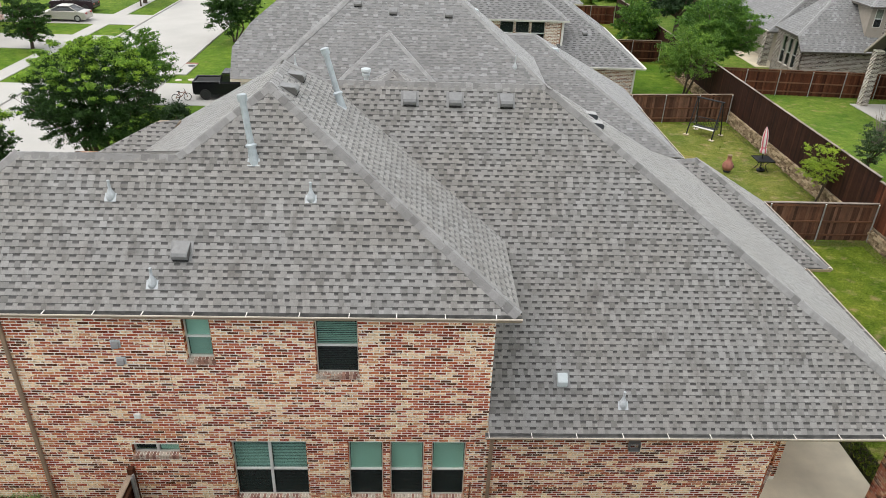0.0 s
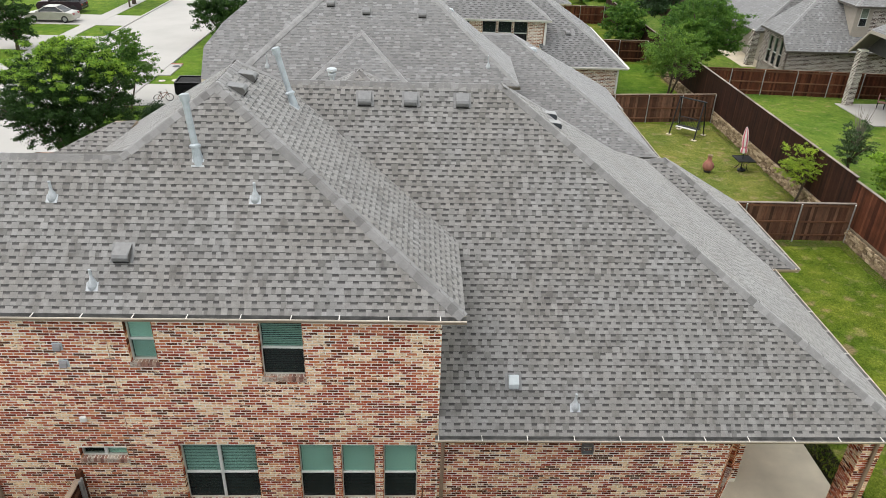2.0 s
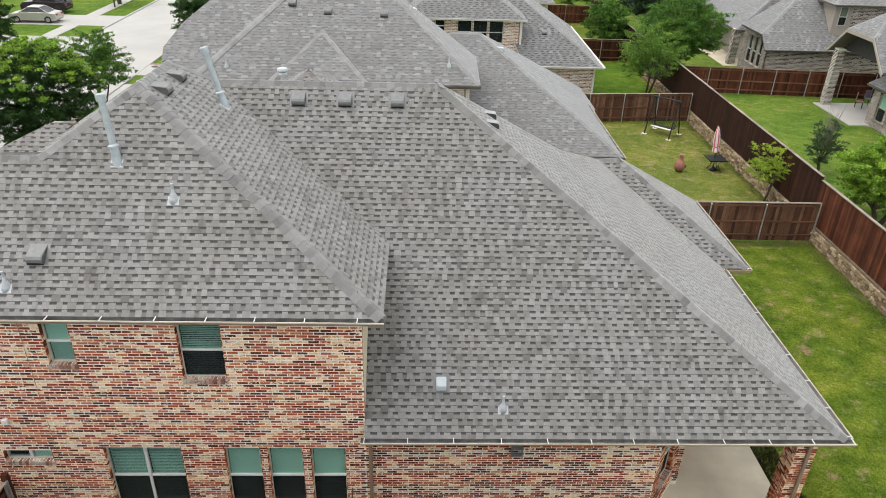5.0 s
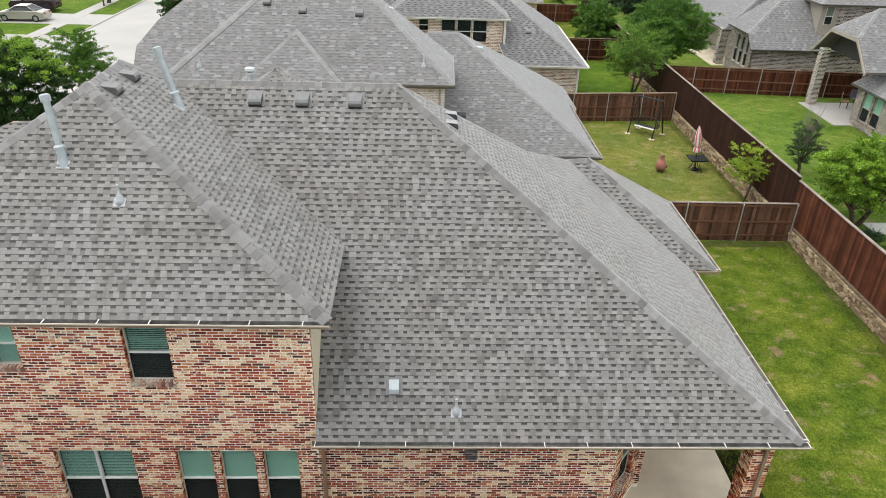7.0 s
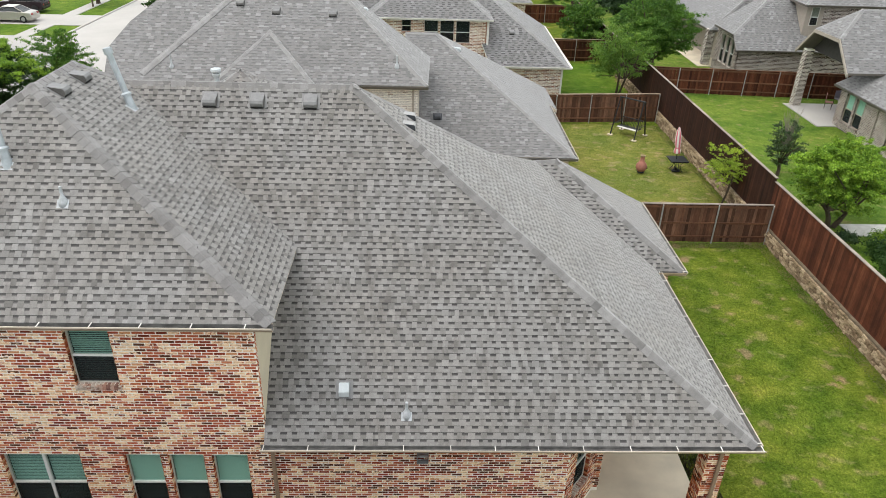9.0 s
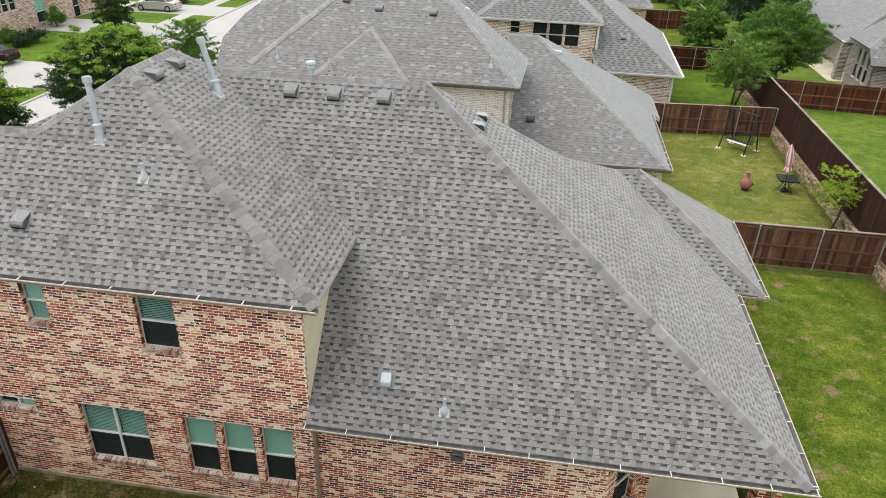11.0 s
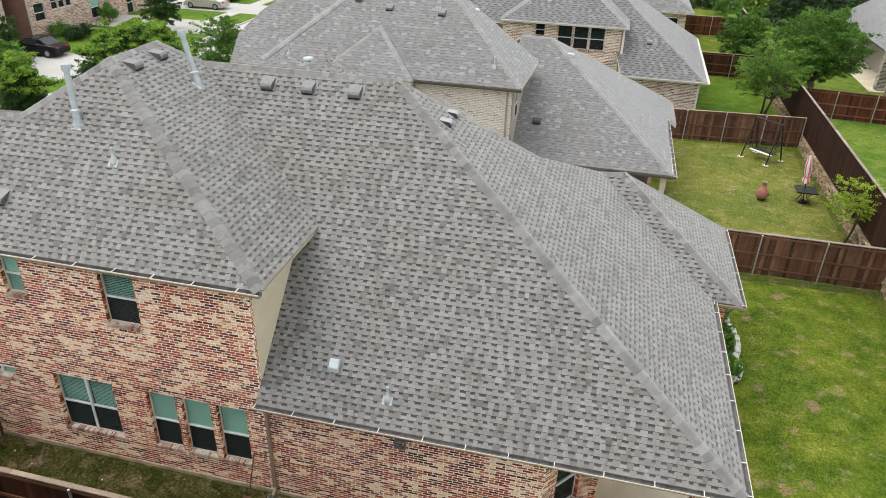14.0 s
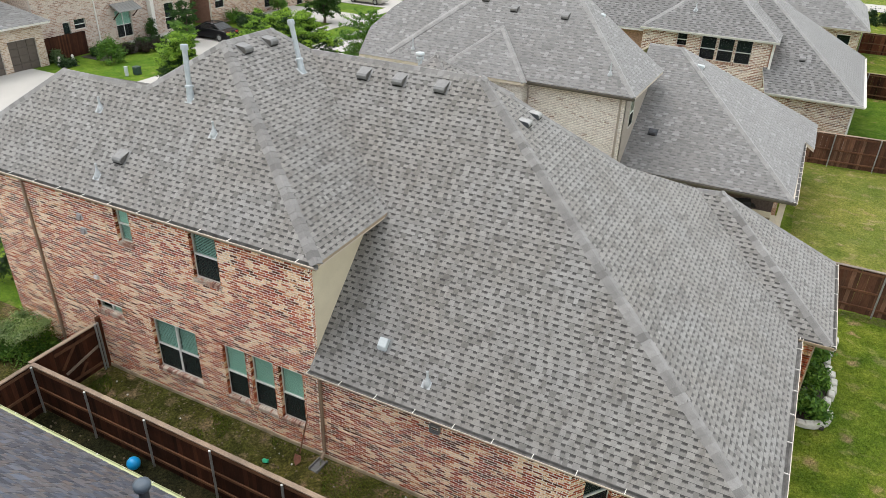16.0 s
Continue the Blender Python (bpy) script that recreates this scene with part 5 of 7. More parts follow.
def hip(x0, x1, y0, y1, z, s, along="x"):
    """The four planes of a hip roof, front (low y) first, and its cap lines."""
    if along == "x":
        h = (y1 - y0) / 2
        p, q = (x0 + h, y0 + h, z + s * h), (x1 - h, y0 + h, z + s * h)
        planes = [[(x0, y0, z), (x1, y0, z), q, p], [(x1, y0, z), (x1, y1, z), q], [(x1, y1, z), (x0, y1, z), p, q], [(x0, y1, z), (x0, y0, z), p]]
        caps = [((x0, y0, z), p, (-1, 0, -s), (0, -1, -s)), ((x1, y0, z), q, (0, -1, -s), (1, 0, -s)), (p, q, (0, -1, -s), (0, 1, -s)), ((x1, y1, z), q, (1, 0, -s), (0, 1, -s)), ((x0, y1, z), p, (0, 1, -s), (-1, 0, -s))]
    else:
        h = (x1 - x0) / 2
        p, q = (x0 + h, y0 + h, z + s * h), (x0 + h, y1 - h, z + s * h)
        planes = [[(x0, y0, z), (x1, y0, z), p], [(x1, y0, z), (x1, y1, z), q, p], [(x1, y1, z), (x0, y1, z), q], [(x0, y1, z), (x0, y0, z), p, q]]
        caps = [((x0, y0, z), p, (-1, 0, -s), (0, -1, -s)), ((x1, y0, z), p, (0, -1, -s), (1, 0, -s)), (p, q, (-1, 0, -s), (1, 0, -s)), ((x1, y1, z), q, (1, 0, -s), (0, 1, -s)), ((x0, y1, z), q, (0, 1, -s), (-1, 0, -s))]
    return planes, caps


def bricked(parent, origin, along, length, z0, z1, holes, mat, mortar, label, rng, course=0.0765, unit=0.256, thick=0.22):
    w = wall_slab("wall", (*origin, 0), along, length, z0, z1, holes, mortar, parent, label, thick)
    lay_bricks((*origin, 0), along, length, z0, z1, holes, w, mat, rng, course=course, unit=unit, joint=0.017 if course < 0.08 else 0.027)
    return w


# the next house behind: two-storey part with hip, lower hip roof towards the yard
R2 = random.Random(21)
nbr = thing("neighbour_house", label="neighbouring brick house with grey hip roofs behind", category="house", group="neighbouring houses")
UP = 6.75
A0, B0, C0 = (3.8, 17.6, UP), (3.95, 22.7, UP), (-0.6, 22.0, 10.27)
N_FRONT = [(-9.9, 17.6, UP), A0, C0, (-7.25, 22.0, 10.27), (-9.3, 20.0, 8.67), (-10.0, 18.9, 7.79)]
N_RIGHT = [A0, B0, C0]
N_BACK = [B0, (-6.4, 27.0, 6.0), (-7.25, 22.0, 10.27), C0]
N_BAY = [(-5.35, 17.15, UP), (-0.95, 17.15, UP), (-3.13, 19.55, 8.5)]
LO = 3.2
NL_FRONT = [(3.3, 18.6, LO), (10.85, 18.6, LO), (4.3, 25.1, 7.42), (2.7, 25.1, 7.42), (2.7, 22.0, 5.4)]
NL_RIGHT = [(10.85, 18.6, LO), (10.85, 27.0, LO), (11.4, 27.0, LO - 0.354), (11.4, 31.5, LO - 0.354), (4.3, 25.1, 7.42)]
NL_BACK = [(10.85, 31.0, LO), (-2.0, 31.0, LO), (2.7, 25.1, 7.42), (4.3, 25.1, 7.42)]
roofed(nbr, [N_FRONT, N_RIGHT, N_BACK, N_BAY, NL_FRONT, NL_RIGHT, NL_BACK],
       [(A0, C0, (0, -1, -0.8), (1, 0, -0.8)), (B0, C0, (1, 0, -0.8), (0, 1, -0.8)), ((-0.95, 17.15, UP), (-3.13, 19.55, 8.5), (0, -1, -0.7), (1, 0, -0.8)), ((-5.35, 17.15, UP), (-3.13, 19.55, 8.5), (-1, 0, -0.8), (0, -1, -0.7)),
        ((-8.35, 17.8, 6.95), (-4.75, 21.4, 9.83), (-0.814, 0.53, 0.27), (0.814, -0.38, -0.458)), ((10.85, 18.6, LO), (4.3, 25.1, 7.42), (0, -1, -0.65), (1, 0, -0.64)), ((10.85, 31.0, LO), (4.3, 25.1, 7.42), (1, 0, -0.64), (0, 1, -0.7)), ((2.7, 25.1, 7.42), (4.3, 25.1, 7.42), (0, -1, -0.65), (0, 1, -0.7))], R2, exposure=0.155)
bricked(nbr, (-1.0, 18.0), (1, 0), 4.4, 3.0, 6.66, [], M_BRICK_PALE, M_MORTAR, "pale washed brick upper wall", R2)
bm = bmesh.new()
box(bm, (3.2, 18.03, 3.0), (3.4, 22.6, 6.66))
part("side_wall", bm, M_SIDING, nbr, "taupe side wall")
window(nbr, (3.404, 18.6, 0), (0, 1), 0.4, 1.2, 4.9, 6.3, blind="", deep=-0.05, sill=False)
bm = bmesh.new()
box(bm, (-5.2, 17.4, 0), (-1.1, 18.2, 6.62))
part("closing_wall", bm, M_BRICK_PALE, nbr)
bm = bmesh.new()
box(bm, (-9.6, 18.1, 0), (-1.0, 18.3, 6.62))
part("closing_wall", bm, M_BRICK_PALE, nbr)
bm = bmesh.new()
box(bm, (-9.3, 18.3, 0), (-9.1, 20.5, 5.9))
part("closing_wall", bm, M_BRICK_PALE, nbr)
bm = bmesh.new()
box(bm, (2.0, 22.4, 0), (3.2, 22.6, 6.6))
part("closing_wall", bm, M_BRICK_PALE, nbr)
# darker brick here puts the covered patio's shade into the wall colour
bm = bmesh.new()
box(bm, (3.3, 24.2, 0), (10.2, 24.4, 3.1))
part("closing_wall", bm, M_BRICK_GREY, nbr)
bm = bmesh.new()
box(bm, (10.2, 24.2, 0), (10.4, 30.7, 3.1))
part("closing_wall", bm, M_BRICK_TAN, nbr)
gutter(nbr, (-1.0, 17.6, UP - 0.02), (3.85, 17.6, UP - 0.02), (0, -1, 0), M_FASCIA, brackets=False)
gutter(nbr, (3.3, 18.6, LO - 0.02), (10.95, 18.6, LO - 0.02), (0, -1, 0), M_FASCIA, brackets=False)
gutter(nbr, (10.85, 18.5, LO - 0.02), (10.85, 26.9, LO - 0.02), (1, 0, 0), M_TRIM, 0.75)
downspout(nbr, 3.2, 18.0, 3.4, UP - 0.1, M_SIDING, foot=False)
bm = bmesh.new()
box(bm, (10.35, 18.85, 0), (10.6, 19.1, 3.1), 0.01)
part("porch_post", bm, M_TRIM, nbr)
bm = bmesh.new()
box(bm, (3.5, 18.6, -0.1), (10.7, 24.2, 0.06), 0.01)
tagged(part("patio", bm, M_CONCRETE, None), "covered concrete patio under the neighbouring eave", "patio", kind="structure")
grill = thing("barbecue_grill", (8.75, 22.7, 0.06), "black barbecue grill on the covered patio", "grill", turn=20)
bm = bmesh.new()
box(bm, (-0.4, -0.27, 0.62), (0.4, 0.27, 0.88), 0.03)
part("firebox", bm, M_IRON, grill)
bm = bmesh.new()
prism(bm, [(-0.41, -0.28, 0.885), (-0.41, -0.24, 1.08), (-0.41, 0.0, 1.18), (-0.41, 0.24, 1.08), (-0.41, 0.28, 0.885)], (0.82, 0, 0))
part("lid", bm, M_IRON, grill)
for x in (-0.36, 0.36):
    for y in (-0.23, 0.23):
        bm = bmesh.new()
        box(bm, (x - 0.02, y - 0.02, 0), (x + 0.02, y + 0.02, 0.62))
        part("leg", bm, M_IRON, grill)
for x in (-0.68, 0.42):
    bm = bmesh.new()
    box(bm, (x, -0.24, 0.82), (x + 0.26, 0.24, 0.86), 0.005)
    part("side_shelf", bm, M_IRON, grill)
chest = thing("storage_chest", (9.75, 22.3, 0.06), "cream storage chest with a dark front on the covered patio", "chest")
bm = bmesh.new()
box(bm, (-0.42, -0.3, 0.0), (0.42, 0.3, 0.7), 0.02)
part("body", bm, M_FASCIA, chest)
bm = bmesh.new()
box(bm, (-0.45, -0.33, 0.7), (0.45, 0.33, 0.78), 0.02)
part("lid", bm, M_STUCCO, chest, "cream lid")
N1 = Matrix.Rotation(math.atan(0.8), 4, "X")
N2M = Matrix.Rotation(math.atan(0.65), 4, "X")
for x, y in ((-4.6, 20.95), (-2.98, 20.62), (-0.45, 20.56)):
    box_vent((x, y, UP + 0.8 * (y - 17.6)), N1, label="low grey box vent on the neighbouring roof")
box_vent((4.35, 18.6 + 1.9, LO + 0.65 * 1.9), N2M, M_VENT_BLACK, 0.9, label="dark box vent on the neighbouring lower roof")
box_vent((0.8, 21.9, UP + 0.8 * 2.9), Matrix.Rotation(math.atan(0.8), 4, "Y") @ Matrix.Rotation(radians(90), 4, "Z"), M_VENT_WHITE, 0.9, label="pale box vent on the neighbouring roof")
box_vent((5.35, 24.6, LO + 0.64 * 5.5), Matrix.Rotation(math.atan(0.64), 4, "Y") @ Matrix.Rotation(radians(90), 4, "Z"), M_VENT_WHITE, 0.9, label="pale box vent on the neighbouring lower roof")
lead_vent((-7.15, 18.15, UP + 0.8 * 0.55), N1, 0.5, 0.08)
lead_vent((2.47, 18.35, UP + 0.6), N1, 0.5, 0.08)

# a small hip of the near house's front part and a round flue behind the main ridge
fp, fc = hip(-5.0, -0.3, 9.5, 14.2, 7.1, 0.72)
roofed(house, fp, fc, R2, ROOF_MATS, exposure=0.153, tab=(0.11, 0.2), gap=(0.08, 0.18), fascia=M_TAN, label="small hip roof behind the main ridge")
mush = thing("flue_pipe", (-3.67, 12.45, 7.5), "round white metal flue with a louvred cap", "flue pipe")
for nm, prof in (("pipe", [(0.085, -0.6), (0.085, 0.95)]), ("collar", [(0.13, 0.9), (0.15, 0.98), (0.13, 1.02)]), ("cap", [(0.16, 1.06), (0.185, 1.1), (0.17, 1.17), (0.05, 1.2)])):
    part(nm, lathe(prof, 16), M_VENT_WHITE, mush)

# the third house, with white-trimmed upper floor
R3 = random.Random(31)
far = thing("neighbour_house", label="tan brick two-storey house with white trim and grey roof", category="house", group="neighbouring houses")
fp, fc = hip(-0.1, 8.3, 36.1, 50.0, 6.1, 0.68, "y")
mp, mc = hip(-9.5, 4.0, 37.8, 52.0, 5.6, 0.75)
lp, lc = [[(8.2, 35.05, 3.3), (13.6, 35.05, 3.3), (6.6, 42.0, 8.2), (6.0, 42.0, 8.2)], [(13.6, 35.05, 3.3), (13.9, 49.0, 3.3), (6.6, 42.0, 8.2)], [(13.9, 49.0, 3.3), (0.0, 49.0, 3.3), (6.0, 42.0, 8.2), (6.6, 42.0, 8.2)]], [((13.6, 35.05, 3.3), (6.6, 42.0, 8.2), (0, -1, -0.7), (1, 0, -0.7)), ((13.9, 49.0, 3.3), (6.6, 42.0, 8.2), (1, 0, -0.7), (0, 1, -0.7))]
roofed(far, fp + mp + lp, fc + mc + lc, R3, [M_SHINGLE_SLATE, M_SHINGLE_SLATE, M_BAND_SLATE], exposure=0.19, tab=(0.18, 0.3), gap=(0.16, 0.28), fascia=M_TRIM_WHITE, cap_step=0.4)
bricked(far, (0.0, 36.6), (1, 0), 7.9, 2.6, 6.0, [(3.72, 4.68, 4.4, 5.92), (4.8, 5.76, 4.4, 5.92), (5.88, 6.84, 4.4, 5.92), (2.2, 2.85, 5.1, 5.9)], M_BRICK_TAN, M_MORTAR, "tan blended brick upper wall", R3, 0.1, 0.3)
for s in (3.72, 4.8, 5.88):
    window(far, (0.0, 36.6, 0), (1, 0), s, s + 0.96, 4.4, 5.92, blind="", sill_mat=M_BRICK_TAN)
window(far, (0.0, 36.6, 0), (1, 0), 2.2, 2.85, 5.1, 5.9, blind="", sill_mat=M_BRICK_TAN)
bricked(far, (7.9, 35.9), (1, 0), 5.3, 0.0, 3.25, [], M_BRICK_TAN, M_MORTAR, "tan blended brick lower wall", R3, 0.1, 0.3)
bm = bmesh.new()
box(bm, (7.9, 36.65, 2.5), (8.1, 48, 6.0))
part("closing_wall", bm, M_BRICK_TAN, far)
bm = bmesh.new()
box(bm, (13.0, 35.92, 0), (13.2, 48.6, 3.2))
part("closing_wall", bm, M_BRICK_TAN, far)
bm = bmesh.new()
box(bm, (-8.9, 38.6, 0), (0.0, 38.8, 5.5))
part("closing_wall", bm, M_BRICK_TAN, far)
bm = bmesh.new()
box(bm, (7.98, 36.5, 2.9), (8.12, 36.62, 6.0))
part("downspout", bm, M_TRIM_WHITE, far)
gutter(far, (-0.1, 36.1, 6.1), (8.35, 36.1, 6.1), (0, -1, 0), M_TRIM_WHITE, brackets=False, inside=M_TRIM_WHITE)
gutter(far, (8.4, 35.05, 3.3), (13.7, 35.05, 3.3), (0, -1, 0), M_TRIM_WHITE, brackets=False, inside=M_TRIM_WHITE)
gutter(far, (13.65, 35.0, 3.3), (13.9, 49.0, 3.3), (1, 0, 0), M_TRIM_WHITE, brackets=False, inside=M_TRIM_WHITE)
bm = bmesh.new()
box(bm, (13.2, 35.7, 0), (13.3, 35.88, 3.2))
part("downspout", bm, M_TRIM_WHITE, far)
box_vent((9.8, 37.5, 3.3 + 0.7 * 2.45), Matrix.Rotation(math.atan(0.7), 4, "X"), label="low grey box vent on a far roof")
lead_vent((2.9, 37.6, 7.2), N1, 0.42)

# a fourth house further along, seen by its roof and a corner
far2 = thing("neighbour_house", label="far brick house with a grey hip roof", category="house", group="neighbouring houses")
p1, c1 = hip(-6.0, 14.5, 60.0, 74.0, 3.3, 0.75)
p2, c2 = hip(-12.0, 6.0, 61.0, 75.0, 5.8, 0.7)
roofed(far2, p1 + p2, c1 + c2, R3, exposure=0.24, tab=(0.24, 0.5), gap=(0.16, 0.4), fascia=M_TRIM, cap_step=0.5)
bm = bmesh.new()
box(bm, (-5.5, 60.75, 0), (13.9, 73.5, 3.3))
box(bm, (-11.5, 61.6, 3.2), (5.5, 74.5, 5.8))
part("closing_wall", bm, M_BRICK_TAN, far2)
bricked(far2, (8.0, 60.5), (1, 0), 5.9, 0.0, 3.25, [(4.1, 5.2, 0.6, 2.7)], M_BRICK_TAN, M_MORTAR, "tan blended brick end wall", R3, 0.12, 0.36)
window(far2, (8.0, 60.5, 0), (1, 0), 4.1, 5.2, 0.6, 2.7, blind="", sill=False)

# the grey-brown brick house over the raised lawn
R4 = random.Random(41)
east = thing("neighbour_house", label="grey-brown brick house with hip roofs beyond the cedar fence", category="house", group="neighbouring houses")
G = 0.86
EF, ES = 3.6, 0.95
CLIP = (26.94, 41.14, 4.54)
TOP_E = (31.6, 44.6, 7.83)
q0 = [[(26.94, 40.15, EF), (44.0, 40.15, EF), (44.0, 41.14, 4.54), CLIP], [CLIP, (32.3, 41.14, 4.54), (32.3, 44.6, 7.83), TOP_E], [(26.94, 45.0, 4.54), CLIP, TOP_E],
      [(27.3, 62.0, 3.75), (27.3, 46.6, 3.75), (33.0, 49.5, 7.9), (33.0, 60.0, 7.9)], [(27.3, 46.6, 3.75), (38.0, 46.6, 3.75), (38.0, 49.5, 7.9), (33.0, 49.5, 7.9)]]
qc = [(CLIP, TOP_E, (0, -1, -ES), (-1, 0, -0.7)), ((27.3, 46.6, 3.75), (33.0, 49.5, 7.9), (-1, 0, -0.7), (0, -1, -1))]
up, uc = hip(31.7, 50.0, 40.7, 56.0, 6.85, 0.7)
roofed(east, q0 + up, qc + uc, R4, exposure=0.2, tab=(0.14, 0.28), gap=(0.14, 0.34), cap_step=0.3, fascia=M_FASCIA)
gutter(east, (31.7, 40.7, 6.85), (50.0, 40.7, 6.85), (0, -1, 0), M_FASCIA, brackets=False)
gutter(east, (27.0, 40.15, EF), (44.0, 40.15, EF), (0, -1, 0), M_FASCIA, brackets=False)
bricked(east, (27.4, 40.6), (1, 0), 13.0, G - 0.3, 3.5, [], M_BRICK_GREY, M_MORTAR_DARK, "grey-brown brick wall with pale joints", R4, 0.1, 0.3)
bw = [(1.0, 1.75, 1.9, 4.0), (1.95, 2.7, 1.9, 4.0), (2.9, 3.65, 1.9, 4.0)]
bricked(east, (27.4, 41.08), (0, -1), 0.48, G - 0.3, 3.7, [], M_BRICK_GREY, M_MORTAR_DARK, "gable wall of grey-brown brick", R4, 0.1, 0.3)
bricked(east, (27.4, 45.2), (0, -1), 4.1, G - 0.3, 4.42, bw, M_BRICK_GREY, M_MORTAR_DARK, "gable wall of grey-brown brick", R4, 0.1, 0.3)
for s in bw:
    window(east, (27.4, 45.2, 0), (0, -1), *s, blind="", sill=False)
bricked(east, (33.4, 41.2), (1, 0), 16.0, 4.4, 6.8, [], M_BRICK_GREY, M_MORTAR_DARK, "upper wall of grey-brown brick", R4, 0.1, 0.3)
bm = bmesh.new()
box(bm, (32.1, 41.2, 4.3), (33.4, 41.4, 6.8))
part("siding_wall", bm, M_SIDING, east, "taupe siding")
bm = bmesh.new()
box(bm, (32.1, 41.4, 4.3), (32.3, 55, 6.8))
part("siding_wall", bm, M_SIDING, east, "taupe siding")
bm = bmesh.new()
box(bm, (28.9, 48.2, 0.5), (29.1, 60, 3.9))
part("siding_wall", bm, M_SIDING, east, "shaded taupe porch wall")
bm = bmesh.new()
box(bm, (26.7, 46.2, 0.4), (32.0, 60.0, G + 0.05), 0.02)
tagged(part("patio", bm, M_CONCRETE, None), "pale concrete porch slab of a far house", "patio", kind="structure")
window(east, (32.0, 41.17, 0), (1, 0), 0.45, 1.05, 5.3, 6.65, blind="", sill=False, deep=-0.03)
colm = thing("brick_column", (27.5, 46.9, 0.5), "grey-brown brick porch column on a slab", "column", "porch columns")
bm = bmesh.new()
box(bm, (-0.287, -0.287, 0), (0.287, 0.287, 3.3))
core = part("core", bm, M_MORTAR, colm)
for o, d in (((-0.29, -0.29, 0), (1, 0)), ((-0.29, 0.29, 0), (0, -1))):
    lay_bricks((o[0], o[1], 0), d, 0.58, 0, 3.3, [], core, M_BRICK_GREY, R4, course=0.1, unit=0.3, joint=0.028)

# its garden-side neighbour: patio porch with a brick column and a low wing
porch = thing("neighbour_house", label="grey-brown brick house with a gabled patio porch", category="house", group="neighbouring houses")
# its gable over the patio has a clipped top
PE, PC, PR = 4.67, 6.33, 7.85
g0 = [[(29.5, 29.75, PE), (48.0, 29.75, PE), (48.0, 33.1, PR), (31.3, 33.1, PR), (29.5, 31.5, PC)], [(48.0, 36.35, PE), (29.5, 36.35, PE), (29.5, 34.6, PC), (31.3, 33.1, PR), (48.0, 33.1, PR)], [(29.5, 34.6, PC), (29.5, 31.5, PC), (31.3, 33.1, PR)]]
lw = [[(30.3, 31.9, 3.45), (30.3, 18.0, 3.45), (35.5, 22.0, 7.2), (35.5, 30.0, 7.2)], [(40.0, 31.9, 3.45), (30.3, 31.9, 3.45), (35.5, 30.0, 7.2), (40.0, 30.0, 7.2)], [(30.3, 18.0, 3.45), (40.0, 18.0, 3.45), (40.0, 22.0, 7.2), (35.5, 22.0, 7.2)]]
roofed(porch, g0 + lw, [((29.5, 31.5, PC), (31.3, 33.1, PR), (0, -1, -0.95), (-1, 0, -0.85)), ((29.5, 34.6, PC), (31.3, 33.1, PR), (-1, 0, -0.85), (0, 1, -0.95)), ((31.3, 33.1, PR), (48.0, 33.1, PR), (0, -1, -0.95), (0, 1, -0.95)), ((30.3, 31.9, 3.45), (35.5, 30.0, 7.2), (-1, 0, -0.7), (0, 1, -1))], R4, exposure=0.19, tab=(0.2, 0.42), gap=(0.14, 0.32), cap_step=0.3, fascia=M_FASCIA)
for a, b in (((29.42, 29.7, PE - 0.05), (29.42, 31.5, PC - 0.02)), ((29.42, 36.4, PE - 0.05), (29.42, 34.6, PC - 0.02)), ((29.42, 31.5, PC - 0.02), (29.42, 34.6, PC - 0.02))):
    bm = bmesh.new()
    prism(bm, [a, b, (b[0], b[1], b[2] - 0.2), (a[0], a[1], a[2] - 0.2)], (0.1, 0, 0))
    part("gable_board", bm, M_SIDING, porch)
# added panel; its near-black colour stands for the shade inside the gable
bm = bmesh.new()
prism(bm, [(30.4, 30.15, 4.72), (30.4, 35.95, 4.72), (30.4, 34.5, 6.08), (30.4, 31.65, 6.08)], (0.1, 0, 0))
part("gable_shade_panel", bm, M_PORCH_SHADE, porch, "dark panel standing for the shade inside the porch gable")
gutter(porch, (30.3, 31.9, 3.45), (30.3, 18.0, 3.45), (-1, 0, 0), M_FASCIA, brackets=False)
downspout(porch, 30.58, 27.3, G, 3.4, M_SIDING, out=(-1, 0))
hw = [(0.75, 1.7, 1.35, 3.2), (1.9, 2.85, 1.35, 3.2), (5.6, 6.5, 1.35, 3.2)]
bricked(porch, (30.6, 31.6), (0, -1), 13.0, G - 0.3, 3.4, hw, M_BRICK_GREY, M_MORTAR_DARK, "grey-brown brick wing wall", R4, 0.09, 0.28)
for s in hw:
    window(porch, (30.6, 31.6, 0), (0, -1), *s, blind="shade", frame_mat=M_FRAME_TAN, sill_mat=M_BRICK_GREY)
bm = bmesh.new()
box(bm, (30.82, 31.4, 0.5), (40, 31.6, 3.4))
part("closing_wall", bm, M_BRICK_GREY, porch)
colm = thing("brick_column", (30.0, 35.65, G), "tall grey-brown brick patio column", "column", "porch columns")
bm = bmesh.new()
box(bm, (-0.267, -0.267, 0), (0.267, 0.267, 3.95))
core = part("core", bm, M_MORTAR, colm)
for o, d in (((-0.27, -0.27, 0), (1, 0)), ((-0.27, 0.27, 0), (0, -1)), ((0.27, -0.27, 0), (0, 1))):
    lay_bricks((o[0], o[1], 0), d, 0.54, 0, 3.9, [], core, M_BRICK_GREY, R4, course=0.09, unit=0.27, joint=0.026)
bm = bmesh.new()
box(bm, (29.3, 31.0, 0.4), (38.2, 35.95, G + 0.06), 0.02)
tagged(part("patio", bm, M_ROADWAY, None), "pale concrete patio slab beside the raised lawn", "patio", kind="structure")

# the house on the camera's side: an edge of its roof
own = thing("neighbour_house", label="house with a dark blue-brown blended shingle roof", category="house", group="neighbouring houses")
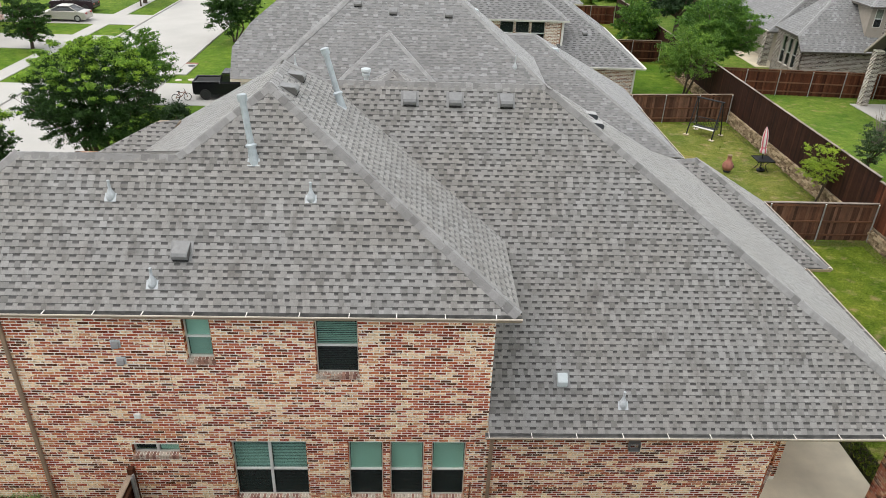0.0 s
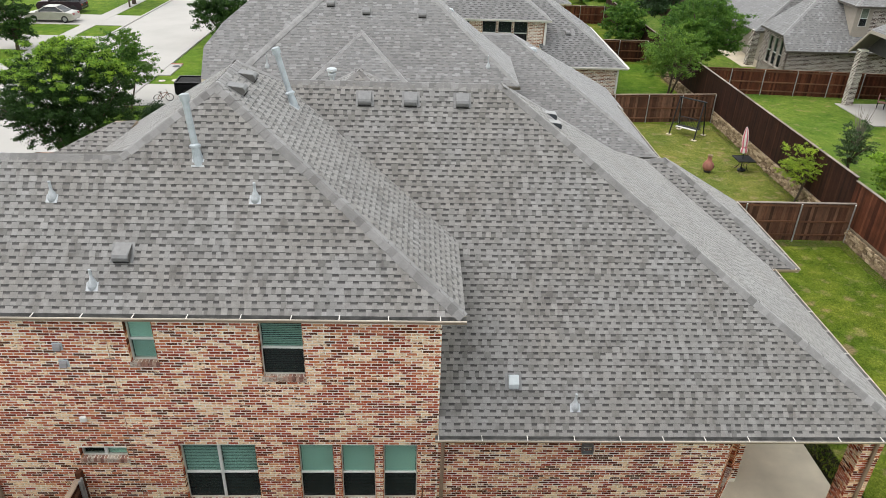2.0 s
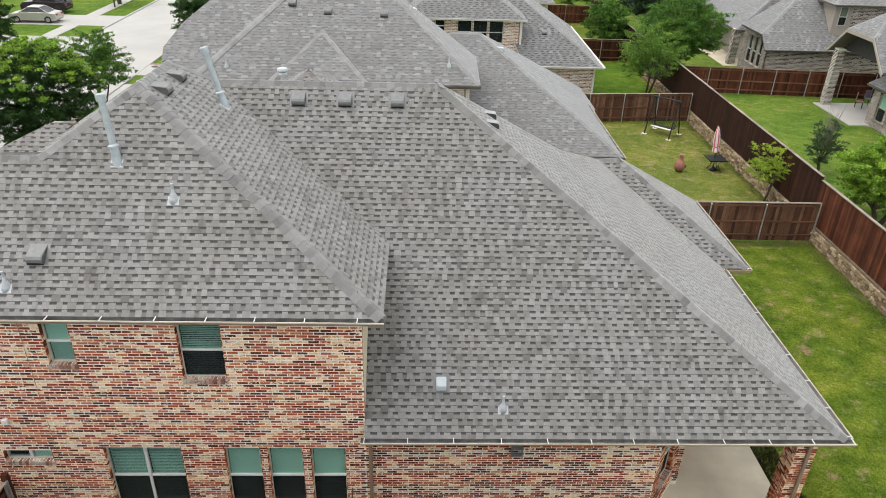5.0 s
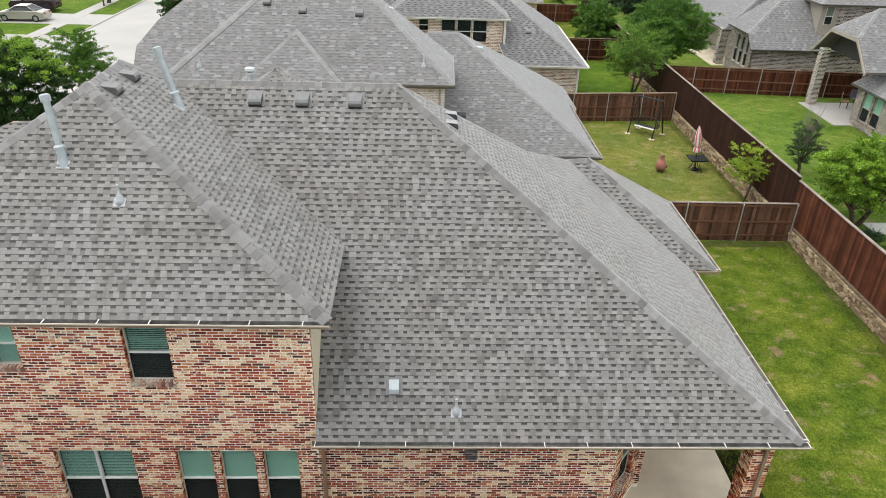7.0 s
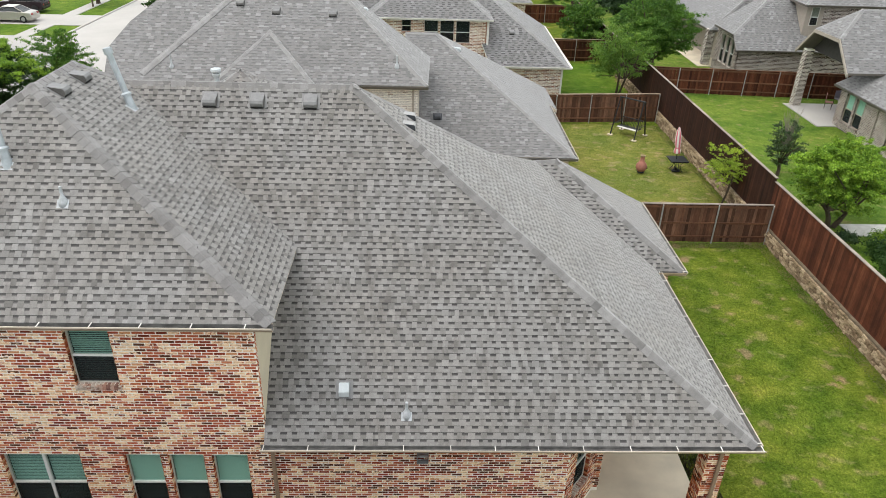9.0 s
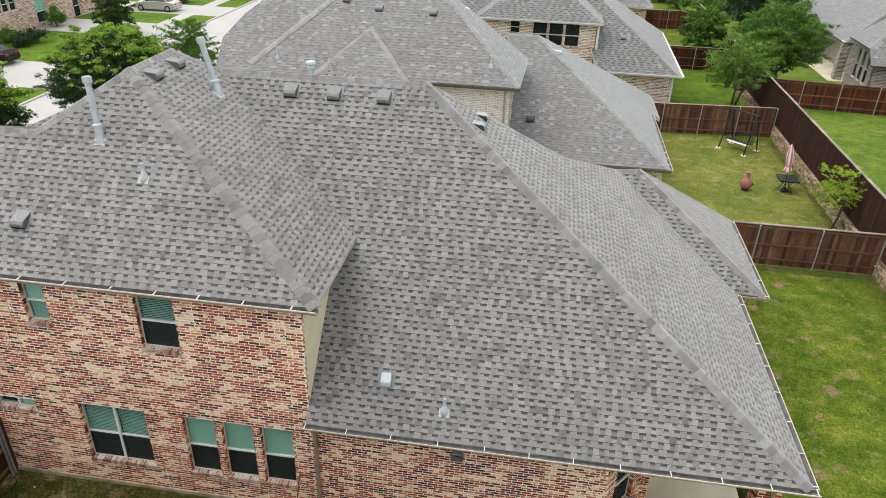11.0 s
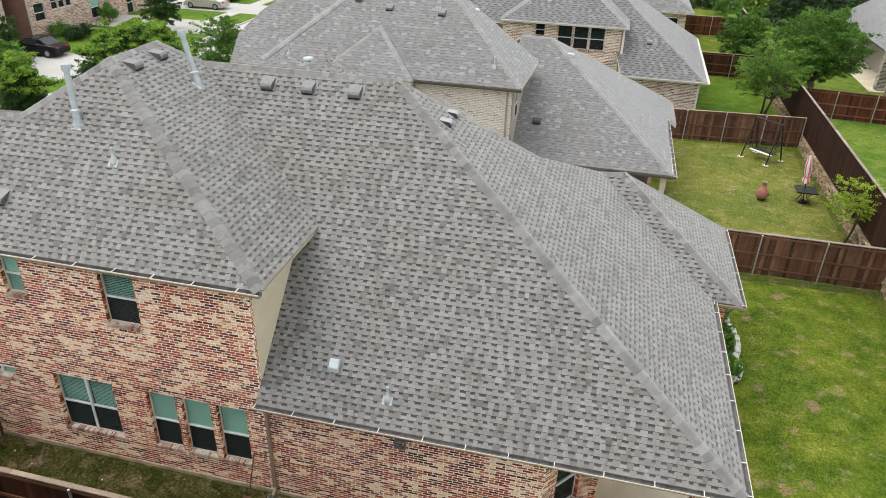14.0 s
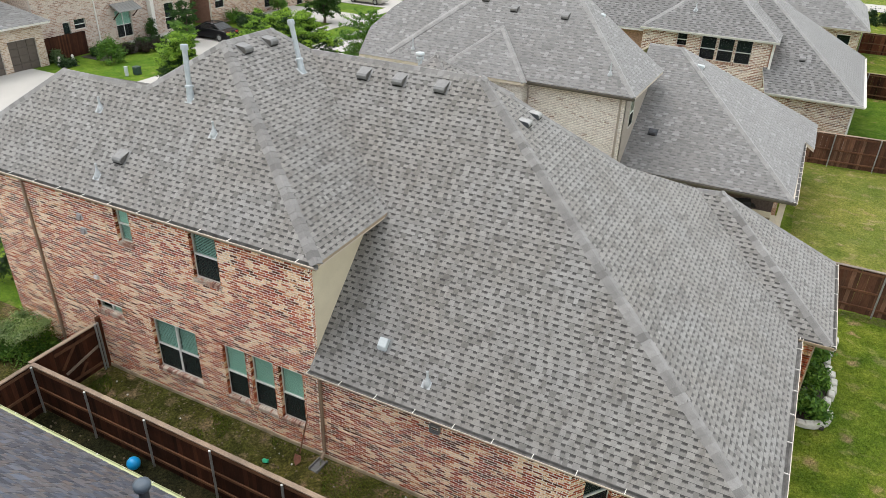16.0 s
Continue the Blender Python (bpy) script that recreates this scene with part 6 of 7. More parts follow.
op = [[(8.0, -5.12, 3.4), (-16.0, -5.12, 3.4), (-12.0, -9.2, 7.1), (4.0, -9.2, 7.1)], [(-16.0, -13.3, 3.4), (8.0, -13.3, 3.4), (4.0, -9.2, 7.1), (-12.0, -9.2, 7.1)], [(8.0, -13.3, 3.4), (8.0, -5.12, 3.4), (4.0, -9.2, 7.1)], [(-16.0, -5.12, 3.4), (-16.0, -13.3, 3.4), (-12.0, -9.2, 7.1)]]
roofed(own, op, [], R4, [M_SHINGLE_DARK, M_SHINGLE_DARK, M_BAND_DARK], exposure=0.14, tab=(0.12, 0.3), gap=(0.03, 0.12), fascia=M_YELLOW_TRIM)
bm = bmesh.new()
box(bm, (-15.6, -12.9, 0), (7.6, -5.6, 3.4))
part("wall", bm, M_BRICK_TAN, own)
gutter(own, (-16.0, -5.12, 3.38), (8.0, -5.12, 3.38), (0, 1, 0), M_YELLOW_TRIM, inside=M_YELLOW_TRIM, size=0.13, brackets=True, bracket_step=0.9)
bm = bmesh.new()
box(bm, (-16.0, -5.11, 3.392), (8.0, -5.03, 3.4), 0.002)
part("gutter_cover", bm, M_YELLOW_TRIM, own, "pale yellow-green gutter cover")
dome = thing("roof_pipe", (0.2, -5.84, 4.05), "dark blue-grey plumbing pipe with a domed cap", "roof vent")
part("pipe", lathe([(0.1, -0.25), (0.1, 0.5)], 14), M_VENT_BLACK, dome)
M_DOME = plain("slate_blue_cap", (0.075, 0.1, 0.13), 0.5)
part("cap", lathe([(0.12, 0.4), (0.165, 0.43), (0.175, 0.5), (0.165, 0.56), (0.09, 0.59), (0.03, 0.595)], 16), M_DOME, dome, smooth=True)

# ---- plants ----
def leaf_cloud(name, clumps, leaves, size, mat, parent, seed, squash=0.8, label=""):
    """A crown: small pointed leaves gathered in many uneven clumps that thin outwards."""
    rg = np.random.RandomState(seed)
    c = np.array([k[:3] for k in clumps])
    rad = np.array([k[3] for k in clumps])
    pick = rg.choice(len(clumps), leaves, p=rad ** 2 / (rad ** 2).sum())
    d = rg.normal(0, 1, (leaves, 3))
    d /= np.linalg.norm(d, axis=1)[:, None]
    r = rad[pick] * np.minimum(2.0, np.abs(rg.normal(0, 0.8, leaves)))
    p = c[pick] + d * r[:, None] * np.array([1, 1, squash])
    n = d + rg.normal(0, 0.55, (leaves, 3)) + np.array([0, 0, 0.35])
    n /= np.linalg.norm(n, axis=1)[:, None]
    t = np.cross(n, rg.normal(0, 1, (leaves, 3)))
    t /= np.linalg.norm(t, axis=1)[:, None]
    b = np.cross(n, t)
    s = size * rg.uniform(0.6, 1.3, leaves)[:, None]
    quad = np.stack([p - t * s, p - b * s * 0.45 + n * s * 0.12, p + t * s, p + b * s * 0.45 + n * s * 0.12], 1).reshape(-1, 3)
    me = bpy.data.meshes.new(name)
    me.from_pydata(quad.tolist(), [], np.arange(leaves * 4).reshape(-1, 4).tolist())
    me.materials.append(mat)
    ob = new(name, me)
    ob.parent = parent
    return tagged(ob, label)


def tree(at, crown, count, mat, seed, leaves=9000, leaf=0.12, trunk=0.13, stems=1, label="", clump=0.75, group="trees"):
    """crown: half width in x, y, bottom and top height. Trunk, forking limbs and leafy clumps."""
    rg = random.Random(seed)
    tr = thing("tree", at, label, "tree", group)
    rx, ry, zb, zt = crown
    mid, half = (zb + zt) / 2, (zt - zb) / 2
    clumps = []
    deep = stems > 3 or half > 2.75
    reach = 0.6 if deep else 0.75
    off = Vector((seed * 3.1, seed * 1.7, seed))
    while len(clumps) < count * 9:
        d = Vector((rg.gauss(0, 1), rg.gauss(0, 1), rg.gauss(0, 1))).normalized()
        edge = 0.86 + (0.16 if stems > 3 else 0.3) * noise.noise(d * 2.2 + off)
        q = edge * rg.random() ** 0.4
        k = clump * rg.uniform(0.3, 0.75) * (rx + half) / 4
        c = Vector((d.x * q * rx, d.y * q * ry, mid + d.z * q * half * (0.85 if d.z < 0 else 1.0)))
        # each clump is a spray that reaches outwards and thins towards its tip
        out = Vector((d.x + rg.uniform(-0.5, 0.5), d.y + rg.uniform(-0.5, 0.5), 0.35 * d.z + rg.uniform(-0.1, 0.25)))
        clumps += [(*(c + out * k * (j * reach - 0.6)), k * (0.8 - 0.2 * j)) for j in range(3)]
    # young: light on the crown top is put into leaf colour, lime over darker
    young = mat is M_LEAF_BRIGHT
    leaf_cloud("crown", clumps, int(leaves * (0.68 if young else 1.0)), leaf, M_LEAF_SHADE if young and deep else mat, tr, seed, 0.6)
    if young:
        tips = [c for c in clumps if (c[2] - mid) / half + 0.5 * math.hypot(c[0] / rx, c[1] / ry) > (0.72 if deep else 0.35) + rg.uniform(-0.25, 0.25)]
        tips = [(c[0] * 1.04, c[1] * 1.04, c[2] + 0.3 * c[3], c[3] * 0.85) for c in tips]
        leaf_cloud("young_leaves", tips, int(leaves * 0.32), leaf * 1.05, M_LEAF_LIME, tr, seed + 100, 0.45, "yellow-green leaves standing for light on the crown top")
    bm = bmesh.new()
    limbs = bmesh.new()
    for s in range(stems):
        a = rg.uniform(0, 6.28)
        foot = Vector((math.cos(a), math.sin(a), 0)) * (0.12 * (stems > 1))
        fork = Vector((math.cos(a), math.sin(a), 0)) * (rx * 0.28 * (stems > 1)) + Vector((rg.uniform(-0.1, 0.1), rg.uniform(-0.1, 0.1), zb + half * 0.35))
        r = trunk / math.sqrt(stems)
        tube(bm, foot - Vector((0, 0, 0.2)), foot + (fork - foot) * 0.5 + Vector((0.04, -0.03, 0)), r * 1.25, r, 9)
        tube(bm, foot + (fork - foot) * 0.48 + Vector((0.04, -0.03, 0)), fork, r, r * 0.75, 9)
        for c in rg.sample(clumps, min(len(clumps), 14 // stems + 2)):
            e = Vector(c[:3])
            m = fork.lerp(e, 0.5) + Vector((rg.uniform(-0.2, 0.2), rg.uniform(-0.2, 0.2), 0.1))
            tube(limbs, fork - Vector((0, 0, 0.1)), m, r * 0.45, r * 0.3, 6)
            tube(limbs, m, e, r * 0.3, r * 0.1, 6)
    part("trunk", bm, M_BARK, tr)
    part("limb", limbs, M_BARK, tr)
    return tr


def shrub(at, size, mat, seed, leaves=2500, leaf=0.07, label="", n=14, group="shrubs", square=False):
    rg = random.Random(seed)
    s = thing("shrub", at, label, "shrub", group)
    cl = []
    for i in range(n):
        x, y, z = rg.uniform(-1, 1), rg.uniform(-1, 1), rg.random()
        k = 1.0 if square else max(0.3, 1 - 0.35 * (x * x + y * y))
        cl.append((x * size[0] * 0.72, y * size[1] * 0.72, (0.2 + z * 0.6) * size[2] * k, 0.36 * min(size) * rg.uniform(0.7, 1.2)))
    leaf_cloud("foliage", cl, leaves, leaf, mat, s, seed, 0.9)
    bm = bmesh.new()
    for c in cl[:7]:
        tube(bm, (c[0] * 0.2, c[1] * 0.2, -0.05), c[:3], 0.03, 0.01, 5)
    part("stem", bm, M_BARK, s)
    return s


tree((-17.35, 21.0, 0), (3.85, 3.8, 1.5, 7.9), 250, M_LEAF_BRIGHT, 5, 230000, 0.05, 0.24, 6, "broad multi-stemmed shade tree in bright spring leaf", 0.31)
tree((-20.1, 34.2, 0), (2.6, 2.5, 0.7, 5.5), 70, M_LEAF_MID, 6, 24000, 0.07, 0.1, 3, "light feathery young tree on the street lawn", 0.5)
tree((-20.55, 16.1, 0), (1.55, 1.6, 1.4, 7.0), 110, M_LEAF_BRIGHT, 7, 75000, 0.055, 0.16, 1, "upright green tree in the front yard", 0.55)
tree((-18.8, 54.1, 0), (3.2, 3.0, 0.2, 6.6), 60, M_LEAF_OAK, 8, 26000, 0.1, 0.14, 3, "street tree with a rounded open crown", 0.55)
tree((-35.0, 49.6, 0), (2.2, 2.2, 0.0, 5.4), 40, M_LEAF_OAK, 9, 16000, 0.1, 0.14, 1, "dark round street tree across the road", 0.55)
tree((-36.2, 31.4, 0), (1.5, 1.5, 0.0, 3.4), 34, M_LEAF_MID, 10, 12000, 0.09, 0.15, 2, "bushy bright green tree across the road", 0.55)
tree((-39.6, 35.0, 0), (1.4, 1.4, 0.2, 4.4), 30, M_LEAF_OAK, 11, 9000, 0.09, 0.15, 1, "young green tree before a brick house", 0.55)
tree((-33.0, 72.0, 0), (3.0, 3.0, 2.0, 7.0), 26, M_LEAF_OAK, 12, 7000, 0.16, 0.2, 1, "street tree further along the road", 0.6)
tree((19.1, 20.6, 0.05), (1.45, 1.4, 0.8, 3.4), 70, M_LEAF_YELLOW, 13, 12000, 0.036, 0.07, 3, "small bright young tree by the stone wall", 0.36)
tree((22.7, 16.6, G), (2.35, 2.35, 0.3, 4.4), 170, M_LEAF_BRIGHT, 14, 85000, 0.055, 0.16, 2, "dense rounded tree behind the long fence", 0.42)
tree((22.9, 22.6, G), (1.05, 1.05, 0.2, 3.3), 40, M_LEAF_GREY, 15, 8000, 0.05, 0.09, 1, "thin young oak with bare twigs at its top", 0.5)
tree((17.9, 38.6, 0.05), (3.0, 2.4, 1.1, 5.7), 100, M_LEAF_PALE_GREEN, 16, 24000, 0.065, 0.12, 2, "leaning tree by the far end of the stone wall", 0.42)
tree((21.7, 43.3, G), (3.8, 3.2, 0.0, 7.0), 160, M_LEAF_MID, 17, 70000, 0.08, 0.28, 1, "large dense oak behind the cedar fences", 0.42)
tree((18.3, 53.0, 0), (2.6, 2.4, 0.0, 5.6), 80, M_LEAF_MID, 18, 24000, 0.11, 0.2, 1, "dark rounded evergreen by the far fence", 0.45)
tree((23.5, 58.0, 0.6), (4.0, 4.0, 1.0, 7.5), 40, M_LEAF_DEEP, 19, 12000, 0.17, 0.25, 1, "dark tree in the far back yards", 0.55)
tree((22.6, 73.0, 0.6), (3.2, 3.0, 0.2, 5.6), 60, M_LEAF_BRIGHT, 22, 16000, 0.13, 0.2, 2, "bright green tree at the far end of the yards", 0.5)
tree((25.5, 70.0, 0.6), (2.6, 2.6, 0.2, 6.2), 60, M_LEAF_OAK, 23, 14000, 0.12, 0.2, 1, "dark green tree at the far end of the yards", 0.5)
for i, x in enumerate((16.4, 18.6, 20.8)):
    shrub((x, 84.5, 0), (1.3, 1.1, 1.9), M_LEAF_DEEP, 96 + i, 3000, 0.12, "dark hedge shrub beside the far cross street", 14, "far hedge shrubs")
for i, (x, y) in enumerate(((20.0, 81.0), (21.0, 79.2), (22.2, 77.2))):
    shrub((x, y, 0.3), (1.3, 1.3, 2.0), M_LEAF_MID, 120 + i, 4000, 0.11, "green bush at the far end of the yards", 16, "far yard bushes")
tree((29.0, 66.0, 0.6), (4.5, 4.0, 1.0, 8.0), 40, M_LEAF_OAK, 20, 11000, 0.18, 0.25, 1, "tree in the far back yards", 0.55)
# bare twigs on the thin oak
bm = bmesh.new()
rg = random.Random(8)
for i in range(70):
    a, q = rg.uniform(0, 6.28), rg.uniform(0.1, 0.55)
    z = rg.uniform(1.6, 2.6)
    tube(bm, (math.cos(a) * q * 0.3, math.sin(a) * q * 0.3, z), (math.cos(a) * q, math.sin(a) * q, z + rg.uniform(0.6, 1.5)), 0.012, 0.003, 4)
twigs = tagged(part("dead_twig", bm, M_TWIG, None), "grey bare twigs above the thin oak", "branch")
twigs.location = (22.9, 22.6, G)
clipped = shrub((-11.7, -0.9, 0), (1.05, 0.95, 1.3), M_LEAF_MID, 31, 14000, 0.045, "rounded clipped shrub with a pale green top", 34)
rg = random.Random(77)
leaf_cloud("pale_top", [(rg.uniform(-0.7, 0.7), rg.uniform(-0.6, 0.6), 1.12 + rg.uniform(-0.08, 0.06), 0.24) for i in range(34)], 9000, 0.045, M_LEAF_PALE, clipped, 78, 0.35, "pale variegated leaves")
# added shrub stands for a dark trunk and the shade around it
shrub((-15.9, 2.7, 0), (1.2, 1.6, 3.0), M_LEAF_DEEP, 34, 9000, 0.07, "tall dark shrub added for a trunk and shade beside the house corner", 26)
tree((17.5, 88.0, 0), (2.8, 2.8, 1.6, 6.5), 40, M_LEAF_DEEP, 21, 9000, 0.14, 0.22, 2, "dark tree beside a far cross street", 0.5)
shrub((-17.5, 31.9, 0), (1.1, 1.0, 1.2), M_LEAF_DEEP, 33, 5000, 0.08, "low dark bush beside a driveway", 18)
for i, (x, y, sx, sy, sz) in enumerate(((12.58, 8.95, 0.54, 0.6, 0.9), (12.6, 10.6, 0.52, 0.58, 0.9), (12.58, 12.2, 0.5, 0.55, 0.85))):
    shrub((x, y, 0.1), (sx, sy, sz), M_LEAF_MID, 40 + i, 6000, 0.075, "glossy dark green shrub in the stone-edged bed", 22, "bed shrubs")
bed = tagged(thing("planting_bed", (12.08, 8.3, 0)), "dark mulch bed along the house wall", "planting bed", kind="structure")
bm = bmesh.new()
box(bm, (-0.3, 0.0, 0.0), (1.0, 5.6, 0.12), 0.03)
part("mulch", bm, M_SOIL, bed)
border = thing("stone_edging", (12.08, 8.3, 0), "curved edging of pale limestone blocks", "edging")
for i in range(18):
    q = i / 17
    if q < 0.3:
        a = radians(-90 + q / 0.3 * 90)
        x, y, ang = 0.35 + math.cos(a) * 0.75, 0.7 + math.sin(a) * 0.75, a + math.pi / 2
    else:
        x, y, ang = 1.1 + 0.12 * math.sin(q * 14), 0.7 + (q - 0.3) / 0.7 * 4.6, math.pi / 2
    bm = bmesh.new()
    box(bm, (-0.17, -0.11, 0), (0.17, 0.11, 0.2 + 0.03 * (i % 3)), 0.035, Matrix.Translation((x, y, 0)) @ Matrix.Rotation(ang, 4, "Z"))
    part("stone", bm, M_STONE_PALE, border)

# stony strip and low planting in the raised yard
bm = bmesh.new()
box(bm, (23.2, 15.5, 0.5), (28.5, 16.7, 0.9), 0.02)
tagged(part("garden_path", bm, M_STONE_PALE, None), "pale stony path across the raised yard", "path", kind="structure")
for i, (x, y, q, m) in enumerate(((23.5, 13.5, 0.85, M_LEAF_OAK), (24.2, 14.6, 0.75, M_LEAF_BRIGHT), (23.1, 11.9, 0.85, M_LEAF_OAK), (24.9, 13.2, 0.9, M_LEAF_OAK), (22.2, 14.4, 0.5, M_LEAF_DEEP))):
    shrub((x, y, 0.86), (q, q * 0.9, 0.95), m, 60 + i, 5000, 0.06, "low leafy shrub beside a stony path", 18, "path shrubs")

# ---- yard things ----
def swing_seat(at, turn):
    s = thing("garden_swing", at, "black metal garden swing with a slatted bench seat", "swing", turn=turn)
    for x in (-0.85, 0.85):
        for y in (-0.75, 0.75):
            bm = bmesh.new()
            tube(bm, (x, y, 0), (x * 0.96, y * 0.1, 2.35), 0.042, None, 8)
            leg = part("leg", bm, M_IRON, s)
            bm = bmesh.new()
            box(bm, (x - 0.15, y - 0.13, 0), (x + 0.15, y + 0.13, 0.04), 0.006)
            part("foot_block", bm, M_CONCRETE, leg)
        bm = bmesh.new()
        tube(bm, (x, -0.5, 0.7), (x, 0.5, 0.7), 0.022, None, 8)
        part("brace", bm, M_IRON, s)
    bm = bmesh.new()
    tube(bm, (-0.92, 0, 2.35), (0.92, 0, 2.35), 0.05, None, 8)
    part("top_bar", bm, M_IRON, s)
    for i in range(5):
        bm = bmesh.new()
        box(bm, (-0.72, -0.28 + i * 0.115, 0.46), (0.72, -0.18 + i * 0.115, 0.485), 0.004)
        part("seat_slat", bm, M_TRIM_WHITE if i < 2 else M_IRON, s, "pale front slat" if i < 2 else "")
    for i in range(14):
        bm = bmesh.new()
        x = -0.69 + i * 0.106
        tube(bm, (x, 0.3, 0.48), (x, 0.42, 0.98), 0.014, None, 6)
        part("back_slat", bm, M_IRON, s)
    bm = bmesh.new()
    tube(bm, (-0.75, 0.42, 0.99), (0.75, 0.42, 0.99), 0.025, None, 8)
    tube(bm, (-0.75, 0.3, 0.47), (0.75, 0.3, 0.47), 0.025, None, 8)
    part("back_frame", bm, M_IRON, s)
    for x in (-0.74, 0.74):
        bm = bmesh.new()
        tube(bm, (x, -0.28, 0.7), (x, 0.36, 0.72), 0.022, None, 8)
        part("armrest", bm, M_IRON, s)
        bm = bmesh.new()
        tube(bm, (x, 0.05, 0.5), (x, 0.0, 2.35), 0.013, None, 6)
        part("hanger", bm, M_IRON, s)
    return s


swing_seat((17.0, 31.0, 0.05), -43)
chim = thing("chiminea", (16.12, 24.7, 0.05), "round-bellied terracotta chiminea on a low stand", "chiminea")
part("body", lathe([(0.18, 0.08), (0.27, 0.18), (0.32, 0.34), (0.28, 0.5), (0.17, 0.63), (0.125, 0.74), (0.12, 0.95), (0.15, 0.99), (0.13, 1.0), (0.09, 0.92)], 22), M_TERRACOTTA, chim, smooth=True)
part("rim", lathe([(0.13, 0.96), (0.158, 0.985), (0.152, 1.015), (0.115, 1.02)], 22), M_STONE, chim, "paler worn rim")
bm = bmesh.new()
ball(bm, (0.24, -0.12, 0.34), 0.11, 12, 8, (0.6, 0.6, 1))
part("fire_mouth", bm, M_DARK, chim)
part("stand", lathe([(0.2, 0.0), (0.2, 0.03), (0.17, 0.1)], 16), M_IRON, chim)
tbl = thing("patio_table", (18.25, 25.0, 0.05), "square black iron patio table with curved legs", "table")
bm = bmesh.new()
box(bm, (-0.5, -0.5, 0.69), (0.5, 0.5, 0.71), 0.006)
part("tabletop", bm, M_IRON, tbl)
bm = bmesh.new()
for a, b in (((-0.5, -0.5), (0.5, -0.47)), ((-0.5, 0.47), (0.5, 0.5)), ((-0.5, -0.47), (-0.47, 0.47)), ((0.47, -0.47), (0.5, 0.47))):
    box(bm, (*a, 0.66), (*b, 0.725), 0.004)
part("rim", bm, M_IRON, tbl)
for i in range(4):
    a = radians(45 + 90 * i)
    bm = bmesh.new()
    pts = [(0.42, 0.0), (0.26, 0.2), (0.2, 0.38), (0.34, 0.56), (0.52, 0.69)]
    for (r0, z0), (r1, z1) in zip(pts, pts[1:]):
        tube(bm, (math.cos(a) * r0, math.sin(a) * r0, z0), (math.cos(a) * r1, math.sin(a) * r1, z1), 0.018, None, 6)
    part("leg", bm, M_IRON, tbl)
umb = thing("garden_umbrella", (18.25, 25.0, 0.05), "folded red and white striped garden umbrella", "umbrella")
umb.matrix_world = umb.matrix_world @ Matrix.Rotation(radians(-6), 4, "Y")
bm = bmesh.new()
tube(bm, (0, 0, 0.0), (0, 0, 2.68), 0.024, None, 10)
part("pole", bm, M_IRON, umb)
part("base", lathe([(0.24, 0.0), (0.24, 0.05), (0.08, 0.09), (0.05, 0.2)], 18), M_IRON, umb)
bm = bmesh.new()
seg, prof = 16, [(0.17, 1.1), (0.18, 1.22), (0.12, 1.42), (0.155, 1.7), (0.14, 2.1), (0.09, 2.42), (0.02, 2.64)]
rings = [[bm.verts.new((r * (1 + 0.14 * (i % 2)) * math.cos(6.2832 * i / seg), r * (1 + 0.14 * (i % 2)) * math.sin(6.2832 * i / seg), z)) for i in range(seg)] for r, z in prof]
for a, b in zip(rings, rings[1:]):
    for i in range(seg):
        f = bm.faces.new((a[i], a[(i + 1) % seg], b[(i + 1) % seg], b[i]))
        f.material_index = (i // 2) % 2
part("canopy", bm, [M_CLOTH_RED, M_CLOTH_WHITE], umb, "gathered striped canopy")
bm = bmesh.new()
tube(bm, (0, 0, 1.39), (0, 0, 1.45), 0.145, None, 14)
part("tie", bm, M_CLOTH_RED, umb)
# side yard clutter
ballt = thing("play_ball", (-4.33, -2.93, 0.05), "shiny blue rubber play ball on the soil", "ball")
bm = bmesh.new()
ball(bm, (0, 0, 0.19), 0.19, 24, 16)
part("skin", bm, M_BALL, ballt, smooth=True)
toy = thing("plastic_toy", (-1.27, -1.0, 0.04), "crumpled bright green plastic toy on the grass", "toy")
bm = bmesh.new()
for v in ball(bm, (0, 0, 0.06), 0.1, 10, 7, (1, 0.8, 0.6)):
    v.co += Vector(noise.noise_vector(v.co * 14)) * 0.035
part("shell", bm, M_GREEN_TOY, toy)
shov = thing("shovel", (-0.44, -0.5, 0.04), "old shovel with a rusty blade leaning on the wall", "shovel")
bm = bmesh.new()
tube(bm, (0.02, 0.02, 0.3), (0.1, 0.42, 1.5), 0.018, None, 8)
part("handle", bm, M_RAIL, shov)
bm = bmesh.new()
prism(bm, [(-0.11, -0.05, 0.28), (0.11, -0.05, 0.28), (0.12, -0.12, 0.12), (0.0, -0.2, -0.01), (-0.12, -0.12, 0.12)], (0, 0.012, 0.008))
part("blade", bm, M_RUST, shov)
spl = thing("splash_block", (0.14, -0.36, 0.03), "grey concrete splash block under the downspout", "splash block", turn=-4)
bm = bmesh.new()
box(bm, (-0.16, -0.28, 0.0), (0.16, 0.2, 0.035), 0.008)
part("base", bm, M_BOXVENT, spl)
for x in (-0.16, 0.115):
    bm = bmesh.new()
    box(bm, (x, -0.28, 0.036), (x + 0.045, 0.2, 0.1), 0.008)
    part("side", bm, M_BOXVENT, spl)
rub, clods = Pile(), Pile()
for i in range(620):
    y = -0.1 - 2.2 * R.random() ** 1.4
    m = Matrix.Translation((R.uniform(-8.3, 6), y, 0.04)) @ Matrix.Rotation(R.uniform(0, 6), 4, "Z") @ Matrix.Scale(R.choice((0.015, 0.02, 0.02, 0.025, 0.03, 0.05)), 4)
    me = stones[R.randrange(6)]
    (rub if i % 15 == 0 else clods).add([tuple(m @ v.co) for v in me.vertices], [tuple(p.vertices) for p in me.polygons])
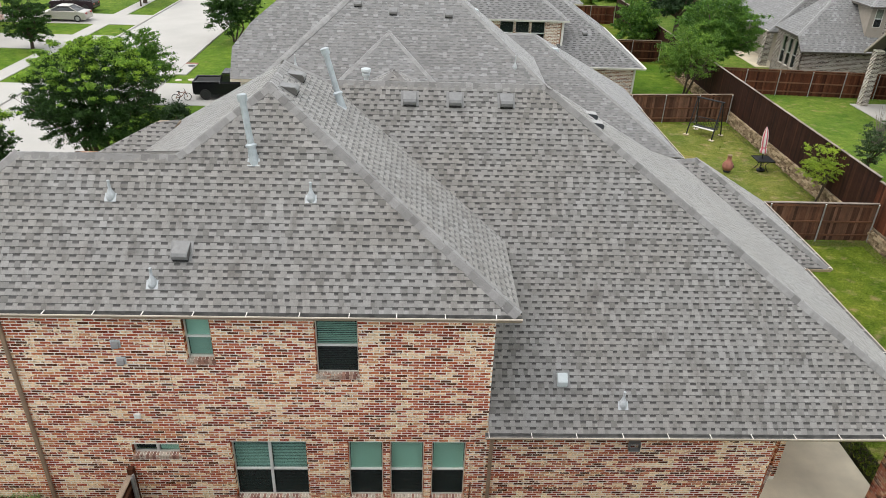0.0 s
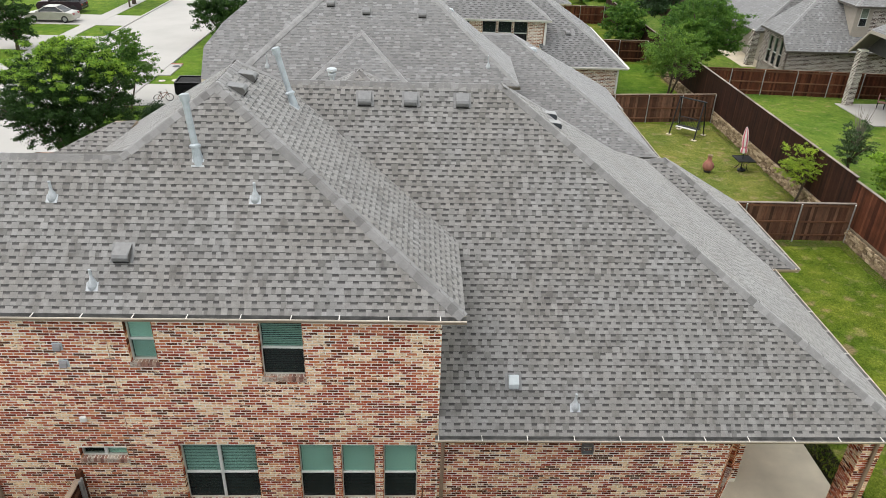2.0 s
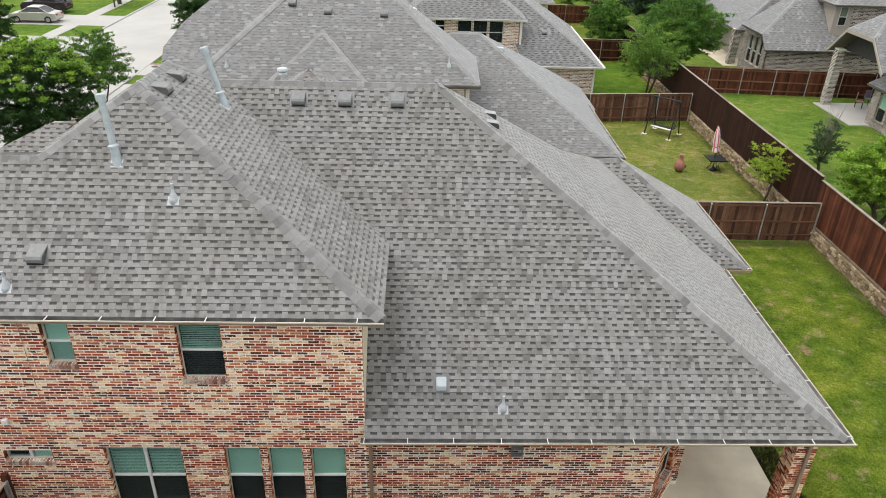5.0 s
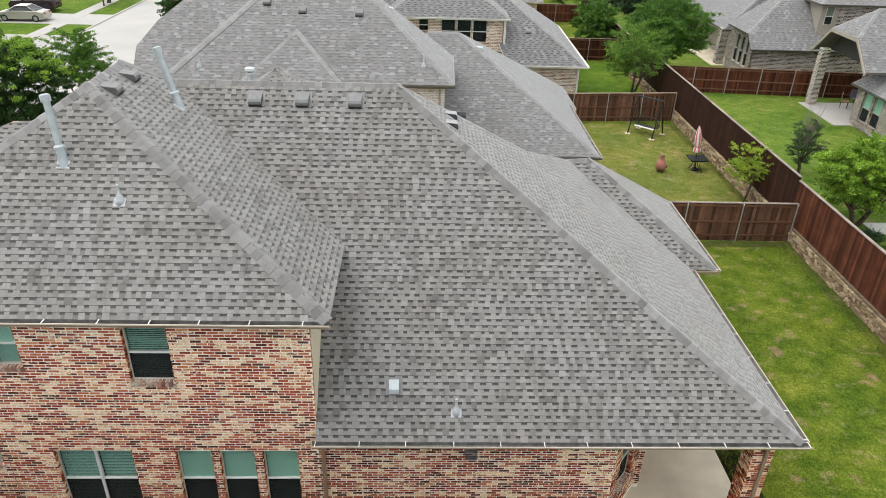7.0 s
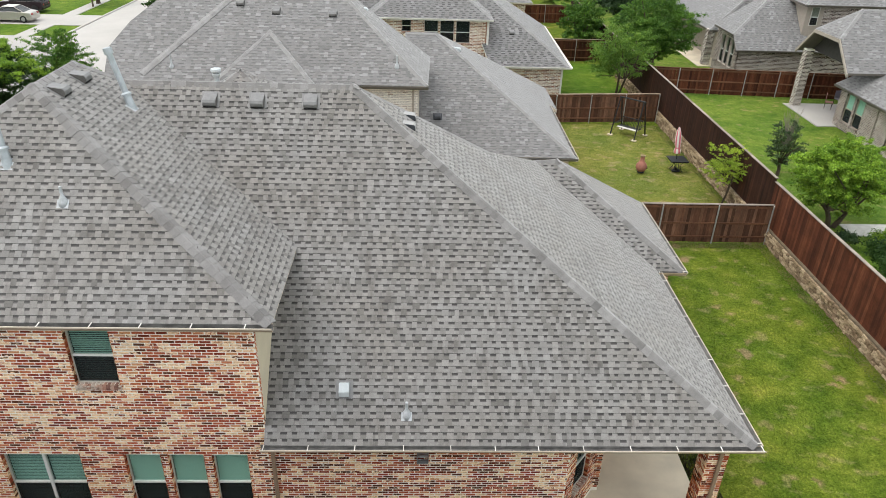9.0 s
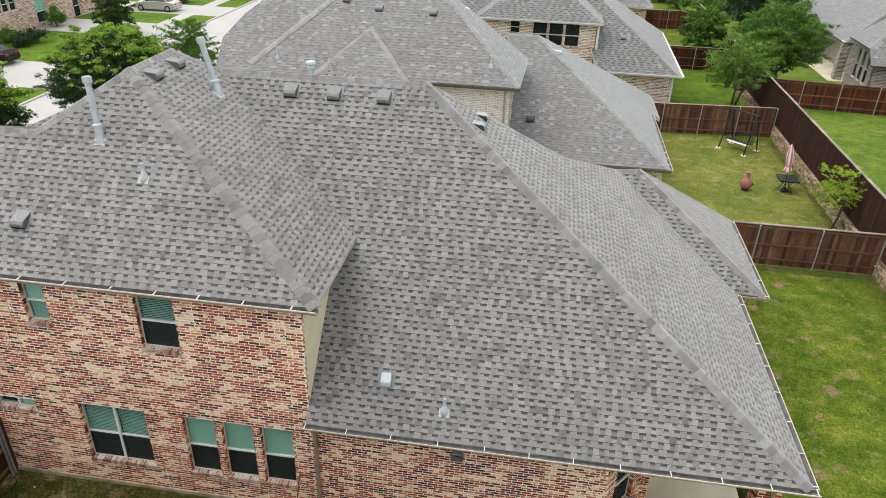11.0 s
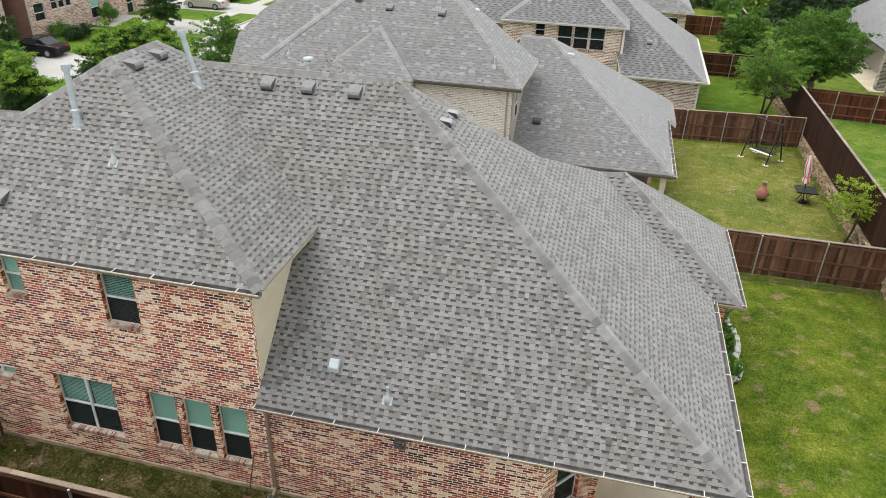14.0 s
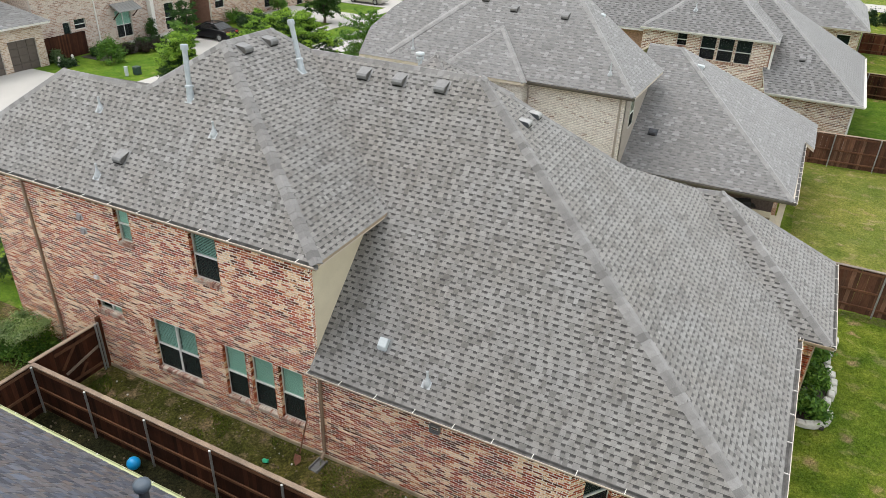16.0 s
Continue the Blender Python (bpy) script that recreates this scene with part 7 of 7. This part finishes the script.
for i in range(260):
    m = Matrix.Translation((R.uniform(-8.4, 6), R.uniform(-4.6, -2.75), 0.05)) @ Matrix.Rotation(R.uniform(0, 6), 4, "Z") @ Matrix.Scale(R.choice((0.02, 0.03, 0.04, 0.06)), 4)
    me = stones[R.randrange(6)]
    clods.add([tuple(m @ v.co) for v in me.vertices], [tuple(p.vertices) for p in me.polygons])
tagged(rub.link("rubble", M_STONE_PALE, None, "small pale stones scattered on the side yard", "stuff"), category="stones")
tagged(clods.link("soil_clods", M_BANK, None, "brown soil clods and gravel on the side yard", "stuff"), category="soil")
# chairs on the far patio
def patio_chair(at, turn, mat, label):
    c = thing("patio_chair", at, label, "chair", "patio chairs", turn=turn)
    bm = bmesh.new()
    box(bm, (-0.25, -0.25, 0.42), (0.25, 0.25, 0.46), 0.01)
    part("seat", bm, mat, c)
    bm = bmesh.new()
    box(bm, (-0.25, 0.22, 0.46), (0.25, 0.26, 1.0), 0.01)
    part("backrest", bm, mat, c)
    for x in (-0.22, 0.22):
        for y in (-0.22, 0.22):
            bm = bmesh.new()
            tube(bm, (x, y, 0), (x, y, 0.42), 0.018, None, 6)
            part("leg", bm, M_IRON, c)
    return c


M_CHAIR_PINK = plain("faded_pink_sling", (0.42, 0.2, 0.19), 0.8)
M_CHAIR_GREY = plain("mauve_grey_sling", (0.22, 0.19, 0.24), 0.8)
patio_chair((32.0, 34.9, G + 0.06), 60, M_CHAIR_PINK, "faded pink sling patio chair on the slab")
patio_chair((33.1, 35.6, G + 0.06), 10, M_CHAIR_GREY, "mauve-grey sling patio chair on the slab")
patio_chair((32.9, 34.2, G + 0.06), 150, M_CHAIR_GREY, "mauve-grey sling patio chair on the slab")

# ---- a small bicycle standing on the driveway ----
bike = thing("bicycle", (-18.2, 35.7, 0.05), "small dark red bicycle on a driveway", "bicycle", turn=25)
for x in (-0.4, 0.4):
    bm = bmesh.new()
    rings = []
    for i in range(20):
        a = 6.2832 * i / 20
        rings.append([bm.verts.new((x + (0.25 + 0.022 * math.cos(k * 1.0472)) * math.cos(a), 0.022 * math.sin(k * 1.0472), 0.272 + (0.25 + 0.022 * math.cos(k * 1.0472)) * math.sin(a))) for k in range(6)])
    for i in range(20):
        for k in range(6):
            bm.faces.new((rings[i][k], rings[i][(k + 1) % 6], rings[(i + 1) % 20][(k + 1) % 6], rings[(i + 1) % 20][k]))
    part("wheel", bm, M_RUBBER, bike)
bm = bmesh.new()
for a, b in (((-0.4, 0, 0.26), (-0.15, 0, 0.6)), ((-0.15, 0, 0.6), (0.28, 0, 0.62)), ((-0.05, 0, 0.28), (0.28, 0, 0.62)), ((-0.4, 0, 0.26), (-0.05, 0, 0.28)), ((-0.05, 0, 0.28), (-0.17, 0, 0.68)), ((0.4, 0, 0.26), (0.25, 0, 0.78))):
    tube(bm, a, b, 0.022, None, 6)
part("bicycle_frame", bm, M_RUST, bike)
bm = bmesh.new()
tube(bm, (0.24, -0.25, 0.8), (0.24, 0.25, 0.8), 0.016, None, 6)
part("handlebar", bm, M_IRON, bike)
bm = bmesh.new()
box(bm, (-0.28, -0.06, 0.67), (-0.07, 0.06, 0.72), 0.02)
part("saddle", bm, M_RUBBER, bike)

# ---- the street ----
def flat(name, x0, y0, x1, y1, z, mat, label, category, thick=0.1):
    bm = bmesh.new()
    box(bm, (x0, y0, z - thick), (x1, y1, z), 0.01)
    return tagged(part(name, bm, mat, None), label, category, kind="structure")


patch("front_lawn", -70, -40, -12.9, 140, 0.0, M_LAWN, "bright green front lawns along the street", "lawn", 20, 40, 0.02, 0.02)
flat("road", -29.6, -60, -21.0, 160, 0.03, M_ROADWAY, "pale concrete residential street", "road")
flat("road", 9.0, 94.0, 70.0, 100.0, 0.03, M_ROADWAY, "pale concrete cross street far off", "road")
flat("kerb", -21.0, -60, -20.8, 160, 0.13, M_ROADWAY, "concrete kerb of the street", "kerb", 0.2)
flat("kerb", -29.8, -60, -29.6, 160, 0.13, M_ROADWAY, "concrete kerb of the street", "kerb", 0.2)
flat("pavement", -34.0, -60, -32.6, 160, 0.06, M_ROADWAY, "pale concrete pavement across the street", "pavement")
flat("driveway", -44.5, 49.6, -29.8, 55.2, 0.05, M_ROADWAY, "pale concrete driveway across the street", "driveway")
flat("driveway", -44.0, 12.0, -29.8, 22.5, 0.05, M_ROADWAY, "wide pale concrete driveway", "driveway")
flat("driveway", -44.5, 32.6, -29.8, 39.2, 0.05, M_ROADWAY, "pale concrete driveway with a parked car", "driveway")
flat("driveway", -44.5, 60.2, -29.8, 65.3, 0.05, M_ROADWAY, "pale concrete driveway with parked cars", "driveway")
flat("driveway", -20.8, 34.8, -11.0, 40.0, 0.05, M_ROADWAY, "pale concrete driveway before the next house", "driveway")
flat("pavement", -20.8, 42.4, -19.85, 45.6, 0.1, M_ROADWAY, "pale concrete apron of a storm drain", "pavement")
flat("trim", -20.8, 45.603, -19.85, 45.85, 0.13, M_TERRACOTTA, "rusty brown edge of the storm drain", "kerb")
for name, at, size, mat, label in (("manhole_cover", (-20.15, 44.95, 0.095), 0.3, M_IRON, "dark round iron cover set in concrete"), ("valve_lid", (-19.1, 41.2, 0.0), 0.3, M_MORTAR_DARK, "pale round concrete lid in the lawn"), ("valve_lid", (-20.05, 41.0, 0.0), 0.26, M_MORTAR_DARK, "pale round concrete lid in the lawn")):
    lid = thing(name, at, label, "drain cover")
    bm = bmesh.new()
    tube(bm, (0, 0, -0.05), (0, 0, 0.03), size, size * 0.94, 20)
    disc = part("cover", bm, mat, lid)
    bm = bmesh.new()
    tube(bm, (0, 0, 0.028), (0, 0, 0.04), size * 0.3, size * 0.26, 12)
    part("knob", bm, mat, disc)
flat("driveway", -20.8, 8.0, -12.9, 13.5, 0.05, M_ROADWAY, "pale concrete driveway of the near house", "driveway")


def car(at, turn, length, width, height, paint, kind, label):
    """A parked car: shaped body, glasshouse, wheels with rims, lights, bumpers, mirrors."""
    c = thing("parked_car", at, label, "car", "parked cars", turn=turn)
    L, W, H = length / 2, width / 2, height
    if kind == "sedan":
        body = [(-L, 0.42), (-L + 0.02, 0.72), (-L + 0.12, 0.9), (-L + 0.9, 0.98), (-0.6, 1.0), (0.75, 0.98), (L - 0.35, 0.82), (L - 0.02, 0.62), (L, 0.36), (L - 0.1, 0.24), (-L + 0.1, 0.24)]
        top = [(-L + 0.75, 0.97), (-L + 1.55, H - 0.04), (-0.15, H), (0.45, H - 0.06), (1.25, 0.97)]
    elif kind == "suv":
        body = [(-L, 0.45), (-L, 0.9), (-L + 0.1, 1.08), (0.8, 1.1), (L - 0.3, 1.0), (L, 0.75), (L, 0.42), (L - 0.1, 0.28), (-L + 0.1, 0.28)]
        top = [(-L + 0.06, 1.07), (-L + 0.4, H - 0.06), (-0.9, H), (0.3, H - 0.05), (1.05, 1.08)]
    else:
        body = [(-L, 0.55), (-L, 1.12), (-0.75, 1.14), (-0.7, 1.16), (1.35, 1.16), (L - 0.2, 1.1), (L, 0.95), (L, 0.5), (L - 0.1, 0.38), (-L + 0.1, 0.38)]
        top = [(-0.72, 1.15), (-0.62, H - 0.05), (-0.2, H), (0.55, H - 0.04), (1.2, 1.15)]

    def loft(profile, w0, w1, zsplit):
        bm = bmesh.new()
        rows = []
        for y, k in ((-1, 0.0), (-1, 1.0), (1, 1.0), (1, 0.0)):
            rows.append([bm.verts.new((x * (0.985 if k == 0 else 1), y * ((w0 if z < zsplit else w1) * (1.0 if k == 0 else 0.93)), z + (0.0 if k == 0 else (0.03 if z > 0.6 else 0.0)))) for x, z in profile])
        n = len(profile)
        for a, b in zip(rows, rows[1:]):
            for i in range(n):
                bm.faces.new((a[i], a[(i + 1) % n], b[(i + 1) % n], b[i]))
        bm.faces.new(rows[0][::-1])
        bm.faces.new(rows[-1])
        return bm

    part("body", loft(body, W, W * 0.97, 0.7), paint, c)
    part("glasshouse", loft(top, W * 0.93, W * 0.74, 1.12), M_GLASS_CAR, c, "dark tinted windows")
    roof_pts = [p for p in top if p[1] > H - 0.1]
    bm = bmesh.new()
    x0, x1 = roof_pts[0][0] + 0.02, roof_pts[-1][0] - 0.02
    box(bm, (x0, -W * 0.73, H - 0.01), (x1, W * 0.73, H + 0.035), 0.03)
    for sx in (-1, 1):
        for a, b in ((top[0], roof_pts[0]), (top[-1], roof_pts[-1])):
            tube(bm, (a[0], sx * W * 0.9, a[1]), (b[0], sx * W * 0.73, b[1]), 0.04, None, 6)
    part("roof_panel", bm, paint, c)
    wheel_r = 0.33 if kind == "sedan" else 0.38
    for sx in (-L + 0.85, L - 0.88):
        for sy in (-1, 1):
            bm = bmesh.new()
            tube(bm, (sx, sy * (W - 0.2), wheel_r), (sx, sy * (W + 0.02), wheel_r), wheel_r, None, 22)
            w = part("wheel", bm, M_RUBBER, c)
            bm = bmesh.new()
            tube(bm, (sx, sy * (W + 0.0), wheel_r), (sx, sy * (W + 0.03), wheel_r), wheel_r * 0.66, wheel_r * 0.6, 18)
            part("rim", bm, M_GALV if kind == "sedan" else M_IRON, w)
    for sy in (-1, 1):
        bm = bmesh.new()
        box(bm, (-L - 0.015, sy * W * 0.62 - 0.16, 0.72), (-L + 0.1, sy * W * 0.62 + 0.16, 0.88), 0.02)
        part("tail_light", bm, M_TAIL, c)
        bm = bmesh.new()
        box(bm, (L - 0.16, sy * W * 0.66 - 0.17, 0.62), (L + 0.012, sy * W * 0.66 + 0.17, 0.76), 0.03)
        part("headlight", bm, M_TRIM_WHITE, c)
        bm = bmesh.new()
        box(bm, (0.85, sy * (W + 0.08) - 0.07, 1.0), (1.0, sy * (W + 0.08) + 0.07, 1.12), 0.02)
        part("mirror", bm, paint, c)
    bm = bmesh.new()
    box(bm, (-L - 0.03, -W * 0.85, 0.36), (-L + 0.1, W * 0.85, 0.56), 0.03)
    part("bumper", bm, paint if kind != "pickup" else M_GALV, c)
    if kind == "pickup":
        # near-black slab stands for the shade down in the open bed
        bm = bmesh.new()
        box(bm, (-L + 0.12, -W * 0.8, 1.13), (-0.85, W * 0.8, 1.185), 0.01)
        part("bed_floor", bm, M_DARK, c, "open dark load bed")
        for sy in (-1, 1):
            bm = bmesh.new()
            box(bm, (-L + 0.03, sy * W * 0.9 - 0.06, 1.15), (-0.8, sy * W * 0.9 + 0.06, 1.27), 0.02)
            part("bed_rail", bm, paint, c)
        bm = bmesh.new()
        box(bm, (-L + 0.0, -W * 0.88, 1.15), (-L + 0.08, W * 0.88, 1.27), 0.02)
        part("tailgate", bm, paint, c)
    return c


M_TAIL = plain("red_lens", (0.3, 0.01, 0.012), 0.3)
M_SILVER = plain("champagne_paint", (0.52, 0.5, 0.465), 0.28, 0.4, vary=0.03)
M_CARBLACK = plain("black_paint", (0.01, 0.01, 0.012), 0.18, vary=0.1)
M_CARBLACK.node_tree.nodes["Principled BSDF"].inputs["Specular IOR Level"].default_value = 0.22
M_MAROON = plain("dark_plum_paint", (0.03, 0.02, 0.024), 0.22, 0.2, vary=0.1)
car((-37.3, 61.6, 0.06), 180, 4.75, 1.82, 1.45, M_SILVER, "sedan", "champagne silver sedan parked on a driveway")
car((-38.6, 66.8, 0.06), 180, 4.7, 1.92, 1.75, M_MAROON, "suv", "dark plum estate car parked on a driveway")
car((-14.9, 37.1, 0.06), 4, 5.3, 1.9, 1.8, M_CARBLACK, "pickup", "black pickup truck parked on a driveway")
car((-39.3, 38.1, 0.06), 180, 4.7, 1.82, 1.45, M_CARBLACK, "sedan", "black sedan parked before a brick house")

# houses across the street
R6 = random.Random(61)
w1 = thing("street_house", label="pink-tan brick two-storey house across the street", category="house", group="street houses")
hx = -44.6
ww = [(7.6, 9.3, 0.45, 2.75), (2.4, 3.1, 0.6, 2.6), (3.5, 4.6, 1.9, 2.7), (13.2, 14.4, 0.2, 2.6)]
bricked(w1, (hx, 24.4), (0, 1), 16.5, -0.3, 6.0, ww, M_BRICK_PINK, M_MORTAR_DARK, "pink-tan blended brick front", R6, 0.12, 0.36)
for s in ww:
    window(w1, (hx, 24.4, 0), (0, 1), *s, sashes=2 if s[1] - s[0] > 1.5 else 1, blind="shade" if s[1] - s[0] > 1.5 else "", sill=False)
awn = bmesh.new()
prism(awn, [(hx + 0.02, 31.6, 3.4), (hx + 0.02, 34.1, 3.4), (hx + 1.1, 34.1, 2.85), (hx + 1.1, 31.6, 2.85)], (0, 0, -0.05))
part("awning", awn, M_GALV, w1, "standing-seam metal awning")
for i in range(8):
    bm = bmesh.new()
    y = 31.6 + i * 2.46 / 7
    prism(bm, [(hx + 0.02, y, 3.44), (hx + 0.02, y + 0.04, 3.44), (hx + 1.1, y + 0.04, 2.89), (hx + 1.1, y, 2.89)], (0, 0, -0.04))
    part("seam", bm, M_GALV, w1)
for y in (31.8, 33.9):
    bm = bmesh.new()
    tube(bm, (hx + 0.03, y, 2.1), (hx + 0.95, y, 2.87), 0.05, None, 6)
    part("bracket", bm, M_FENCE_DARK, w1)
bm = bmesh.new()
box(bm, (hx + 0.01, 30.0, -0.2), (hx + 0.09, 30.1, 6.0))
part("downspout", bm, M_TRIM_WHITE, w1)
bm = bmesh.new()
box(bm, (hx + 0.02, 35.6, -0.2), (hx + 0.5, 36.0, 3.4), 0.02)
part("porch_post", bm, M_TRIM_WHITE, w1)
h1, k1 = hip(-58.0, -44.0, 23.8, 41.5, 6.0, 0.7, "y")
roofed(w1, h1, k1, R6, exposure=0.3, tab=(0.3, 0.6), gap=(0.2, 0.5), cap_step=0.6)
bm = bmesh.new()
box(bm, (-57, 24.45, -0.2), (hx - 0.25, 40.9, 6.0))
part("closing_wall", bm, M_BRICK_PINK, w1)
w2 = thing("street_house", label="tan brick house with two brown garage doors", category="house", group="street houses")
gx = -43.3
gd = [(0.9, 3.5, 0.0, 2.3), (4.1, 6.4, 0.0, 2.3)]
bricked(w2, (gx, 16.9), (0, 1), 7.1, -0.3, 3.35, gd, M_BRICK_CREAM, M_MORTAR_DARK, "tan brick garage front", R6, 0.12, 0.36)
M_GARAGE = plain("brown_garage_door", (0.1, 0.08, 0.068), 0.6, vary=0.08)
for a, b, c0, d0 in gd:
    dd = thing("garage_door", label="")
    dd.parent = w2
    for i in range(4):
        for j in range(3):
            bm = bmesh.new()
            ya, yb = 16.9 + a + (b - a) * j / 3, 16.9 + a + (b - a) * (j + 1) / 3
            box(bm, (gx - 0.16, ya + 0.02, d0 * i / 4 + 0.02), (gx - 0.1, yb - 0.02, d0 * (i + 1) / 4 - 0.02), 0.012)
            part("panel", bm, M_GARAGE, dd)
    bm = bmesh.new()
    box(bm, (gx - 0.2, 16.9 + a, 0), (gx - 0.15, 16.9 + b, d0))
    part("leaf", bm, M_GARAGE, dd)
h2, k2 = [[(gx + 0.5, 15.6, 3.4), (gx + 0.5, 24.5, 3.4), (gx - 3.2, 22.4, 5.1), (gx - 3.2, 15.6, 5.1)], [(gx + 0.5, 24.5, 3.4), (gx - 4.5, 24.5, 3.4), (gx - 3.2, 22.4, 5.1)]], [((gx + 0.5, 24.5, 3.4), (gx - 3.2, 22.4, 5.1), (1, 0, -0.5), (0, 1, -0.8))]
roofed(w2, h2, k2, R6, exposure=0.24, tab=(0.3, 0.6), gap=(0.2, 0.5), cap_step=0.5, fascia=M_TRIM_WHITE)
bricked(w2, (gx - 2.6, 12.0), (0, 1), 9.8, 3.0, 7.0, [(6.2, 7.6, 4.7, 6.2)], M_BRICK_CREAM, M_MORTAR_DARK, "tan brick upper front", R6, 0.12, 0.36)
window(w2, (gx - 2.6, 12.0, 0), (0, 1), 6.2, 7.6, 4.7, 6.2, blind="", sill=False)
bm = bmesh.new()
box(bm, (gx - 10, 12.0, -0.2), (gx - 2.85, 21.8, 7.0))
part("closing_wall", bm, M_BRICK_TAN, w2)
bm = bmesh.new()
box(bm, (gx - 4, 23.78, -0.3), (gx - 0.23, 23.98, 3.35))
part("closing_wall", bm, M_BRICK_TAN, w2)
h3, k3 = hip(gx - 12, gx - 2.0, 11.0, 22.4, 7.0, 0.7, "y")
roofed(w2, h3, k3, R6, exposure=0.3, tab=(0.3, 0.6), gap=(0.2, 0.5), cap_step=0.6)
fence("dark stained board fence between two street houses", (-43.9, 24.05), (-43.9, 28.2), 1.9, M_FENCE_DARK, -1, posts=False, skip_rails=True, cap=False)
w3 = thing("street_house", label="tan brick house further along the street", category="house", group="street houses")
h4, k4 = hip(-58.0, -42.7, 41.7, 62.0, 5.6, 0.7, "y")
roofed(w3, h4, k4, R6, exposure=0.3, tab=(0.3, 0.6), gap=(0.2, 0.5), cap_step=0.6)
bm = bmesh.new()
box(bm, (-57, 42.3, -0.2), (-43.55, 61.4, 5.6))
part("closing_wall", bm, M_BRICK_TAN, w3)
wz = [(0.6, 1.9, 1.5, 3.0), (2.8, 3.6, 2.2, 3.6), (3.75, 4.55, 2.2, 3.6), (4.7, 5.5, 2.2, 3.6), (8.0, 9.4, 0.5, 2.6), (13.6, 14.7, 0.0, 2.3)]
bricked(w3, (-43.3, 42.3), (0, 1), 19.1, -0.3, 5.6, wz, M_BRICK_TAN, M_MORTAR_DARK, "tan blended brick front", R6, 0.12, 0.36)
for j, z in enumerate(wz):
    window(w3, (-43.3, 42.3, 0), (0, 1), *z, blind="shade" if j == 4 else "", sill=False)
flat("path", -32.6, 27.2, -30.0, 29.0, 0.05, M_ROADWAY, "short pale concrete path", "path")
acb = thing("utility_box", (-35.6, 25.75, 0), "dark green utility box on the lawn", "utility box")
M_UTIL = plain("utility_green", (0.02, 0.05, 0.04), 0.5)
bm = bmesh.new()
box(bm, (-0.24, -0.24, 0), (0.24, 0.24, 0.56), 0.04)
part("cabinet", bm, M_UTIL, acb)
bm = bmesh.new()
box(bm, (-0.26, -0.26, 0.561), (0.26, 0.26, 0.63), 0.03)
part("lid", bm, M_UTIL, acb)
ped = thing("utility_pedestal", (-35.9, 25.0, 0), "pale green utility pedestal on the lawn", "utility box")
bm = bmesh.new()
box(bm, (-0.11, -0.11, 0), (0.11, 0.11, 0.68), 0.03)
part("shell", bm, M_VENT_WHITE, ped)
bm = bmesh.new()
box(bm, (-0.125, -0.125, 0.681), (0.125, 0.125, 0.73), 0.02)
part("lid", bm, M_VENT_WHITE, ped)
for i, (x, y, s) in enumerate(((-41.5, 29.0, 0.8), (-43.2, 29.4, 0.8), (-42.4, 32.6, 0.7), (-42.3, 34.0, 0.7), (-42.6, 27.8, 0.6), (-41.9, 24.6, 0.7))):
    shrub((x, y, 0), (s, s, s * 1.1), M_LEAF_DEEP if i % 2 else M_LEAF_OAK, 70 + i, 2200, 0.11, "rounded green shrub before a street house", 12, "street shrubs")
for i, (x, y) in enumerate(((-41.3, 29.8), (-40.6, 30.9), (-39.9, 32.0))):
    shrub((x, y, 0), (0.75, 0.75, 1.0), M_LEAF_PLUM, 83 + i, 3500, 0.08, "clipped plum-leaved hedge plant along a front lawn", 18, "hedge plants", True)
shrub((-39.9, 27.0, 0), (0.95, 0.95, 2.3), M_LEAF_MID, 88, 5000, 0.08, "tall rounded green shrub on a front lawn", 22, "street shrubs")
flat("mulch_bed", -43.5, 27.0, -40.9, 36.0, 0.03, M_SOIL, "dark mulch bed before a street house", "planting bed")
shrub((-42.3, 51.3, 0), (0.9, 0.9, 2.6), M_LEAF_MID, 91, 4000, 0.09, "upright green shrub before a street house", 18, "street shrubs")
shrub((-42.4, 44.6, 0), (0.9, 1.1, 1.5), M_LEAF_MID, 92, 4000, 0.09, "rounded green shrub before a street house", 16, "street shrubs")
shrub((-40.3, 44.4, 0), (1.0, 1.8, 1.1), M_LEAF_DEEP, 90, 3500, 0.12, "low clipped hedge by a street house", 20, "street shrubs", True)
for x, y, k in ((-41.75, 25.0, 1.0), (-42.6, 24.4, 0.8)):
    orn = thing("lawn_ornament", (x, y, 0), "small pale stone ornament on a low base", "ornament", "lawn ornaments")
    part("figure", lathe([(r * k, z * k) for r, z in ((0.22, 0.0), (0.22, 0.1), (0.12, 0.16), (0.17, 0.35), (0.12, 0.55), (0.09, 0.65), (0.11, 0.75), (0.06, 0.85))], 14), M_STONE_PALE, orn, smooth=True)
shrub((-43.7, 35.0, 0), (0.6, 0.6, 2.2), M_LEAF_OAK, 94, 3500, 0.07, "upright conical evergreen beside a porch", 22, "street shrubs")
shrub((-43.3, 24.75, 0), (0.6, 0.7, 1.2), M_LEAF_GREY, 95, 2500, 0.1, "spiky grey-green shrub by a garage", 16, "street shrubs")
for y0 in (70.0,):
    tree((-24.0 + y0 * 0 - 8.8, y0, 0), (1.3, 1.3, 1.6, 4.2), 14, M_LEAF_OAK, int(y0), 2500, 0.14, 0.08, 1, "small young street tree in a mulch ring", 0.6)
